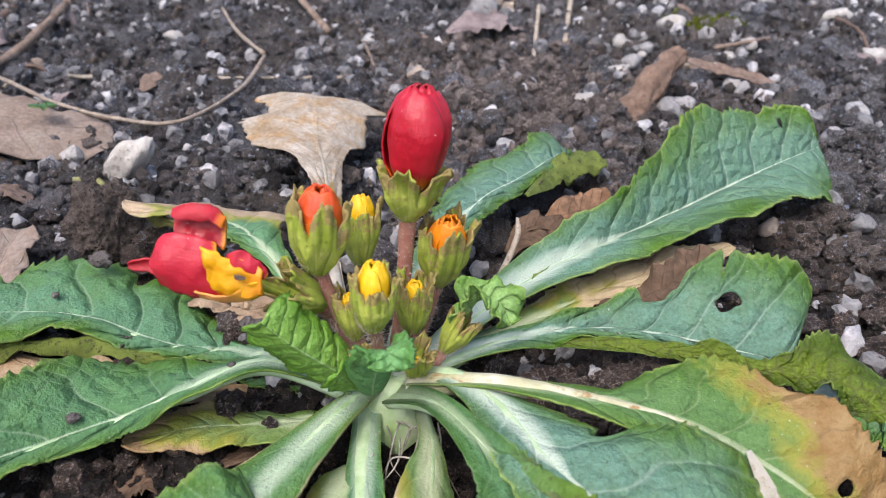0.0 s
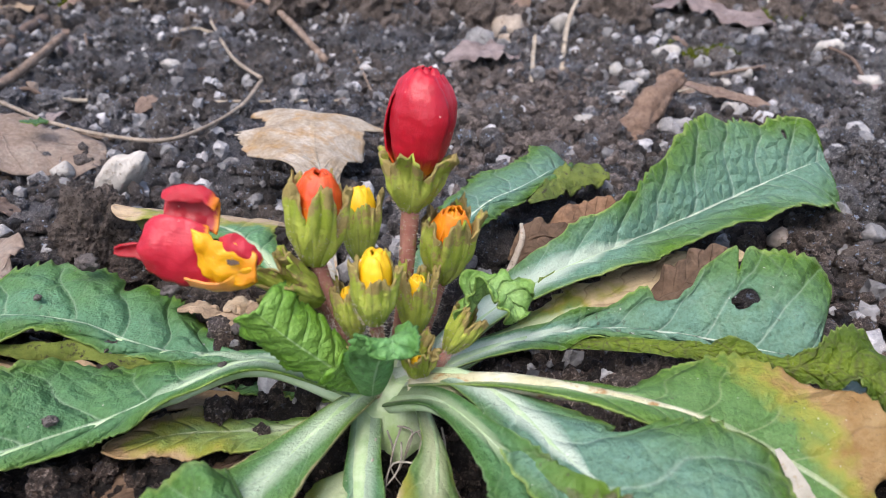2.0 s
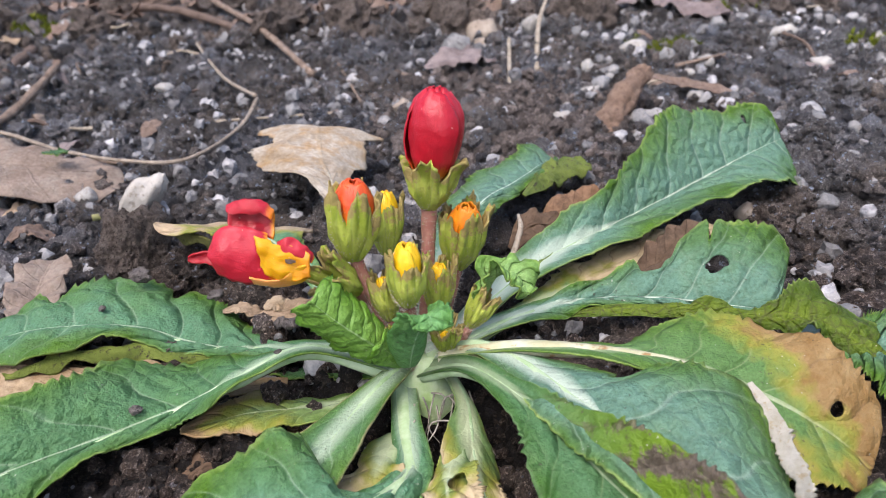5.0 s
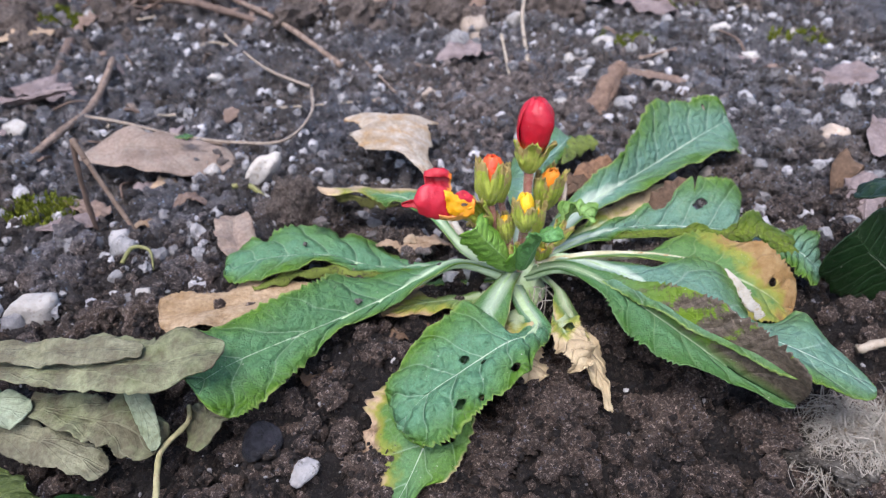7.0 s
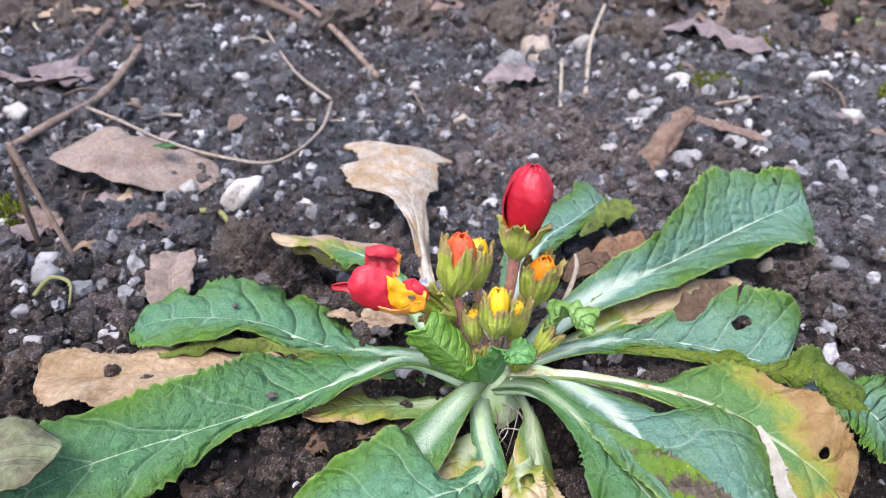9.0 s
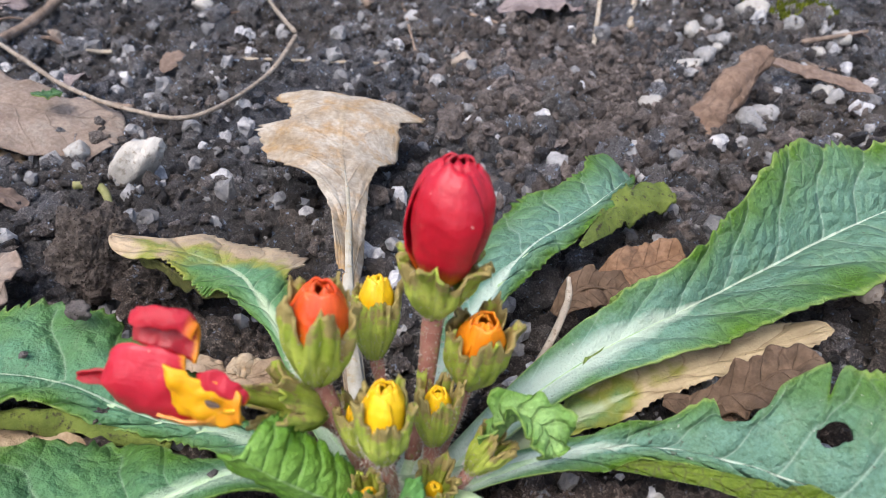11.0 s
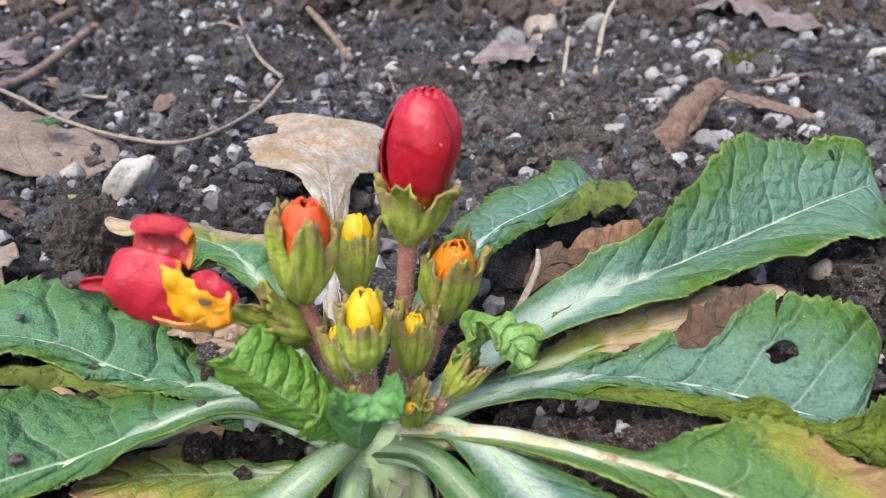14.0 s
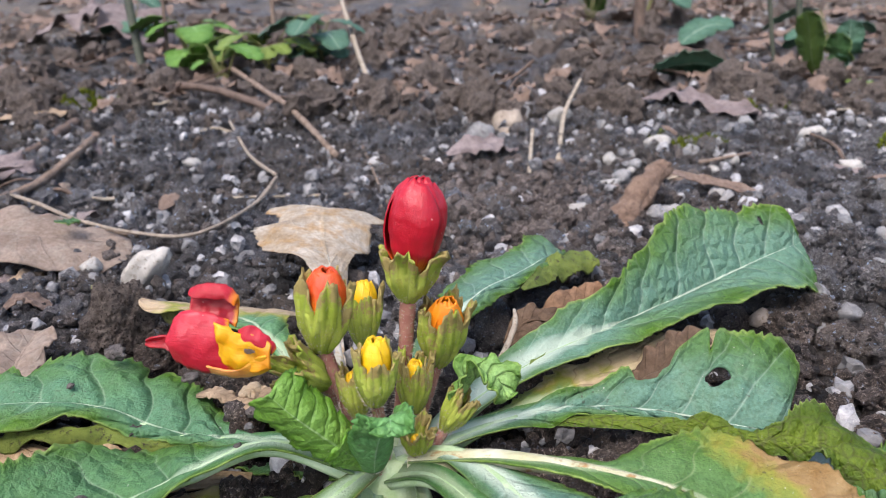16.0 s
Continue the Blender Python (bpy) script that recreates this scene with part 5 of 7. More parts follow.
def sheet(upper, lower, y_up, y_low, bulge, seed, material, ripple=0.25):
    """A petal spanned between its upper and its lower rim (x, z), from tip to root."""
    nu, nv = 26, 14
    a, b = catmull(upper, nu), catmull(lower, nu)
    verts, uvs, faces = [], [], []
    for i in range(nu):
        s = i / (nu - 1)
        for j in range(nv + 1):
            t = j / nv
            x, z = a[i] * (1 - t) + b[i] * t
            y = y_up * (1 - t) + y_low * t - bulge * math.sin(math.pi * t) * (0.4 + 0.6 * math.sin(math.pi * s)) + ripple * (noise.noise((x * 0.35, z * 0.35, seed)) * 2 + 0.5 * math.sin(x * 1.9 + seed) * abs(2 * t - 1))
            e = 0.35 * noise.noise((x * 0.8, z * 0.8, seed + 4.0))
            verts.append(((x + e) * MM, y * MM, (z + 0.7 * e) * MM))
            uvs.append((t, 1 - s))
    for i in range(nu - 1):
        for j in range(nv):
            o = i * (nv + 1) + j
            faces.append((o, o + 1, o + nv + 2, o + nv + 1))
    return mesh_of("petal", verts, faces, material, uvs)


def open_flower():
    base, eye = Vector((-14.5, 107.0, 43.0)), Vector((-24.0, 98.5, 54.0))
    axis = eye - base
    q = cup(base * MM, axis, 3.9 * MM, 13.0 * MM, 31, 0.35, low=0.6)
    ob = part("flower", mesh_of("flower", q[0], q[1], CALYX, q[2]), plant, "open red primrose flower with a yellow eye, half faded", 0.0005)
    part("petal", sheet([(-40.9, 58.8), (-39.2, 62.0), (-36.6, 63.4), (-33.0, 62.8), (-29.4, 61.2)], [(-40.6, 57.4), (-39.6, 54.6), (-37.4, 52.9), (-33.5, 51.6), (-29.0, 51.6)], 97.5, 95.5, 2.0, 1, RED_WIDE), ob, "broad red petal", 0.0004)
    # deep red puts the shadow inside the fold into this petal's colour
    part("petal", sheet([(-37.0, 66.4), (-34.6, 66.6), (-31.6, 66.6), (-29.3, 66.0), (-28.3, 64.3)], [(-37.0, 62.6), (-34.4, 62.0), (-32.4, 61.4), (-30.7, 60.4), (-28.6, 59.6)], 101.0, 98.5, -1.2, 2, RED_DEEP), ob, "folded red petal, coloured darker for its shadowed inside", 0.0004)
    part("petal", sheet([(-37.0, 66.4), (-34.9, 67.3), (-32.1, 67.4), (-29.6, 66.5), (-28.2, 64.8)], [(-36.7, 65.8), (-34.6, 65.2), (-31.9, 65.0), (-29.8, 64.8), (-28.5, 63.6)], 100.6, 98.6, 0.6, 3, RED), ob, "rolled rim of the red petal", 0.0004)
    part("petal", sheet([(-27.5, 59.8), (-25.5, 60.8), (-23.5, 59.8), (-21.8, 58.0), (-20.9, 56.0)], [(-27.6, 57.2), (-25.9, 57.6), (-24.1, 56.9), (-22.6, 56.0), (-21.3, 55.4)], 96.4, 95.4, 0.6, 4, RED_WIDE), ob, "small red petal", 0.0004)
    part("petal", sheet([(-33.5, 53.6), (-29.2, 52.6), (-26.9, 53.2), (-24.1, 55.0), (-22.3, 55.6)], [(-33.2, 51.6), (-28.5, 50.4), (-25.3, 50.9), (-23.6, 51.5), (-22.0, 52.3)], 94.6, 95.8, 0.2, 5, PEACH), ob, "peach-edged petal", 0.0004)
    part("petal", sheet([(-45.0, 57.9), (-42.7, 58.6), (-39.0, 58.6)], [(-45.1, 57.0), (-42.8, 56.5), (-39.0, 55.6)], 96.5, 96.0, -0.7, 6, RED_DEEP), ob, "withered red petal tip", 0.0004)
    part("eye", sheet([(-31.4, 61.8), (-29.2, 60.8), (-27.4, 59.4), (-24.8, 59.2), (-21.4, 57.2)], [(-30.8, 55.6), (-29.8, 53.4), (-27.8, 52.4), (-25.6, 52.0), (-21.8, 52.8)], 95.6, 94.6, 0.5, 7, GOLD_EYE, 0.45), ob, "golden yellow eye", 0.0004)
    part("throat", sheet([(-26.2, 56.8), (-25.2, 57.0), (-24.2, 56.7)], [(-26.0, 56.3), (-25.2, 56.2), (-24.2, 56.3)], 94.3, 94.2, 0.1, 8, TWIG_DARK), ob, "withered brown throat", 0.0004)
    line = [(-6.5, 108.5, 25), (-11.5, 110.0, 34.5), (-14.6, 107.0, 43.2)]
    v, f = tube([tuple(Vector(p) * MM) for p in line], [0.0014, 0.0013, 0.0018], 10, 20, 0.1)
    part("stalk", mesh_of("stalk", v, f, STALK), plant, "hairy reddish flower stalk")
    v, f = hairs([tuple(Vector(p) * MM) for p in line], [0.0014, 0.0013, 0.0018], 420, 0.0011, 77)
    tagged(part("stalk_hairs", mesh_of("stalk_hairs", v, f, HAIR, smooth=False), plant, "fine pale hairs"), kind="stuff")


open_flower()


def crown():
    """The short rootstock from which leaves and stalks rise."""
    pieces = [tube([(-0.002, 0.107, 0.004), (-0.0015, 0.106, 0.014), (-0.001, 0.107, 0.026)], [0.006, 0.0075, 0.004], 14, 12, 0.3, 1.0, 3)]
    part("crown", mesh_of("crown", *joined(pieces), PETIOLE_STREAK), plant, "pale green crown")
    fine = []
    local = random.Random(5)
    for k in range(16):
        p = Vector((local.uniform(-4, 9), local.uniform(88, 100), 20)) * MM
        q = p + Vector((local.uniform(-6, 6), local.uniform(-9, -1), -local.uniform(6, 13))) * MM
        w = p.lerp(q, 0.5) + Vector((local.uniform(-3, 3), local.uniform(-2, 2), local.uniform(-1, 3))) * MM
        fine.append(tube([tuple(p), tuple(w), tuple(q)], [0.00022, 0.00018, 0.0001], 5, 10))
    tagged(part("rootlets", mesh_of("rootlets", *joined(fine), ROOT), plant, "thin dry rootlets under the crown"), kind="stuff")


crown()

# ---- things lying on the bed ----


def stone(x, y, w, h, material, label, seed, group="pebbles on the bed"):
    me = lump_mesh("pebble", (w * 0.5 * MM, w * rnd.uniform(0.33, 0.5) * MM, max(0.3 * w, min(h, 0.8 * w) * 0.55) * MM), material, 3, 0.34, 1.3, seed, 0.85)
    ob = new("pebble", me)
    ob.location = (x * MM, y * MM, ground_z(x * MM, y * MM) + 0.22 * min(h, w) * MM)
    ob.rotation_euler = (rnd.uniform(-0.3, 0.3), rnd.uniform(-0.3, 0.3), rnd.uniform(-0.6, 0.6))
    tagged(ob, label, "pebble", group)


for k, (x, y, w, h) in enumerate([(-102, 196, 9, 6), (-131, 228, 9, 8), (-260, 322, 19, 11), (91, 346, 20, 8), (136, 409, 19, 10), (100, 381, 12, 9), (67, 294, 12, 8), (188, 289, 10, 8),
                                  (235, 423, 19, 12), (83, 477, 17, 17), (170, 380, 12, 10), (264, 412, 12, 10), (229, 363, 14, 9), (230, 510, 19, 12), (-137, 115, 6, 5), (-153, 392, 11, 7), (-48, 78, 5, 3), (-177, 121, 19, 15)]):
    stone(x, y, w, h, WHITE_STONE, "whitish angular pebble on dark soil", 100 + k)
for k, (x, y, w, h) in enumerate([(-153, 152, 12, 10), (109, 292, 14, 12), (24, 427, 22, 17), (60, 500, 20, 15), (-152, 134, 6, 5), (-157, 161, 9, 8), (150, 388, 11, 9), (-39, 381, 9, 8), (151, 196, 9, 10),
                                  (132, 180, 10, 6), (-285, 564, 11, 10), (-54, 169, 7, 7), (-156, 66, 9, 6), (-157, 143, 6, 5), (120, 240, 9, 7), (160, 215, 8, 6)]):
    stone(x, y, w, h, GREY_STONE, "grey pebble half sunk in the soil", 140 + k)
for k, (x, y, w, h) in enumerate([(183, 202, 18, 14), (-8, 331, 12, 9), (105, 180, 8, 6), (47, 472, 26, 20), (44, 446, 14, 11)]):
    stone(x, y, w, h, TAN_STONE, "tan rounded pebble on dark soil", 180 + k)
for k, (x, y, z, w) in enumerate([(-38, 127, 24.5, 3.2), (-35, 126, 24.5, 3.6), (-55, 134, 30, 3.4), (-33, 103, 31, 1.6), (-62, 94, 25, 2.4), (-74, 136, 36.0, 4.6), (-80, 125, 33, 1.6)]):
    me = lump_mesh("crumb", (w * 0.55 * MM, w * 0.5 * MM, w * 0.4 * MM), CRUMB_DRY, 3, 0.7, 2.1, 300 + k, 0.5)
    ob = new("crumb", me)
    ob.location = (x * MM, y * MM, z * MM)
    tagged(ob, "small grey crumb lying on a leaf", "crumb", "crumbs on leaves")
shard = new("pebble", lump_mesh("pebble", (0.0052, 0.0032, 0.0022), GREY_STONE, 3, 0.3, 1.3, 17, 0.95))
shard.location, shard.rotation_euler = (-0.0806, 0.0439, ground_z(-0.0806, 0.0439) + 0.003), (0.3, -0.3, 0.7)
tagged(shard, "flat pale grey stone chip on brown soil", "pebble", "pebbles on the bed")
slab = new("pebble", lump_mesh("pebble", (0.0118, 0.0054, 0.0060), CREAM_STONE, 4, 0.26, 1.4, 12, 0.3))
slab.location, slab.rotation_euler = (-0.105, 0.219, ground_z(-0.105, 0.219) + 0.0065), (0.2, -0.75, 0.25)
tagged(slab, "cream elongated pebble leaning on dark soil", "pebble", "pebbles on the bed")
stone(-93.4, 56.8, 13, 11, WET, "dark wet pebble glinting on the soil", 190)

for k in range(44):
    x, y = rnd.uniform(70, 310), rnd.uniform(235, 520)
    w = rnd.uniform(4, 11)
    if k % 3:
        stone(x, y, w, 0.8 * w, GREY_STONE, "grey pebble half sunk in the soil", 400 + k)
    else:
        stone(x, y, w, 0.7 * w, WHITE_STONE, "whitish angular pebble on dark soil", 400 + k)


def on_ground(points, lift=0.0):
    return [(x * MM, y * MM, ground_z(x * MM, y * MM) + (lift + (p[0] if p else 0)) * MM) for x, y, *p in points]


def twig(points, r0, r1, material, label, lift=1.0, seed=0, name="twig"):
    v, f = tube(on_ground(points, lift), [r0 * MM, (r0 + r1) * 0.5 * MM, r1 * MM], 8, 30, 0.35, 1.0, seed)
    tagged(new(name, mesh_of(name, v, f, material)), label, name.replace("_", " "), "twigs on the bed")


v, f = tube([tuple(Vector(p) * MM) for p in [(-220.3, 317.5, 37.7), (-189.2, 290.3, 39.3), (-152.9, 263.3, 37.0), (-120.3, 247.6, 35.6), (-95.5, 246.0, 35.4), (-83.0, 284.0, 38.0), (-83.8, 329.0, 41.5)]], [0.00105, 0.0009, 0.0008, 0.0010], 8, 46, 0.35, 1.0, 1)
tagged(new("twig", mesh_of("twig", v, f, TWIG_TAN)), "thin bent straw-brown twig", "twig", "twigs on the bed")
twig([(-226, 416, 6), (-221, 343, 5), (-223, 287, 3), (-237, 232, 1)], 2.4, 2.0, TWIG, "stout brown twig on the soil", 1, 2)
twig([(-250, 727, 14), (-160, 575, 8), (-113, 488, 5), (-65, 400, 2)], 2.6, 2.2, TWIG, "long straight brown twig", 1.5, 3)
twig([(-279, 620, 6), (-196, 556, 5), (-130, 496, 3)], 3.4, 3.0, TWIG_DARK, "thick dark brown twig", 1.5, 4)
twig([(-282, 497, 3), (-268, 431, 3), (-262, 379, 1)], 3.6, 2.4, TWIG_DARK, "flat red-brown strip of bark", 1.0, 5)
twig([(-342, 385, 2), (-293, 367, 2), (-252, 364, 1)], 1.2, 0.8, TWIG_DARK, "thin reddish twig on the soil", 1.0, 6)
twig([(107, 535, 16), (85, 464, 10), (71, 388, 2)], 1.4, 1.8, TWIG_PALE, "pale dry stem leaning on the soil", 1.0, 7)
twig([(59, 425, 6), (50, 355, 1)], 1.3, 1.1, TWIG_PALE, "short pale dry stem", 1.0, 8)
twig([(128, 358), (150, 321)], 2.4, 1.6, TWIG, "flat brown twig among pebbles", 1.0, 9)
twig([(147, 366, 2), (182, 382, 3)], 1.3, 0.9, TWIG, "thin brown twig lying on soil", 1.0, 10)
twig([(-51, 418, 5), (-31, 337, 1)], 0.8, 0.7, TWIG, "thin grey-brown twig on the soil", 1.0, 11)
twig([(-112, 319), (-41, 318)], 0.8, 0.7, TWIG_PALE, "thin straw-coloured stem on the soil", 1.0, 12)
twig([(-369, 434), (-356, 461, 2), (-318, 528, 3)], 1.7, 1.3, TWIG_PALE, "pale dry stem on the soil", 1.0, 13)
twig([(-160, 486, 6), (-120, 400, 6), (-85, 332, 7)], 1.0, 1.1, TWIG_TAN, "thin brown twig lying on soil", 1.0, 14)
twig([(-20, 404), (23, 380, 1)], 1.3, 1.0, TWIG, "thin brown twig lying on soil", 1.0, 15)
twig([(137, 586, 6), (120, 560, 8), (170, 610, 3)], 1.4, 1.2, TWIG, "crooked brown twig on the bank", 1.0, 16)
twig([(-140, 900, 60), (-69, 604, 8), (-38, 554, 2)], 2.6, 2.2, TWIG_PALE, "pale dry stem leaning over the bank", 1.0, 17)
twig([(99, 60, 3), (113, 57, 4), (135, 47, 5)], 1.5, 1.4, TWIG_PALE, "smooth straw-coloured stem on the soil", 3.0, 18)
for k in range(26):
    x, y, a, n = rnd.uniform(-330, -110), rnd.uniform(215, 560), rnd.uniform(0, 6.28), rnd.uniform(10, 38)
    if k > 17:
        x, y = rnd.uniform(60, 320), rnd.uniform(280, 560)
    m, label = ((TWIG, "short brown bit of twig on the soil"), (TWIG_PALE, "short straw-coloured bit of stem on the soil"), (TWIG_DARK, "short dark bit of twig on the soil"))[k % 3]
    twig([(x, y, 2), (x + 0.5 * n * math.cos(a), y + 0.5 * n * math.sin(a), rnd.uniform(2, 5)), (x + n * math.cos(a + 0.2), y + n * math.sin(a + 0.2), rnd.uniform(1, 6))], rnd.uniform(0.5, 1.5), rnd.uniform(0.4, 1.0), m, label, 1.0, 60 + k)
v, f = tube([(-0.1515, 0.1695, 0.018), (-0.161, 0.173, 0.040), (-0.171, 0.1767, 0.064)], [0.0011, 0.0010, 0.0012], 8, 24, 0.3, 1.0, 4)
tagged(new("twig", mesh_of("twig", v, f, TWIG)), "cut leaning twig stub with a pale end", "twig", "twigs on the bed")
v, f = tube([(-0.1745, 0.184, 0.018), (-0.174, 0.181, 0.040), (-0.1718, 0.1785, 0.062)], [0.0012, 0.0011, 0.0011], 8, 20, 0.3, 1.0, 6)
tagged(new("twig", mesh_of("twig", v, f, TWIG_DARK)), "dark thin upright twig behind a stub", "twig", "twigs on the bed")


def crumple(verts, height, seed):
    """Dents and folds in a dry leaf."""
    o = Vector((seed * 1.7, seed * 0.6, 0))
    return [(x, y, z + height * (noise.noise(Vector((x * 95, y * 95, 0)) + o) + 0.8 * abs(noise.noise(Vector((x * 190, y * 190, 4)) + o)))) for x, y, z in verts]


def fallen(material, spine, w, label, seed, lift=3.0, name="dead_leaf", torn=0.12, tilt=(8, -8), rib=0.6, quilt=0.4, ruffle=1.8, veins=8.0, thick=0.0004, curl=0.0, holes=(), group="fallen leaves", category="leaf", wr=None, al=None, ar=None, flat=True, fold=None, teeth=0.015, nu=60, nv=11):
    """A loose leaf: spine points as x, y and height over the soil (or, with flat off, over the datum)."""
    small = max(w) < 8
    ruffle, quilt = min(ruffle, (0.10 if small else 0.15) * max(w)), min(quilt, 0.04 * max(w))
    veins = 4.0 if small else veins
    pts = [(x, y, ground_z(x * MM, y * MM) / MM + z + lift) for x, y, z in spine] if flat else spine
    k = len(pts)
    q = blade(pts, w, wr or w, al or [tilt[0]] * k, ar or [tilt[1]] * k, nu=nu, nv=nv, quilt=quilt, ruffle=ruffle, teeth=teeth, lobes=0.03, torn=torn, seed=seed, veins=veins, curl=curl, holes=holes)
    q = (crumple(q[0], (fold or (0.26 if small else 0.09)) * max(w) * MM, seed), *q[1:])
    base = tuple(Vector(pts[0]) * MM)
    ob = thing(name, base, label, category, group)
    sheet = part("blade", mesh_of("blade", q[0], q[1], material, q[2], phase=q[3]), ob, "", thick)
    if rib:
        line = catmull(pts, 30) * MM
        line[:, 2] += 0.0001
        v, f = tube(line[:27], np.linspace(rib, 0.2, 6) * MM, 6, 30, 0.1)
        part("midrib", mesh_of("midrib", v, f, material), sheet)
    return ob


fallen(OAK, [(-195.0, 240.0, 36.8), (-177.0, 238.0, 39.8), (-158.5, 237.3, 38.8), (-141.0, 241.0, 35.0), (-125.0, 250.0, 30.0)], [4.4, 14.7, 14.6, 11.4, 2.3], "large curled brown dead leaf", 1, torn=0.03, rib=0.9, ruffle=0.8, fold=0.05, nu=90, nv=16,
       wr=[3.9, 13.8, 19.4, 19.6, 2.8], al=[5, 26, 15, 12, 5], ar=[-16, -17, -13, -26, -15], flat=False)
fallen(OAK, [(-103, 130, 3), (-107, 141, 6), (-110, 152, 8), (-111, 163, 9)], [3, 7, 8, 1], "brown papery dead leaf beside the green one", 2, 2, tilt=(20, 15))
fallen(MAUVE, [(220.0, 297.7, 31.5), (240.6, 298.7, 32.8), (258.5, 302.0, 34.1), (278.4, 295.8, 34.8)], [5.8, 12.1, 14.7, 3.7], "grey-mauve dead leaf on the soil", 3,
       wr=[6.9, 16.3, 15.3, 3.5], al=[4, 0, 2, 18], ar=[-12, -25, -18, -14], flat=False)
fallen(MAUVE, [(146, 124, 2), (150, 131, 13), (156, 138, 16), (163, 141, 9)], [3, 9, 10, 2], "grey-mauve curled dead leaf", 4, 2, tilt=(-25, -35), fold=0.16)
fallen(MAUVE, [(190, 178, 2), (198, 185, 8), (208, 192, 10), (216, 196, 3)], [2, 9, 9, 1], "grey-mauve dead leaf standing on the soil", 52, 2, tilt=(35, -20))
fallen(UMBER, [(143, 141, 2), (147, 144, 9), (152, 146, 12), (156, 150, 6)], [1.5, 5, 5, 1], "dark curled dead leaf on the soil", 5, 3, tilt=(40, -20))
fallen(WOODY, [(34, 168, 3), (41, 170, 7), (49, 172, 8), (56, 175, 4)], [2, 5, 5, 1], "crumpled pale brown dead leaf behind the flowers", 48, 3, tilt=(30, -35), ruffle=1.2, fold=0.45, nu=70, nv=14)
fallen(UMBER, [(26, 160, 3), (31, 162, 8), (37, 164, 11), (44, 166, 6)], [2, 4.5, 4.5, 1], "crumpled brown dead leaf behind the flowers", 7, 3, tilt=(35, -30), ruffle=1.2, fold=0.45, nu=70, nv=14, torn=0.12)
fallen(WOODY, [(30, 155, 2), (36, 157, 5), (43, 160, 6), (50, 164, 2)], [2, 4.5, 4, 1], "crumpled brown dead leaf behind the flowers", 8, 3, tilt=(-25, 35), ruffle=1.2, fold=0.45, nu=70, nv=14, torn=0.12)
fallen(UMBER, [(53, 134, 7), (58, 132, 13), (64, 131, 18), (70, 131, 23)], [2, 4.5, 5.5, 1.5], "curled dark brown dead leaf between green leaves", 9, 3, tilt=(45, -15), ruffle=1.0, fold=0.75, nu=60, nv=12)
fallen(UMBER, [(46, 134, 5), (51, 132, 9), (57, 131, 12), (61, 130, 11)], [1.5, 3.5, 3.8, 1.0], "crumpled grey-brown dead leaf between green leaves", 49, 3, tilt=(20, -40), ruffle=0.8, fold=0.7, nu=60, nv=12)
fallen(MAUVE, [(-198, 181, 0), (-190, 184, 2), (-182, 187, 2), (-175, 186, 0)], [1, 4, 4, 1], "shrivelled grey-brown dead leaf", 10, 2, torn=0.12)
fallen(TAN, [(-45, 128, 2), (-38, 132, 5), (-30, 136, 5), (-24, 139, 2)], [2, 4, 4, 1], "small dry tan leaf scrap", 11, 2, ruffle=2.5)
fallen(MAUVE, [(-280, 395, 1), (-270, 380, 6), (-255, 372, 7), (-240, 372, 1)], [3, 14, 13, 1], "curled mauve-brown dead leaf", 13, 2, torn=0.12)
fallen(MAUVE, [(150, 520, 2), (170, 508, 10), (192, 500, 9), (222, 470, 2)], [3, 16, 14, 2], "crumpled grey-brown dead leaf", 14, 2, torn=0.12, ruffle=3.0)
fallen(TAN, [(-330, 480, 3), (-318, 500, 6), (-305, 530, 4)], [3, 10, 2], "dry pinkish leaf on a pale stem", 15, 2)
fallen(MAUVE, [(-560, 900, 4), (-500, 915, 34), (-440, 925, 36), (-380, 900, 8)], [10, 55, 50, 4], "crumpled mauve dead leaf heap on the bank", 16, 4, torn=0.3, ruffle=12.0)
fallen(MAUVE, [(205, 352, 1), (222, 356, 3), (240, 350, 1)], [2, 8, 1], "grey flat dead leaf on grit", 17, 1)
fallen(MAUVE, [(-300, 370, 3), (-280, 362, 5), (-258, 355, 6), (-234, 354, 3)], [1, 5, 4, 0.8], "narrow rolled brown dead leaf", 40, 2, tilt=(40, 30))
fallen(TAN, [(-160, 216, 1), (-153, 220, 3), (-146, 222, 1)], [1, 4, 0.8], "small dry tan leaf scrap", 41, 1)
fallen(BROWN, [(-142, 190, 0), (-136, 194, 3), (-129, 196, 1)], [1, 4, 0.8], "small dry brown leaf scrap", 42, 1)
fallen(BROWN, [(-190, 196, 1), (-181, 197, 4), (-172, 194, 1)], [1, 6, 0.8], "small dry brown leaf scrap", 43, 1)
fallen(TAN, [(-158, 178, 0), (-152, 180, 2), (-147, 178, 1)], [1, 3, 0.8], "small dry tan leaf scrap", 44, 1)
fallen(MAUVE, [(-170, 214, 1), (-163, 217, 4), (-156, 222, 1)], [1, 5, 0.8], "small curled grey leaf scrap", 45, 1, tilt=(30, 20))
fallen(STRAW, [(-43, 133, 6), (-40, 134, 8), (-36, 134, 6)], [1, 3, 0.6], "small pale dry leaf scrap", 46, 1)
fallen(TAN, [(-54, 134, 6), (-49, 134, 7), (-44, 134, 5)], [0.8, 2.4, 0.6], "small dry tan leaf scrap", 47, 1)
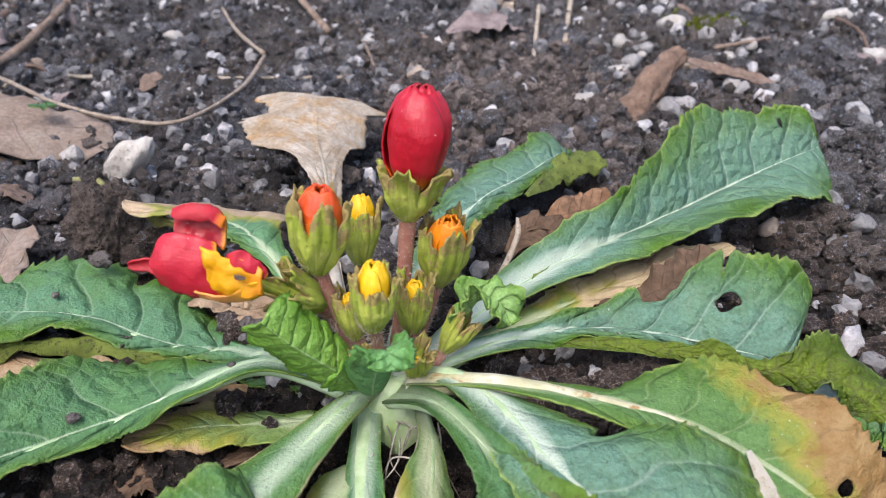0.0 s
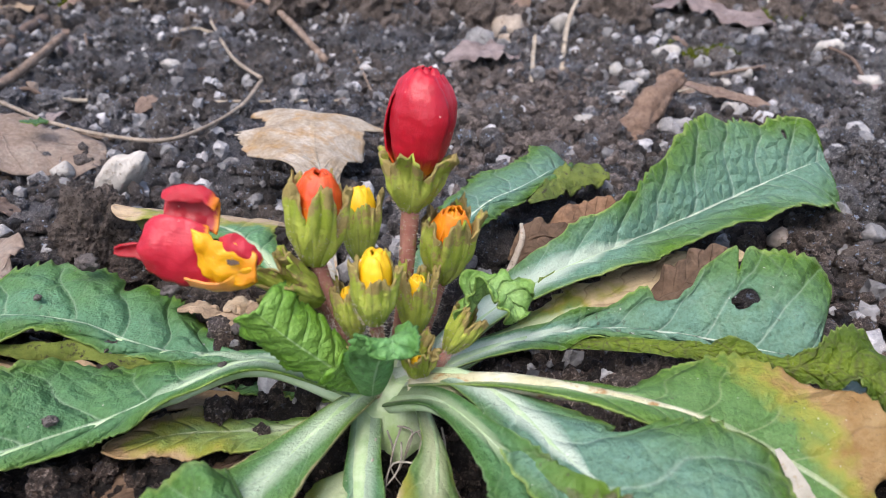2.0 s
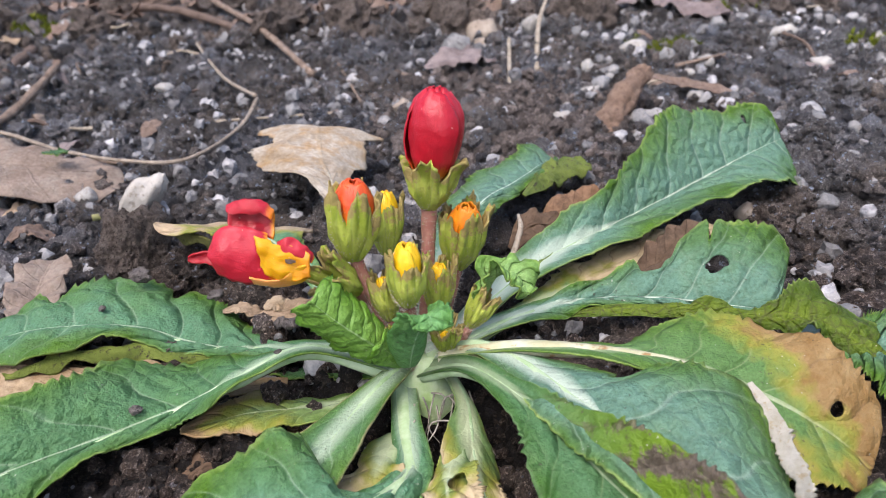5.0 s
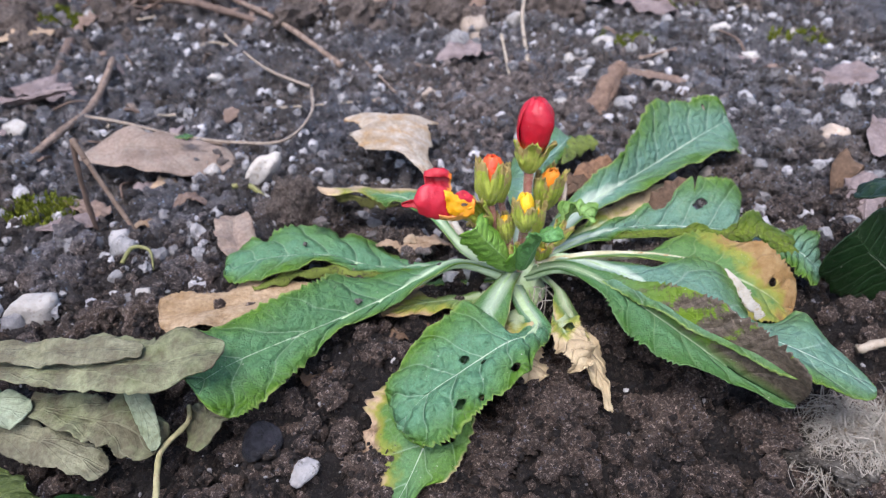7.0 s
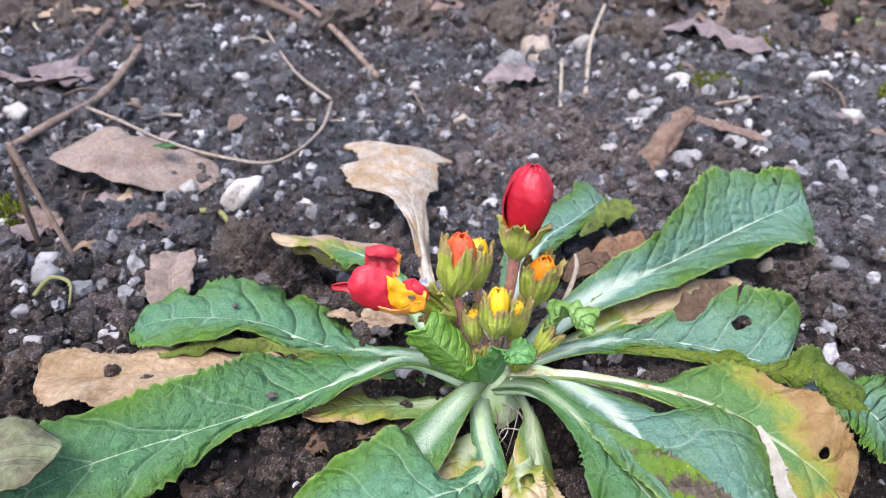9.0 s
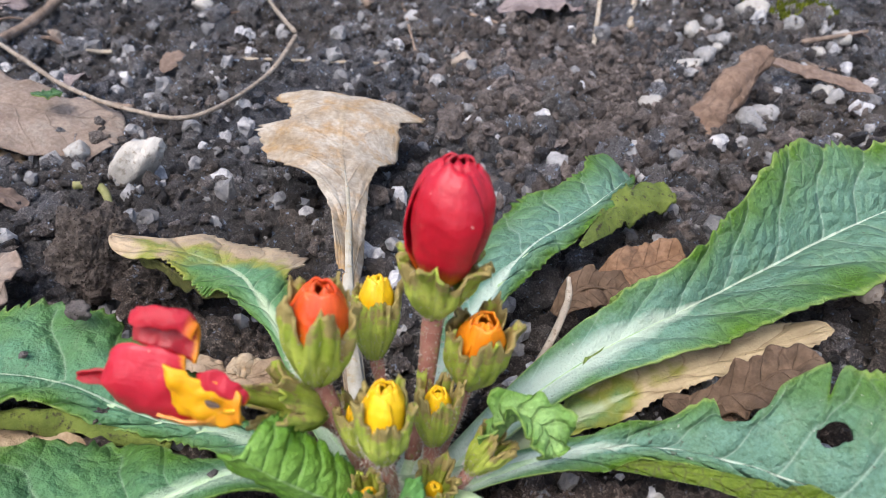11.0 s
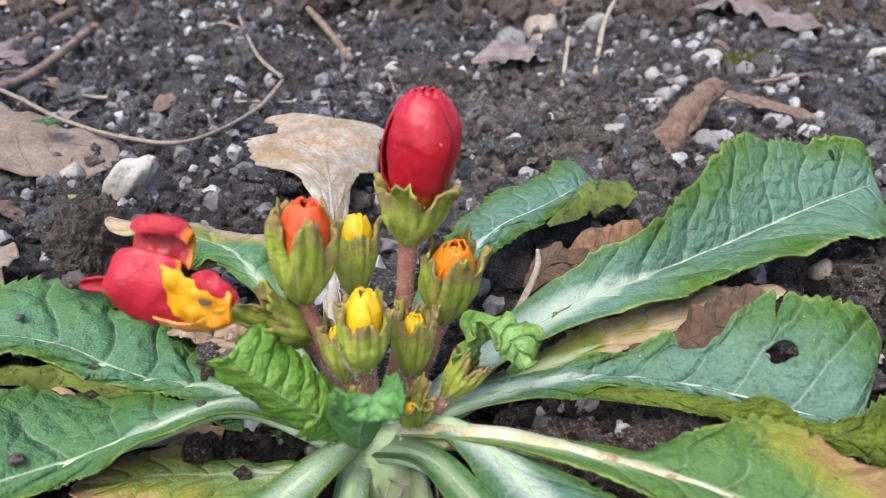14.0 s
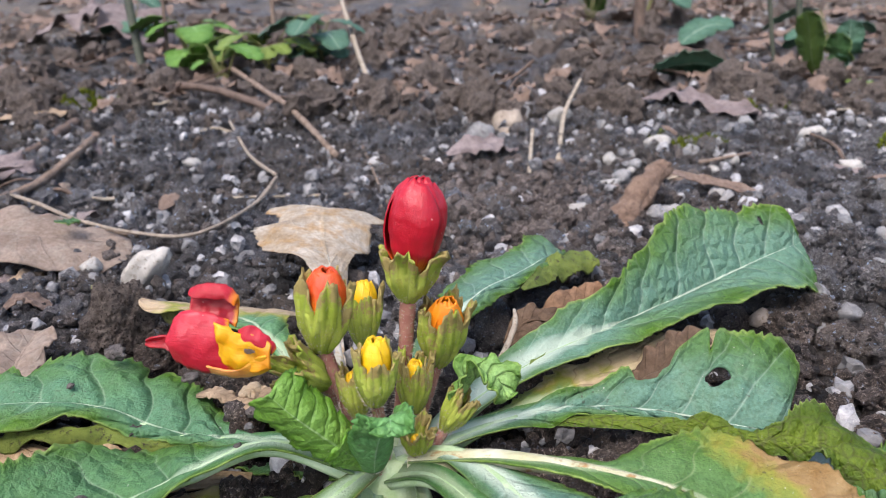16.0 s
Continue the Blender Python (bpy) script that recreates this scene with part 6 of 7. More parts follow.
for k in range(18):
    x, y, a, n = rnd.uniform(-320, -120), rnd.uniform(190, 520), rnd.uniform(0, 6.28), rnd.uniform(5, 14)
    if k > 10:
        x, y = rnd.uniform(90, 300), rnd.uniform(230, 520)
    m, label = ((MAUVE, "small curled grey leaf scrap"), (BROWN, "small dry brown leaf scrap"), (OAK, "small dry pinkish leaf scrap"))[k % 3]
    fallen(m, [(x, y, 1), (x + 0.5 * n * math.cos(a), y + 0.5 * n * math.sin(a), 4), (x + n * math.cos(a), y + n * math.sin(a), 2)], [1, 0.32 * n, 0.7], label, 70 + k, 2, tilt=(rnd.uniform(-10, 40), rnd.uniform(-30, 20)), rib=0)
fallen(WEED_GREEN, [(-147, 236, 13), (-144, 239, 15), (-141, 243, 14)], [0.8, 3.2, 0.6], "tiny green seedling leaf on a dead leaf", 90, 3, name="seedling", rib=0, torn=0.0, group="weeds")
fallen(MAUVE, [(4, 392, 2), (18, 398, 6), (34, 402, 6), (48, 404, 2)], [2, 9, 8, 1], "dull pinkish dead leaf on the soil", 53, 3, tilt=(25, -20))
fallen(BROWN, [(112, 312, 12), (125, 314, 8), (141, 313, 4), (158, 312, 2)], [2.2, 3.4, 3.0, 0.8], "narrow strip of dry leaf beside a rolled one", 54, 2, tilt=(35, -20), rib=0)


def rolled_leaf():
    """A dead leaf rolled into a dented spiral sleeve, leaning on the soil."""
    ob = thing("dead_leaf", (0.078, 0.266, ground_z(0.078, 0.266)), "rolled red-brown dead leaf leaning on the soil", "leaf", "fallen leaves")
    line = catmull([(77, 268, 20), (83, 275, 27), (91, 284, 36), (100, 294, 43), (110, 307, 48)], 40) * MM
    wide = catmull([(7.0,), (6.6,), (6.4,), (5.6,), (4.2,)], 40)[:, 0] * MM
    along = Vector(line[-1] - line[0]).normalized()
    side = along.cross(Vector((0, 0, 1))).normalized()
    up = side.cross(along)
    n, verts, faces, uvs = 44, [], [], []
    for i in range(40):
        for j in range(n):
            a = 2.4 + 7.6 * j / (n - 1)
            d = Vector((math.cos(a), math.sin(a), i * 0.16))
            r = wide[i] * (0.72 + 0.40 * j / (n - 1)) * (1 + 0.30 * noise.noise(d * 1.3) + 0.22 * noise.noise(d * 3.4) + 0.12 * math.sin(i * 0.52 + 1.1))
            verts.append(tuple(Vector(line[i]) + (side * math.cos(a) + up * 0.85 * math.sin(a)) * r + along * 0.003 * noise.noise((a * 1.2, i * 0.05, 3))))
            uvs.append((i / 39, j / (n - 1)))
    faces = [(i * n + j, i * n + j + 1, (i + 1) * n + j + 1, (i + 1) * n + j) for i in range(39) for j in range(n - 1)]
    part("blade", mesh_of("blade", verts, faces, RUST_BROWN, uvs), ob, "", 0.0004)


rolled_leaf()
# wilted and living leaves at the front corners
fallen(WILT, [(-185.0, 80.0, 26.0), (-171.9, 75.0, 26.2), (-143.2, 67.0, 29.2), (-120.4, 59.2, 32.0), (-99.3, 59.8, 34.2)], [5.0, 6.2, 10.0, 9.9, 2.0], "wilted grey-green leaf with a limp dusty fold", 20, name="wilted_leaf", torn=0.04, teeth=0.04, ruffle=0.7, rib=0.0, nu=90, nv=16,
       wr=[4.6, 5.2, 8.4, 8.9, 1.2], al=[6, 9, 16, 16, 11], ar=[-8, -8, -13, -16, -2], flat=False, fold=0.16, group="wilted leaves")
fallen(WILT_DUSTY, [(-180.0, 79.5, 29.5), (-160.0, 73.5, 31.5), (-140.0, 67.5, 33.5), (-122.0, 63.0, 34.5)], [1.5, 3.5, 3.6, 0.8], "soil-dusted fold of a wilted leaf", 36, name="wilted_leaf", torn=0.15, teeth=0.05, ruffle=0.9, rib=0.0, nu=70, nv=10,
       wr=[1.5, 4.2, 4.4, 0.8], al=[30, 30, 30, 20], ar=[-25, -25, -25, -20], flat=False, fold=0.3, group="wilted leaves")
fallen(WILT, [(-160.8, 67.2, 15.7), (-143.3, 60.7, 15.7), (-129.9, 55.5, 14.4), (-120.7, 50.4, 8.2)], [6.1, 7.6, 8.4, 0.9], "wilted olive leaf folded on the soil", 21, name="wilted_leaf", torn=0.15, teeth=0.04, ruffle=0.8, rib=0.5, nu=80, nv=14,
       wr=[1.9, 6.2, 7.4, 0.6], al=[26, 14, 14, 8], ar=[-7, -12, -12, -7], flat=False, fold=0.24, group="wilted leaves")
fallen(WILT_PALE, [(-131.0, 66.0, 24.0), (-127.0, 61.0, 21.0), (-123.5, 55.0, 16.0), (-121.5, 49.5, 10.0)], [1.0, 3.2, 3.0, 0.6], "limp pale green end of a wilted leaf", 37, name="wilted_leaf", torn=0.0, ruffle=0.4, rib=0.0, nu=50, nv=9,
       wr=[1.0, 2.6, 2.6, 0.6], al=[10, 10, 10, 10], ar=[-35, -35, -35, -35], flat=False, fold=0.1, group="wilted leaves")
fallen(WILT_DUSTY, [(-176.0, 66.0, 12.0), (-160.0, 60.0, 12.0), (-146.0, 54.0, 9.0), (-136.0, 49.0, 5.0)], [3.0, 6.0, 5.5, 0.8], "wilted dull green leaf caked with soil", 22, name="wilted_leaf", torn=0.3, teeth=0.05, ruffle=1.2, rib=0.0, nu=70, nv=12,
       al=[15, 15, 10, 10], ar=[-20, -25, -25, -20], flat=False, fold=0.3, group="wilted leaves")
fallen(WILT_PALE, [(-182.0, 72.0, 17.0), (-170.0, 67.5, 18.0), (-158.0, 63.0, 17.0)], [3.0, 6.0, 1.0], "bluish-green end of a wilted leaf", 38, name="wilted_leaf", torn=0.1, ruffle=0.5, rib=0.0,
       al=[12, 12, 12], ar=[-12, -12, -12], flat=False, fold=0.12, group="wilted leaves")
fallen(WILT, [(-112.5, 53.0, 5.0), (-109.2, 58.1, 9.5), (-106.0, 63.7, 12.0), (-103.5, 70.0, 12.0)], [2.5, 7.0, 8.0, 2.8], "shrivelled khaki leaf on a dry stem", 23, name="wilted_leaf", torn=0.15, teeth=0.05, ruffle=1.0, rib=0.4, nu=60, nv=12,
       wr=[2.5, 7.0, 7.5, 2.6], al=[-12, -12, -14, -14], ar=[6, 8, 12, 12], flat=False, fold=0.25, group="wilted leaves")
fallen(WILT, [(-101.7, 30.2, -2.0), (-93.7, 27.3, -2.0), (-86.6, 22.6, -4.5), (-79.0, 15.0, -9.0)], [1.0, 4.0, 5.0, 1.2], "limp khaki leaf hanging on a dry stem", 24, name="wilted_leaf", torn=0.08, teeth=0.03, ruffle=0.6, rib=0.4, nu=60, nv=12,
       wr=[1.0, 5.5, 7.0, 1.5], al=[-20, -20, -20, -20], ar=[-35, -40, -40, -35], flat=False, fold=0.14, group="wilted leaves")
fallen(WEED_DULL, [(-185.0, 52.0, 7.0), (-170.0, 42.0, 10.0), (-158.0, 33.0, 10.0), (-149.3, 26.0, 7.0)], [6, 12, 11, 2.5], "dull yellow-green leaf on the soil", 26, name="weed_leaf", torn=0.05, group="weeds", quilt=0.3, ruffle=0.8, wr=[5, 9, 8, 2.0], al=[-8] * 4, ar=[10] * 4, flat=False, nu=70, nv=12)
fallen(IVY_GREEN, [(-160, 12, 5), (-150, 20, 11), (-141, 29, 12), (-133, 40, 8)], [4, 15, 15, 1.5], "dark glossy green ivy leaf", 27, 2, name="ivy_leaf", torn=0.0, tilt=(5, -10), ruffle=0.6, quilt=0.2, group="ivy")
fallen(IVY, [(134, 84, 0), (122, 82, 13), (113, 81, 22), (104, 80, 29)], [6, 15, 17, 2], "dark glossy green ivy leaf with pale veins", 28, 2, name="ivy_leaf", torn=0.0, tilt=(98, -82), ruffle=0.6, quilt=0.2, group="ivy")
fallen(IVY, [(136, 92, 34), (126, 90, 39), (118, 87, 41), (108, 84, 40)], [3, 6, 7, 1.5], "dark glossy green ivy leaf", 29, 2, name="ivy_leaf", torn=0.0, tilt=(15, -15), ruffle=0.6, quilt=0.2, group="ivy")
fallen(TEAL, [(140, 30, 3), (126, 32, 7), (112, 36, 8), (100, 42, 5)], [5, 16, 16, 1.5], "blue-green weed leaf on the soil", 30, 2, name="weed_leaf", torn=0.0, ruffle=0.8, quilt=0.3, group="weeds")
fallen(TEAL, [(140, 58, 3), (130, 62, 6), (120, 66, 5)], [4, 9, 1.5], "blue-green weed leaf on the soil", 31, 2, name="weed_leaf", torn=0.0, ruffle=0.8, quilt=0.3, group="weeds")


def vine():
    ob = thing("dry_vine", tuple(Vector(on_ground([(-117, 20)], 1)[0])), "dry straw-yellow vine stem with a side shoot", "vine")
    v, f = tube([tuple(Vector(p) * MM) for p in [(-114.4, 65.0, 12), (-113.8, 58.7, 11), (-119.5, 51.0, 9), (-120.0, 44.6, 7), (-118.0, 31.7, 4), (-117.8, 27.5, 2), (-116.3, 15.5, -2), (-114.5, 0.0, -8)]], [0.0007, 0.0009, 0.0008], 8, 44, 0.25)
    part("stem", mesh_of("stem", v, f, VINE), ob)
    v, f = tube([tuple(Vector(p) * MM) for p in [(-117.8, 27.3, 2), (-109.0, 26.9, 1.2), (-101.7, 30.2, -2.0), (-93.7, 27.3, -2.4)]], [0.0007, 0.0006, 0.0004], 8, 24, 0.25)
    part("side_shoot", mesh_of("side_shoot", v, f, VINE), ob)


vine()


def root_ball():
    """A felt of roots: a lumpy core wrapped in many strands."""
    local = random.Random(3)
    c = Vector((84, 33, 0))
    ob = thing("root_tangle", (c.x * MM, c.y * MM, ground_z(c.x * MM, c.y * MM)), "tangled ball of dry pale root fibres on the soil", "roots")
    core = lump_mesh("core", (19 * MM, 15 * MM, 5 * MM), ROOT_FELT, 5, 0.5, 2.2, 8, 0.0)
    for v in core.vertices:
        n = v.co.normalized()
        v.co += Vector(c * MM) + Vector((0, 0, ground_z(c.x * MM, c.y * MM) + 0.002)) + n * (0.0022 * noise.noise(n * 7) + 0.0012 * noise.noise(n * 19))
    part("core", core, ob, "felted grey-brown roots")
    pieces = []
    for k in range(520):
        o = Vector((local.gauss(0, 8.5), local.gauss(0, 7), local.gauss(0, 2.0)))
        a, b = Vector((local.gauss(0, 1), local.gauss(0, 1), local.gauss(0, 0.4))), Vector((local.gauss(0, 1), local.gauss(0, 1), local.gauss(0, 0.4)))
        a, b = a.normalized() * local.uniform(3, 11), b.normalized() * local.uniform(2, 9)
        p = []
        for s in range(7):
            q = local.uniform(0.5, 0.75) * s
            w = c + o + a * math.sin(q) + b * math.cos(q * 1.2) + Vector((noise.noise((k, s * 0.7, 1)), noise.noise((k, s * 0.7, 5)), noise.noise((k, s * 0.7, 9)))) * 3
            d = math.hypot((w.x - c.x) / 19, (w.y - c.y) / 15)
            top = 7.5 * math.sqrt(max(0.0, 1 - d * d))
            p.append((w.x * MM, w.y * MM, ground_z(c.x * MM, w.y * MM) + max(0.8, top + 1.5 + w.z * 0.5) * MM))
        r = local.choice((0.00005, 0.00006, 0.00007, 0.00009, 0.00018))
        pieces.append(tube(p, [r, r, r * 0.6], 5, 18))
    tagged(part("fibre", mesh_of("fibre", *joined(pieces), ROOT), ob, "thin straw-coloured root fibres"), kind="stuff")


root_ball()


def clod_mesh(seed, detail):
    me = lump_mesh("soil_clod", (1, 1, 1), CLOD, detail, 0.3, 1.6, seed, 0.0)
    me.polygons.foreach_set("use_smooth", [False] * len(me.polygons))
    for vert in me.vertices:
        d = vert.co.normalized()
        vert.co = vert.co * (1 + 0.72 * granular(d, seed))
    return me


CLODS = [clod_mesh(k, 5) for k in range(8)] + [clod_mesh(k, 4) for k in range(8)]


def clod(x, y, size, lift, k, label="dark crumbly clod of soil"):
    ob = new("soil_clod", CLODS[k % 8 + (0 if size[0] > 8 else 8)])
    ob.scale = tuple(s * MM for s in size)
    ob.rotation_euler = (0.3 * math.sin(k), 0.3 * math.cos(2.1 * k), 2.4 * k)
    ob.location = (x * MM, y * MM, ground_z(x * MM, y * MM) + lift * MM)
    tagged(ob, label, "soil", "clods of soil")


clod(-71, 163, (9, 9, 9), 6, 8)
clod(-58, 147, (8, 8, 8), 3, 2)
clod(-49, 143, (7, 7, 7), 3, 9)
clod(-41, 141, (7, 7, 8), 2, 3)
clod(-62, 140, (7, 7, 7), 2, 10)
clod(34, 110, (12, 9, 6), 4, 4)
clod(50, 112, (12, 8, 6), 4, 12)
clod(64, 107, (12, 9, 6), 4, 5)
for k, (x, y, s) in enumerate([(112, 176, 6), (124, 184, 7), (135, 162, 6), (143, 150, 7), (127, 168, 5), (118, 192, 6), (150, 172, 6), (105, 160, 5)]):
    clod(x, y, (s, s, 0.8 * s), 0.25 * s, 30 + k)
for k in range(170):
    px, py = rnd.uniform(-135, 115), rnd.uniform(-35, 84)
    s = 3.2 + 7.5 * rnd.random() ** 2.0
    if px < -62 and py < 78:
        s *= 0.6
    if py > 38:
        s = min(s, 4.0)
    clod(px, py, (s, s, s * rnd.uniform(0.65, 0.95)), 0.2 * s, 20 + k, "lump of brown soil")

for k, (x, y, s) in enumerate([(140, 215, 9), (152, 204, 8), (160, 236, 9), (151, 188, 8), (136, 150, 8), (148, 137, 9), (161, 160, 8), (128, 222, 7), (172, 205, 8), (120, 140, 7)]):
    clod(x, y, (s, 0.9 * s, 0.95 * s), 0.3 * s, 110 + k, "grey-brown crumbly clod of soil")
for k, (x, y, s, up) in enumerate([(-8, 70, 7, 5), (-3, 63, 8, 4), (-12, 61, 8, 3), (2, 56, 7, 2), (-7, 54, 8, 2), (-16, 52, 8, 1), (-2, 47, 7, 1), (6, 66, 6, 3)]):
    clod(x, y, (s, s, 0.9 * s), up, 130 + k, "pale brown caked lump of soil under leaves")
for k in range(34):
    px, py, s = rnd.uniform(-70, 95), rnd.uniform(-38, 50), rnd.uniform(6, 12)
    clod(px, py, (s, s * rnd.uniform(0.8, 1.0), s * rnd.uniform(0.6, 0.85)), 0.05 * s, 60 + k, "large lump of crumbly brown soil")


def crumbs_on_clods():
    """Fine granules sticking to the clods, joined."""
    r = random.Random(9)
    unit = lump_mesh("tmp", (1, 1, 1), CRUMB, 1, 0.4, 1.7, 3, 0.3)
    uv = np.array([p.co[:] for p in unit.vertices])
    uf = np.array([p.vertices[:] for p in unit.polygons])
    bpy.data.meshes.remove(unit)
    vs, fs, off = [], [], 0
    for ob in [o for o in scene.objects if o.name.startswith("soil_clod")]:
        size = sum(ob.scale) / 3
        for _ in range(int(26 + 150 * (size / 0.008) ** 2)):
            d = Vector((r.gauss(0, 1), r.gauss(0, 1), abs(r.gauss(0, 1)) - 0.35)).normalized()
            p = Vector(ob.location) + Vector((d.x * ob.scale[0], d.y * ob.scale[1], d.z * ob.scale[2])) * r.uniform(0.90, 1.10)
            s = 0.00035 + 0.0013 * r.random() ** 2
            q = np.array(Euler((r.random() * 6, r.random() * 6, 0)).to_matrix())
            vs.append((uv * s) @ q + np.array(p))
            fs.append(uf + off)
            off += len(uv)
    me = mesh_of("soil_granules", np.concatenate(vs).tolist(), np.concatenate(fs).tolist(), CRUMB, smooth=False)
    tagged(new("soil_granules", me), "fine soil granules clinging to clods", "soil", kind="stuff")


crumbs_on_clods()
block = lump_mesh("soil_block", (0.0100, 0.0090, 0.0135), BROWN_CLOD, 6, 0.30, 1.5, 4, 0.3)
block.polygons.foreach_set("use_smooth", [False] * len(block.polygons))
for vert in block.vertices:
    vert.co *= 1 + 0.22 * granular(vert.co.normalized(), 2) + 0.05 * noise.noise(vert.co * 1900)
block = new("soil_block", block)
block.location, block.rotation_euler = (-0.0860, 0.163, ground_z(-0.0860, 0.163) + 0.0130), (0.1, 0.06, 0.5)
tagged(block, "upright brown block of crumbly soil", "soil", "clods of soil")

chip = lump_mesh("wood_chip", (0.0088, 0.0034, 0.0017), WOOD, 4, 0.6, 1.8, 5, 0.95)
chip = new("wood_chip", chip)
chip.location, chip.rotation_euler = (-0.028, 0.018, ground_z(-0.028, 0.018) + 0.005), (0.2, 0.1, -0.35)
tagged(chip, "split orange-brown chip of wood on the soil", "wood chip")


def moss_patch(x, y, r, seed, n=260):
    local = random.Random(seed)
    verts, faces = [], []
    for _ in range(n):
        a, d = local.uniform(0, 6.3), r * local.random() ** 0.6
        p = Vector(((x + d * math.cos(a)) * MM, (y + d * math.sin(a) * 0.7) * MM, 0))
        p.z = ground_z(p.x, p.y)
        for _ in range(4):
            b = local.uniform(0, 6.3)
            w = Vector((math.cos(b), math.sin(b), 0)) * 0.0011
            t = p + Vector((local.uniform(-2, 2), local.uniform(-2, 2), local.uniform(2, 5))) * MM
            o = len(verts)
            verts += [tuple(p + w), tuple(p - w), tuple(t)]
            faces.append((o, o + 1, o + 2))
    tagged(new("moss", mesh_of("moss", verts, faces, MOSS, smooth=False)), "small patch of olive-green moss", "moss", kind="stuff")


moss_patch(-200, 196, 16, 1)
moss_patch(157, 418, 24, 2, 460)
moss_patch(228, 506, 30, 3, 560)
moss_patch(-300, 560, 26, 4)
moss_patch(290, 400, 26, 5)


def sprout(points, r, material, label):
    v, f = tube(on_ground(points), [r * MM, r * MM, r * 0.4 * MM], 7, 20, 0.1)
    tagged(new("sprout", mesh_of("sprout", v, f, material)), label, "sprout")


SPROUT = plain_shade("sprout_green", (0.12, 0.125, 0.035), (0.23, 0.22, 0.09), 150, 0.5, 0.3, 0.0003)
sprout([(-118, 204, 2), (-111, 206, 4), (-104, 198, 4), (-99, 185, 1)], 1.3, SPROUT, "curved olive-green sprout in the soil")
sprout([(-151, 140, 1), (-148, 146, 6), (-142, 146, 6), (-140, 139, 0)], 0.8, SPROUT, "curled pale green sprout in the soil")


def weed(x, y, height, leaves, size, material, label, seed, lean=0.3):
    """A low weed: some stems, each with a few leaves."""
    local = random.Random(seed)
    z = ground_z(x * MM, y * MM)
    ob = thing("weed", (x * MM, y * MM, z), label, "weed", "weeds on the bank")
    for k in range(leaves):
        a = local.uniform(0, 6.3)
        h = height * local.uniform(0.4, 1.0)
        reach = h * lean * local.uniform(0.5, 1.6)
        p0 = Vector((x + local.uniform(-4, 4), y + local.uniform(-4, 4), z / MM - 1))
        p1 = p0 + Vector((math.cos(a) * reach, math.sin(a) * reach, h))
        v, f = tube([tuple(p0 * MM), tuple((p0.lerp(p1, 0.5) + Vector((0, 0, h * 0.12))) * MM), tuple(p1 * MM)], [0.0009, 0.0008, 0.0006], 6, 10)
        part("stem", mesh_of("stem", v, f, SPROUT), ob)
        s = size * local.uniform(0.6, 1.1)
        d = Vector((math.cos(a), math.sin(a), 0.1))
        pts = [tuple(p1 + d * s * t + Vector((0, 0, -s * 0.35 * t * t))) for t in (0, 0.45, 0.9, 1.3)]
        q = blade(pts, [0.8, s * 0.5, s * 0.42, 0.5], [0.8, s * 0.5, s * 0.42, 0.5], [10] * 4, [-5] * 4, nu=26, nv=6, quilt=0.4, ruffle=0.6, teeth=0.1, seed=seed + k, veins=5.0)
        part("leaf", mesh_of("leaf", q[0], q[1], material, q[2], phase=q[3]), ob, "", 0.0004)


weed(-285, 752, 56, 15, 36, WEED_BRIGHT, "low bright green weed on the bank", 1)
weed(-222, 660, 36, 10, 24, WEED_BRIGHT, "low yellow-green weed on the bank", 2, 0.6)
weed(-190, 720, 56, 14, 32, WEEDY, "low yellow-green weed on the bank", 10, 0.6)
weed(-140, 745, 56, 10, 36, TEAL, "low blue-green weed on the bank", 3)
weed(-430, 930, 70, 6, 36, TEAL, "low blue-green weed on the bank", 4)
weed(390, 700, 60, 5, 36, TEAL, "blue-green weed on the bank", 7, 0.5)
weed(270, 1000, 60, 8, 40, TEAL, "blue-green weed far up the bank", 8, 0.4)
weed(205, 1050, 60, 7, 36, WEED_BRIGHT, "bright green weed far up the bank", 11, 0.4)
weed(334, 566, 12, 4, 16, WEEDY, "small yellow-green weed on the bank", 9, 0.8)
fallen(TEAL, [(248, 598, 8), (233, 606, 12), (210, 614, 14), (183, 608, 8)], [4, 17, 19, 3], "flat blue-green weed leaf on the bank", 92, 2, name="weed_leaf", rib=0.8, torn=0.0, ruffle=1.2, quilt=0.5, tilt=(35, -25), group="weeds on the bank")
fallen(TEAL, [(262, 790, 4), (282, 806, 18), (304, 812, 26), (326, 806, 24)], [4, 18, 17, 3], "blue-green weed leaf on the bank", 93, 2, name="weed_leaf", rib=0.8, torn=0.0, ruffle=1.2, quilt=0.5, tilt=(30, -20), group="weeds on the bank")


def upright_weed():
    """A dark-green weed with broad leaves standing on end."""
    ob = thing("weed", (0.330, 0.600, ground_z(0.330, 0.600)), "dark green weed with broad upright leaves on the bank", "weed", "weeds on the bank")
    z = ground_z(0.330, 0.600) / MM
    for k, (x0, x1, x2, top, w, m) in enumerate([(326, 316, 306, 58, 15, WEED_DEEP), (330, 340, 334, 40, 12, WEED_GREEN), (332, 346, 344, 50, 11, TEAL)]):
        pts = [(x0, 600, z), (x1, 598, z + 0.35 * top), ((x1 + x2) / 2, 597, z + 0.7 * top), (x2, 596, z + top)]
        q = blade(pts, [1, 0.8 * w, w, 1], [1, 0.8 * w, w, 1], [8] * 4, [-8] * 4, nu=34, nv=8, quilt=0.4, ruffle=0.8, teeth=0.06, seed=95 + k, veins=6.0)
        part("leaf", mesh_of("leaf", q[0], q[1], m, q[2], phase=q[3]), ob, "", 0.0004)


upright_weed()


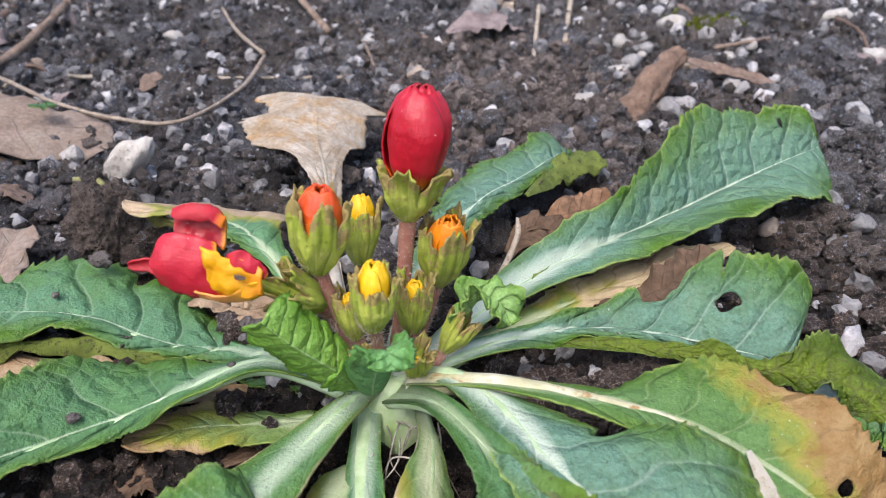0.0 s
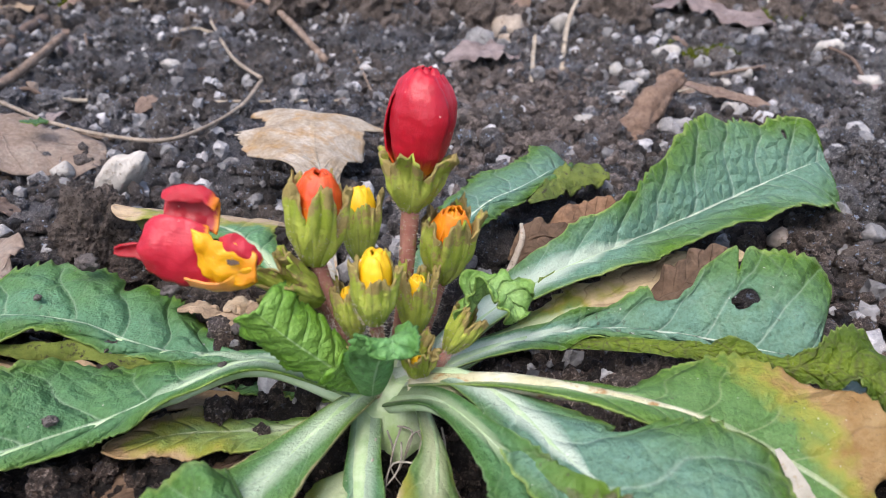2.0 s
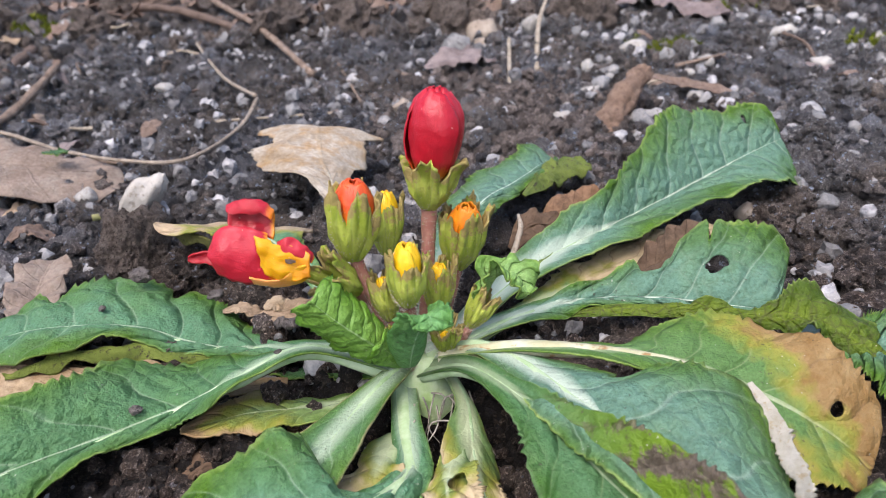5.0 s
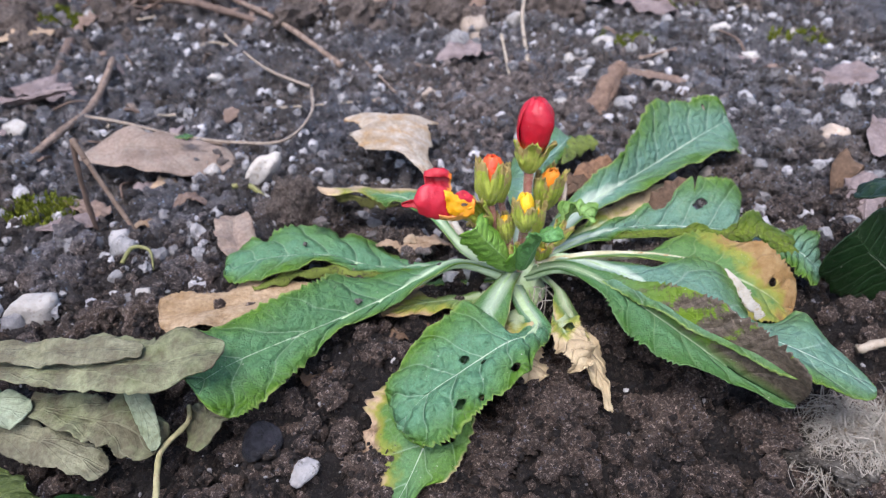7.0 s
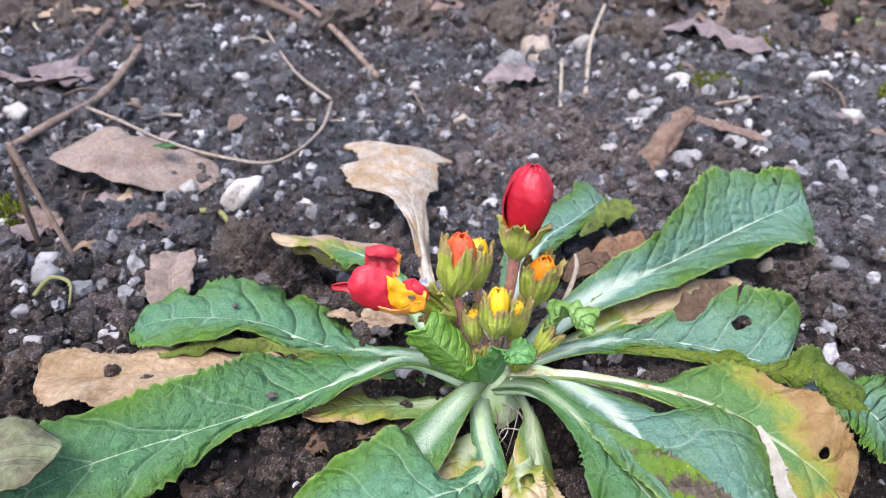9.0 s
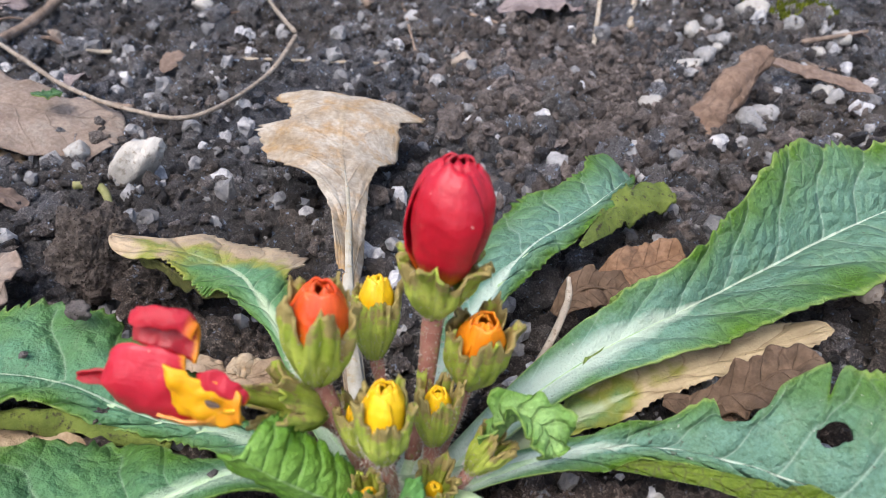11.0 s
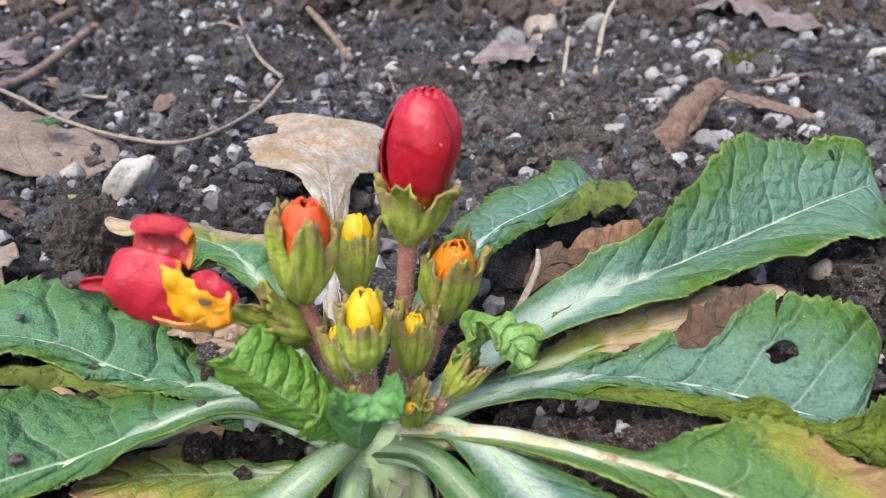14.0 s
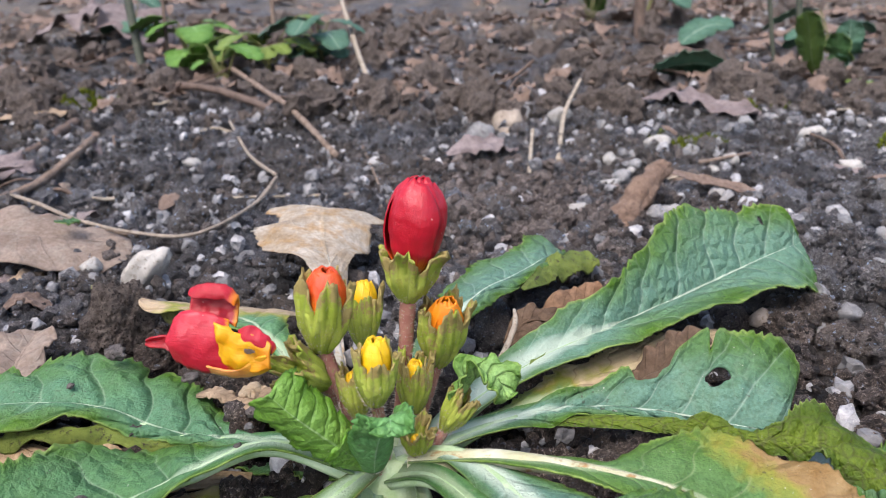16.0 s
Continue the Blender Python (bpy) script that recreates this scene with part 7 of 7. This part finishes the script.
STEM_DULL = plain_shade("dull_green_stem", (0.045, 0.052, 0.034), (0.095, 0.100, 0.070), 120, 0.6, 0.3, 0.0004)


def stem_clump(points, r, material, label):
    v, f = tube([(x * MM, y * MM, ground_z(x * MM, y * MM) + z * MM) for x, y, z in points], [r * MM, r * 0.9 * MM, r * 0.8 * MM], 9, 16, 0.2)
    tagged(new("plant_stem", mesh_of("plant_stem", v, f, material)), label, "stem", "stems on the bank")


stem_clump([(-335, 737, -4), (-345, 750, 60), (-362, 775, 190)], 5.0, STEM_DULL, "grey-green plant stem rising out of view")
stem_clump([(-304, 733, -4), (-306, 745, 70), (-306, 770, 190)], 2.2, TWIG_DARK, "thin brown plant stem rising out of view")
stem_clump([(-230, 900, -4), (-234, 915, 70), (-240, 930, 190)], 3.2, TWIG, "brown plant stem rising out of view")
stem_clump([(238, 880, -4), (237, 890, 70), (236, 910, 220)], 8.0, TWIG_DARK, "brown woody stem rising out of view")
stem_clump([(352, 690, -4), (344, 700, 70), (330, 720, 190)], 3.2, STEM_DULL, "dark green plant stem rising out of view")
stem_clump([(330, 700, -4), (318, 705, 70), (306, 720, 190)], 2.2, STEM_DULL, "dark green plant stem rising out of view")


def litter():
    """Dry leaf scraps and straw up the bank, joined."""
    r = random.Random(21)
    pieces, leaves_v, leaves_f, leaves_uv = [], [], [], []
    for k in range(1500):
        y = 0.55 + 3.6 * r.random() ** 1.2
        x = r.uniform(-0.72, 0.72) * y
        if k % 3 == 0:
            a, ln = r.uniform(0, 6.3), r.uniform(0.02, 0.09) * (0.6 + 0.6 * y)
            p = [(x, y, ground_z(x, y) + 0.004), (x + ln * math.cos(a), y + ln * math.sin(a), ground_z(x + ln * math.cos(a), y + ln * math.sin(a)) + r.uniform(0.003, 0.02))]
            mid = tuple((a1 + b1) / 2 + r.uniform(-0.004, 0.004) for a1, b1 in zip(*p))
            pieces.append(tube([p[0], mid, p[1]], [r.uniform(0.0006, 0.0017)] * 3, 6, 8, 0.2))
        else:
            a, ln = r.uniform(0, 6.3), r.uniform(14, 42) * (0.6 + 0.6 * y)
            pts = []
            for t in (0, 0.33, 0.66, 1):
                px, py = x / MM + ln * t * math.cos(a), y / MM + ln * t * math.sin(a)
                pts.append((px, py, ground_z(px * MM, py * MM) / MM + 3 + 7 * math.sin(t * 3.1) * r.random()))
            w = [1, ln * r.uniform(0.2, 0.4), ln * 0.3, 0.8]
            q = blade(pts, w, w, [r.uniform(-30, 40)] * 4, [r.uniform(-40, 30)] * 4, nu=14, nv=4, ruffle=2.5, torn=0.12, seed=k)
            o = len(leaves_v)
            leaves_v += q[0]
            leaves_uv += q[2]
            leaves_f += [tuple(i + o for i in t) for t in q[1]]
    tagged(new("straw_litter", mesh_of("straw_litter", *joined(pieces), TWIG_DARK)), "dry twigs and straw scattered up the bank", "litter", kind="stuff")
    tagged(new("leaf_litter", mesh_of("leaf_litter", leaves_v, leaves_f, BROWN, leaves_uv)), "brown dead leaves scattered up the bank", "litter", kind="stuff")


litter()
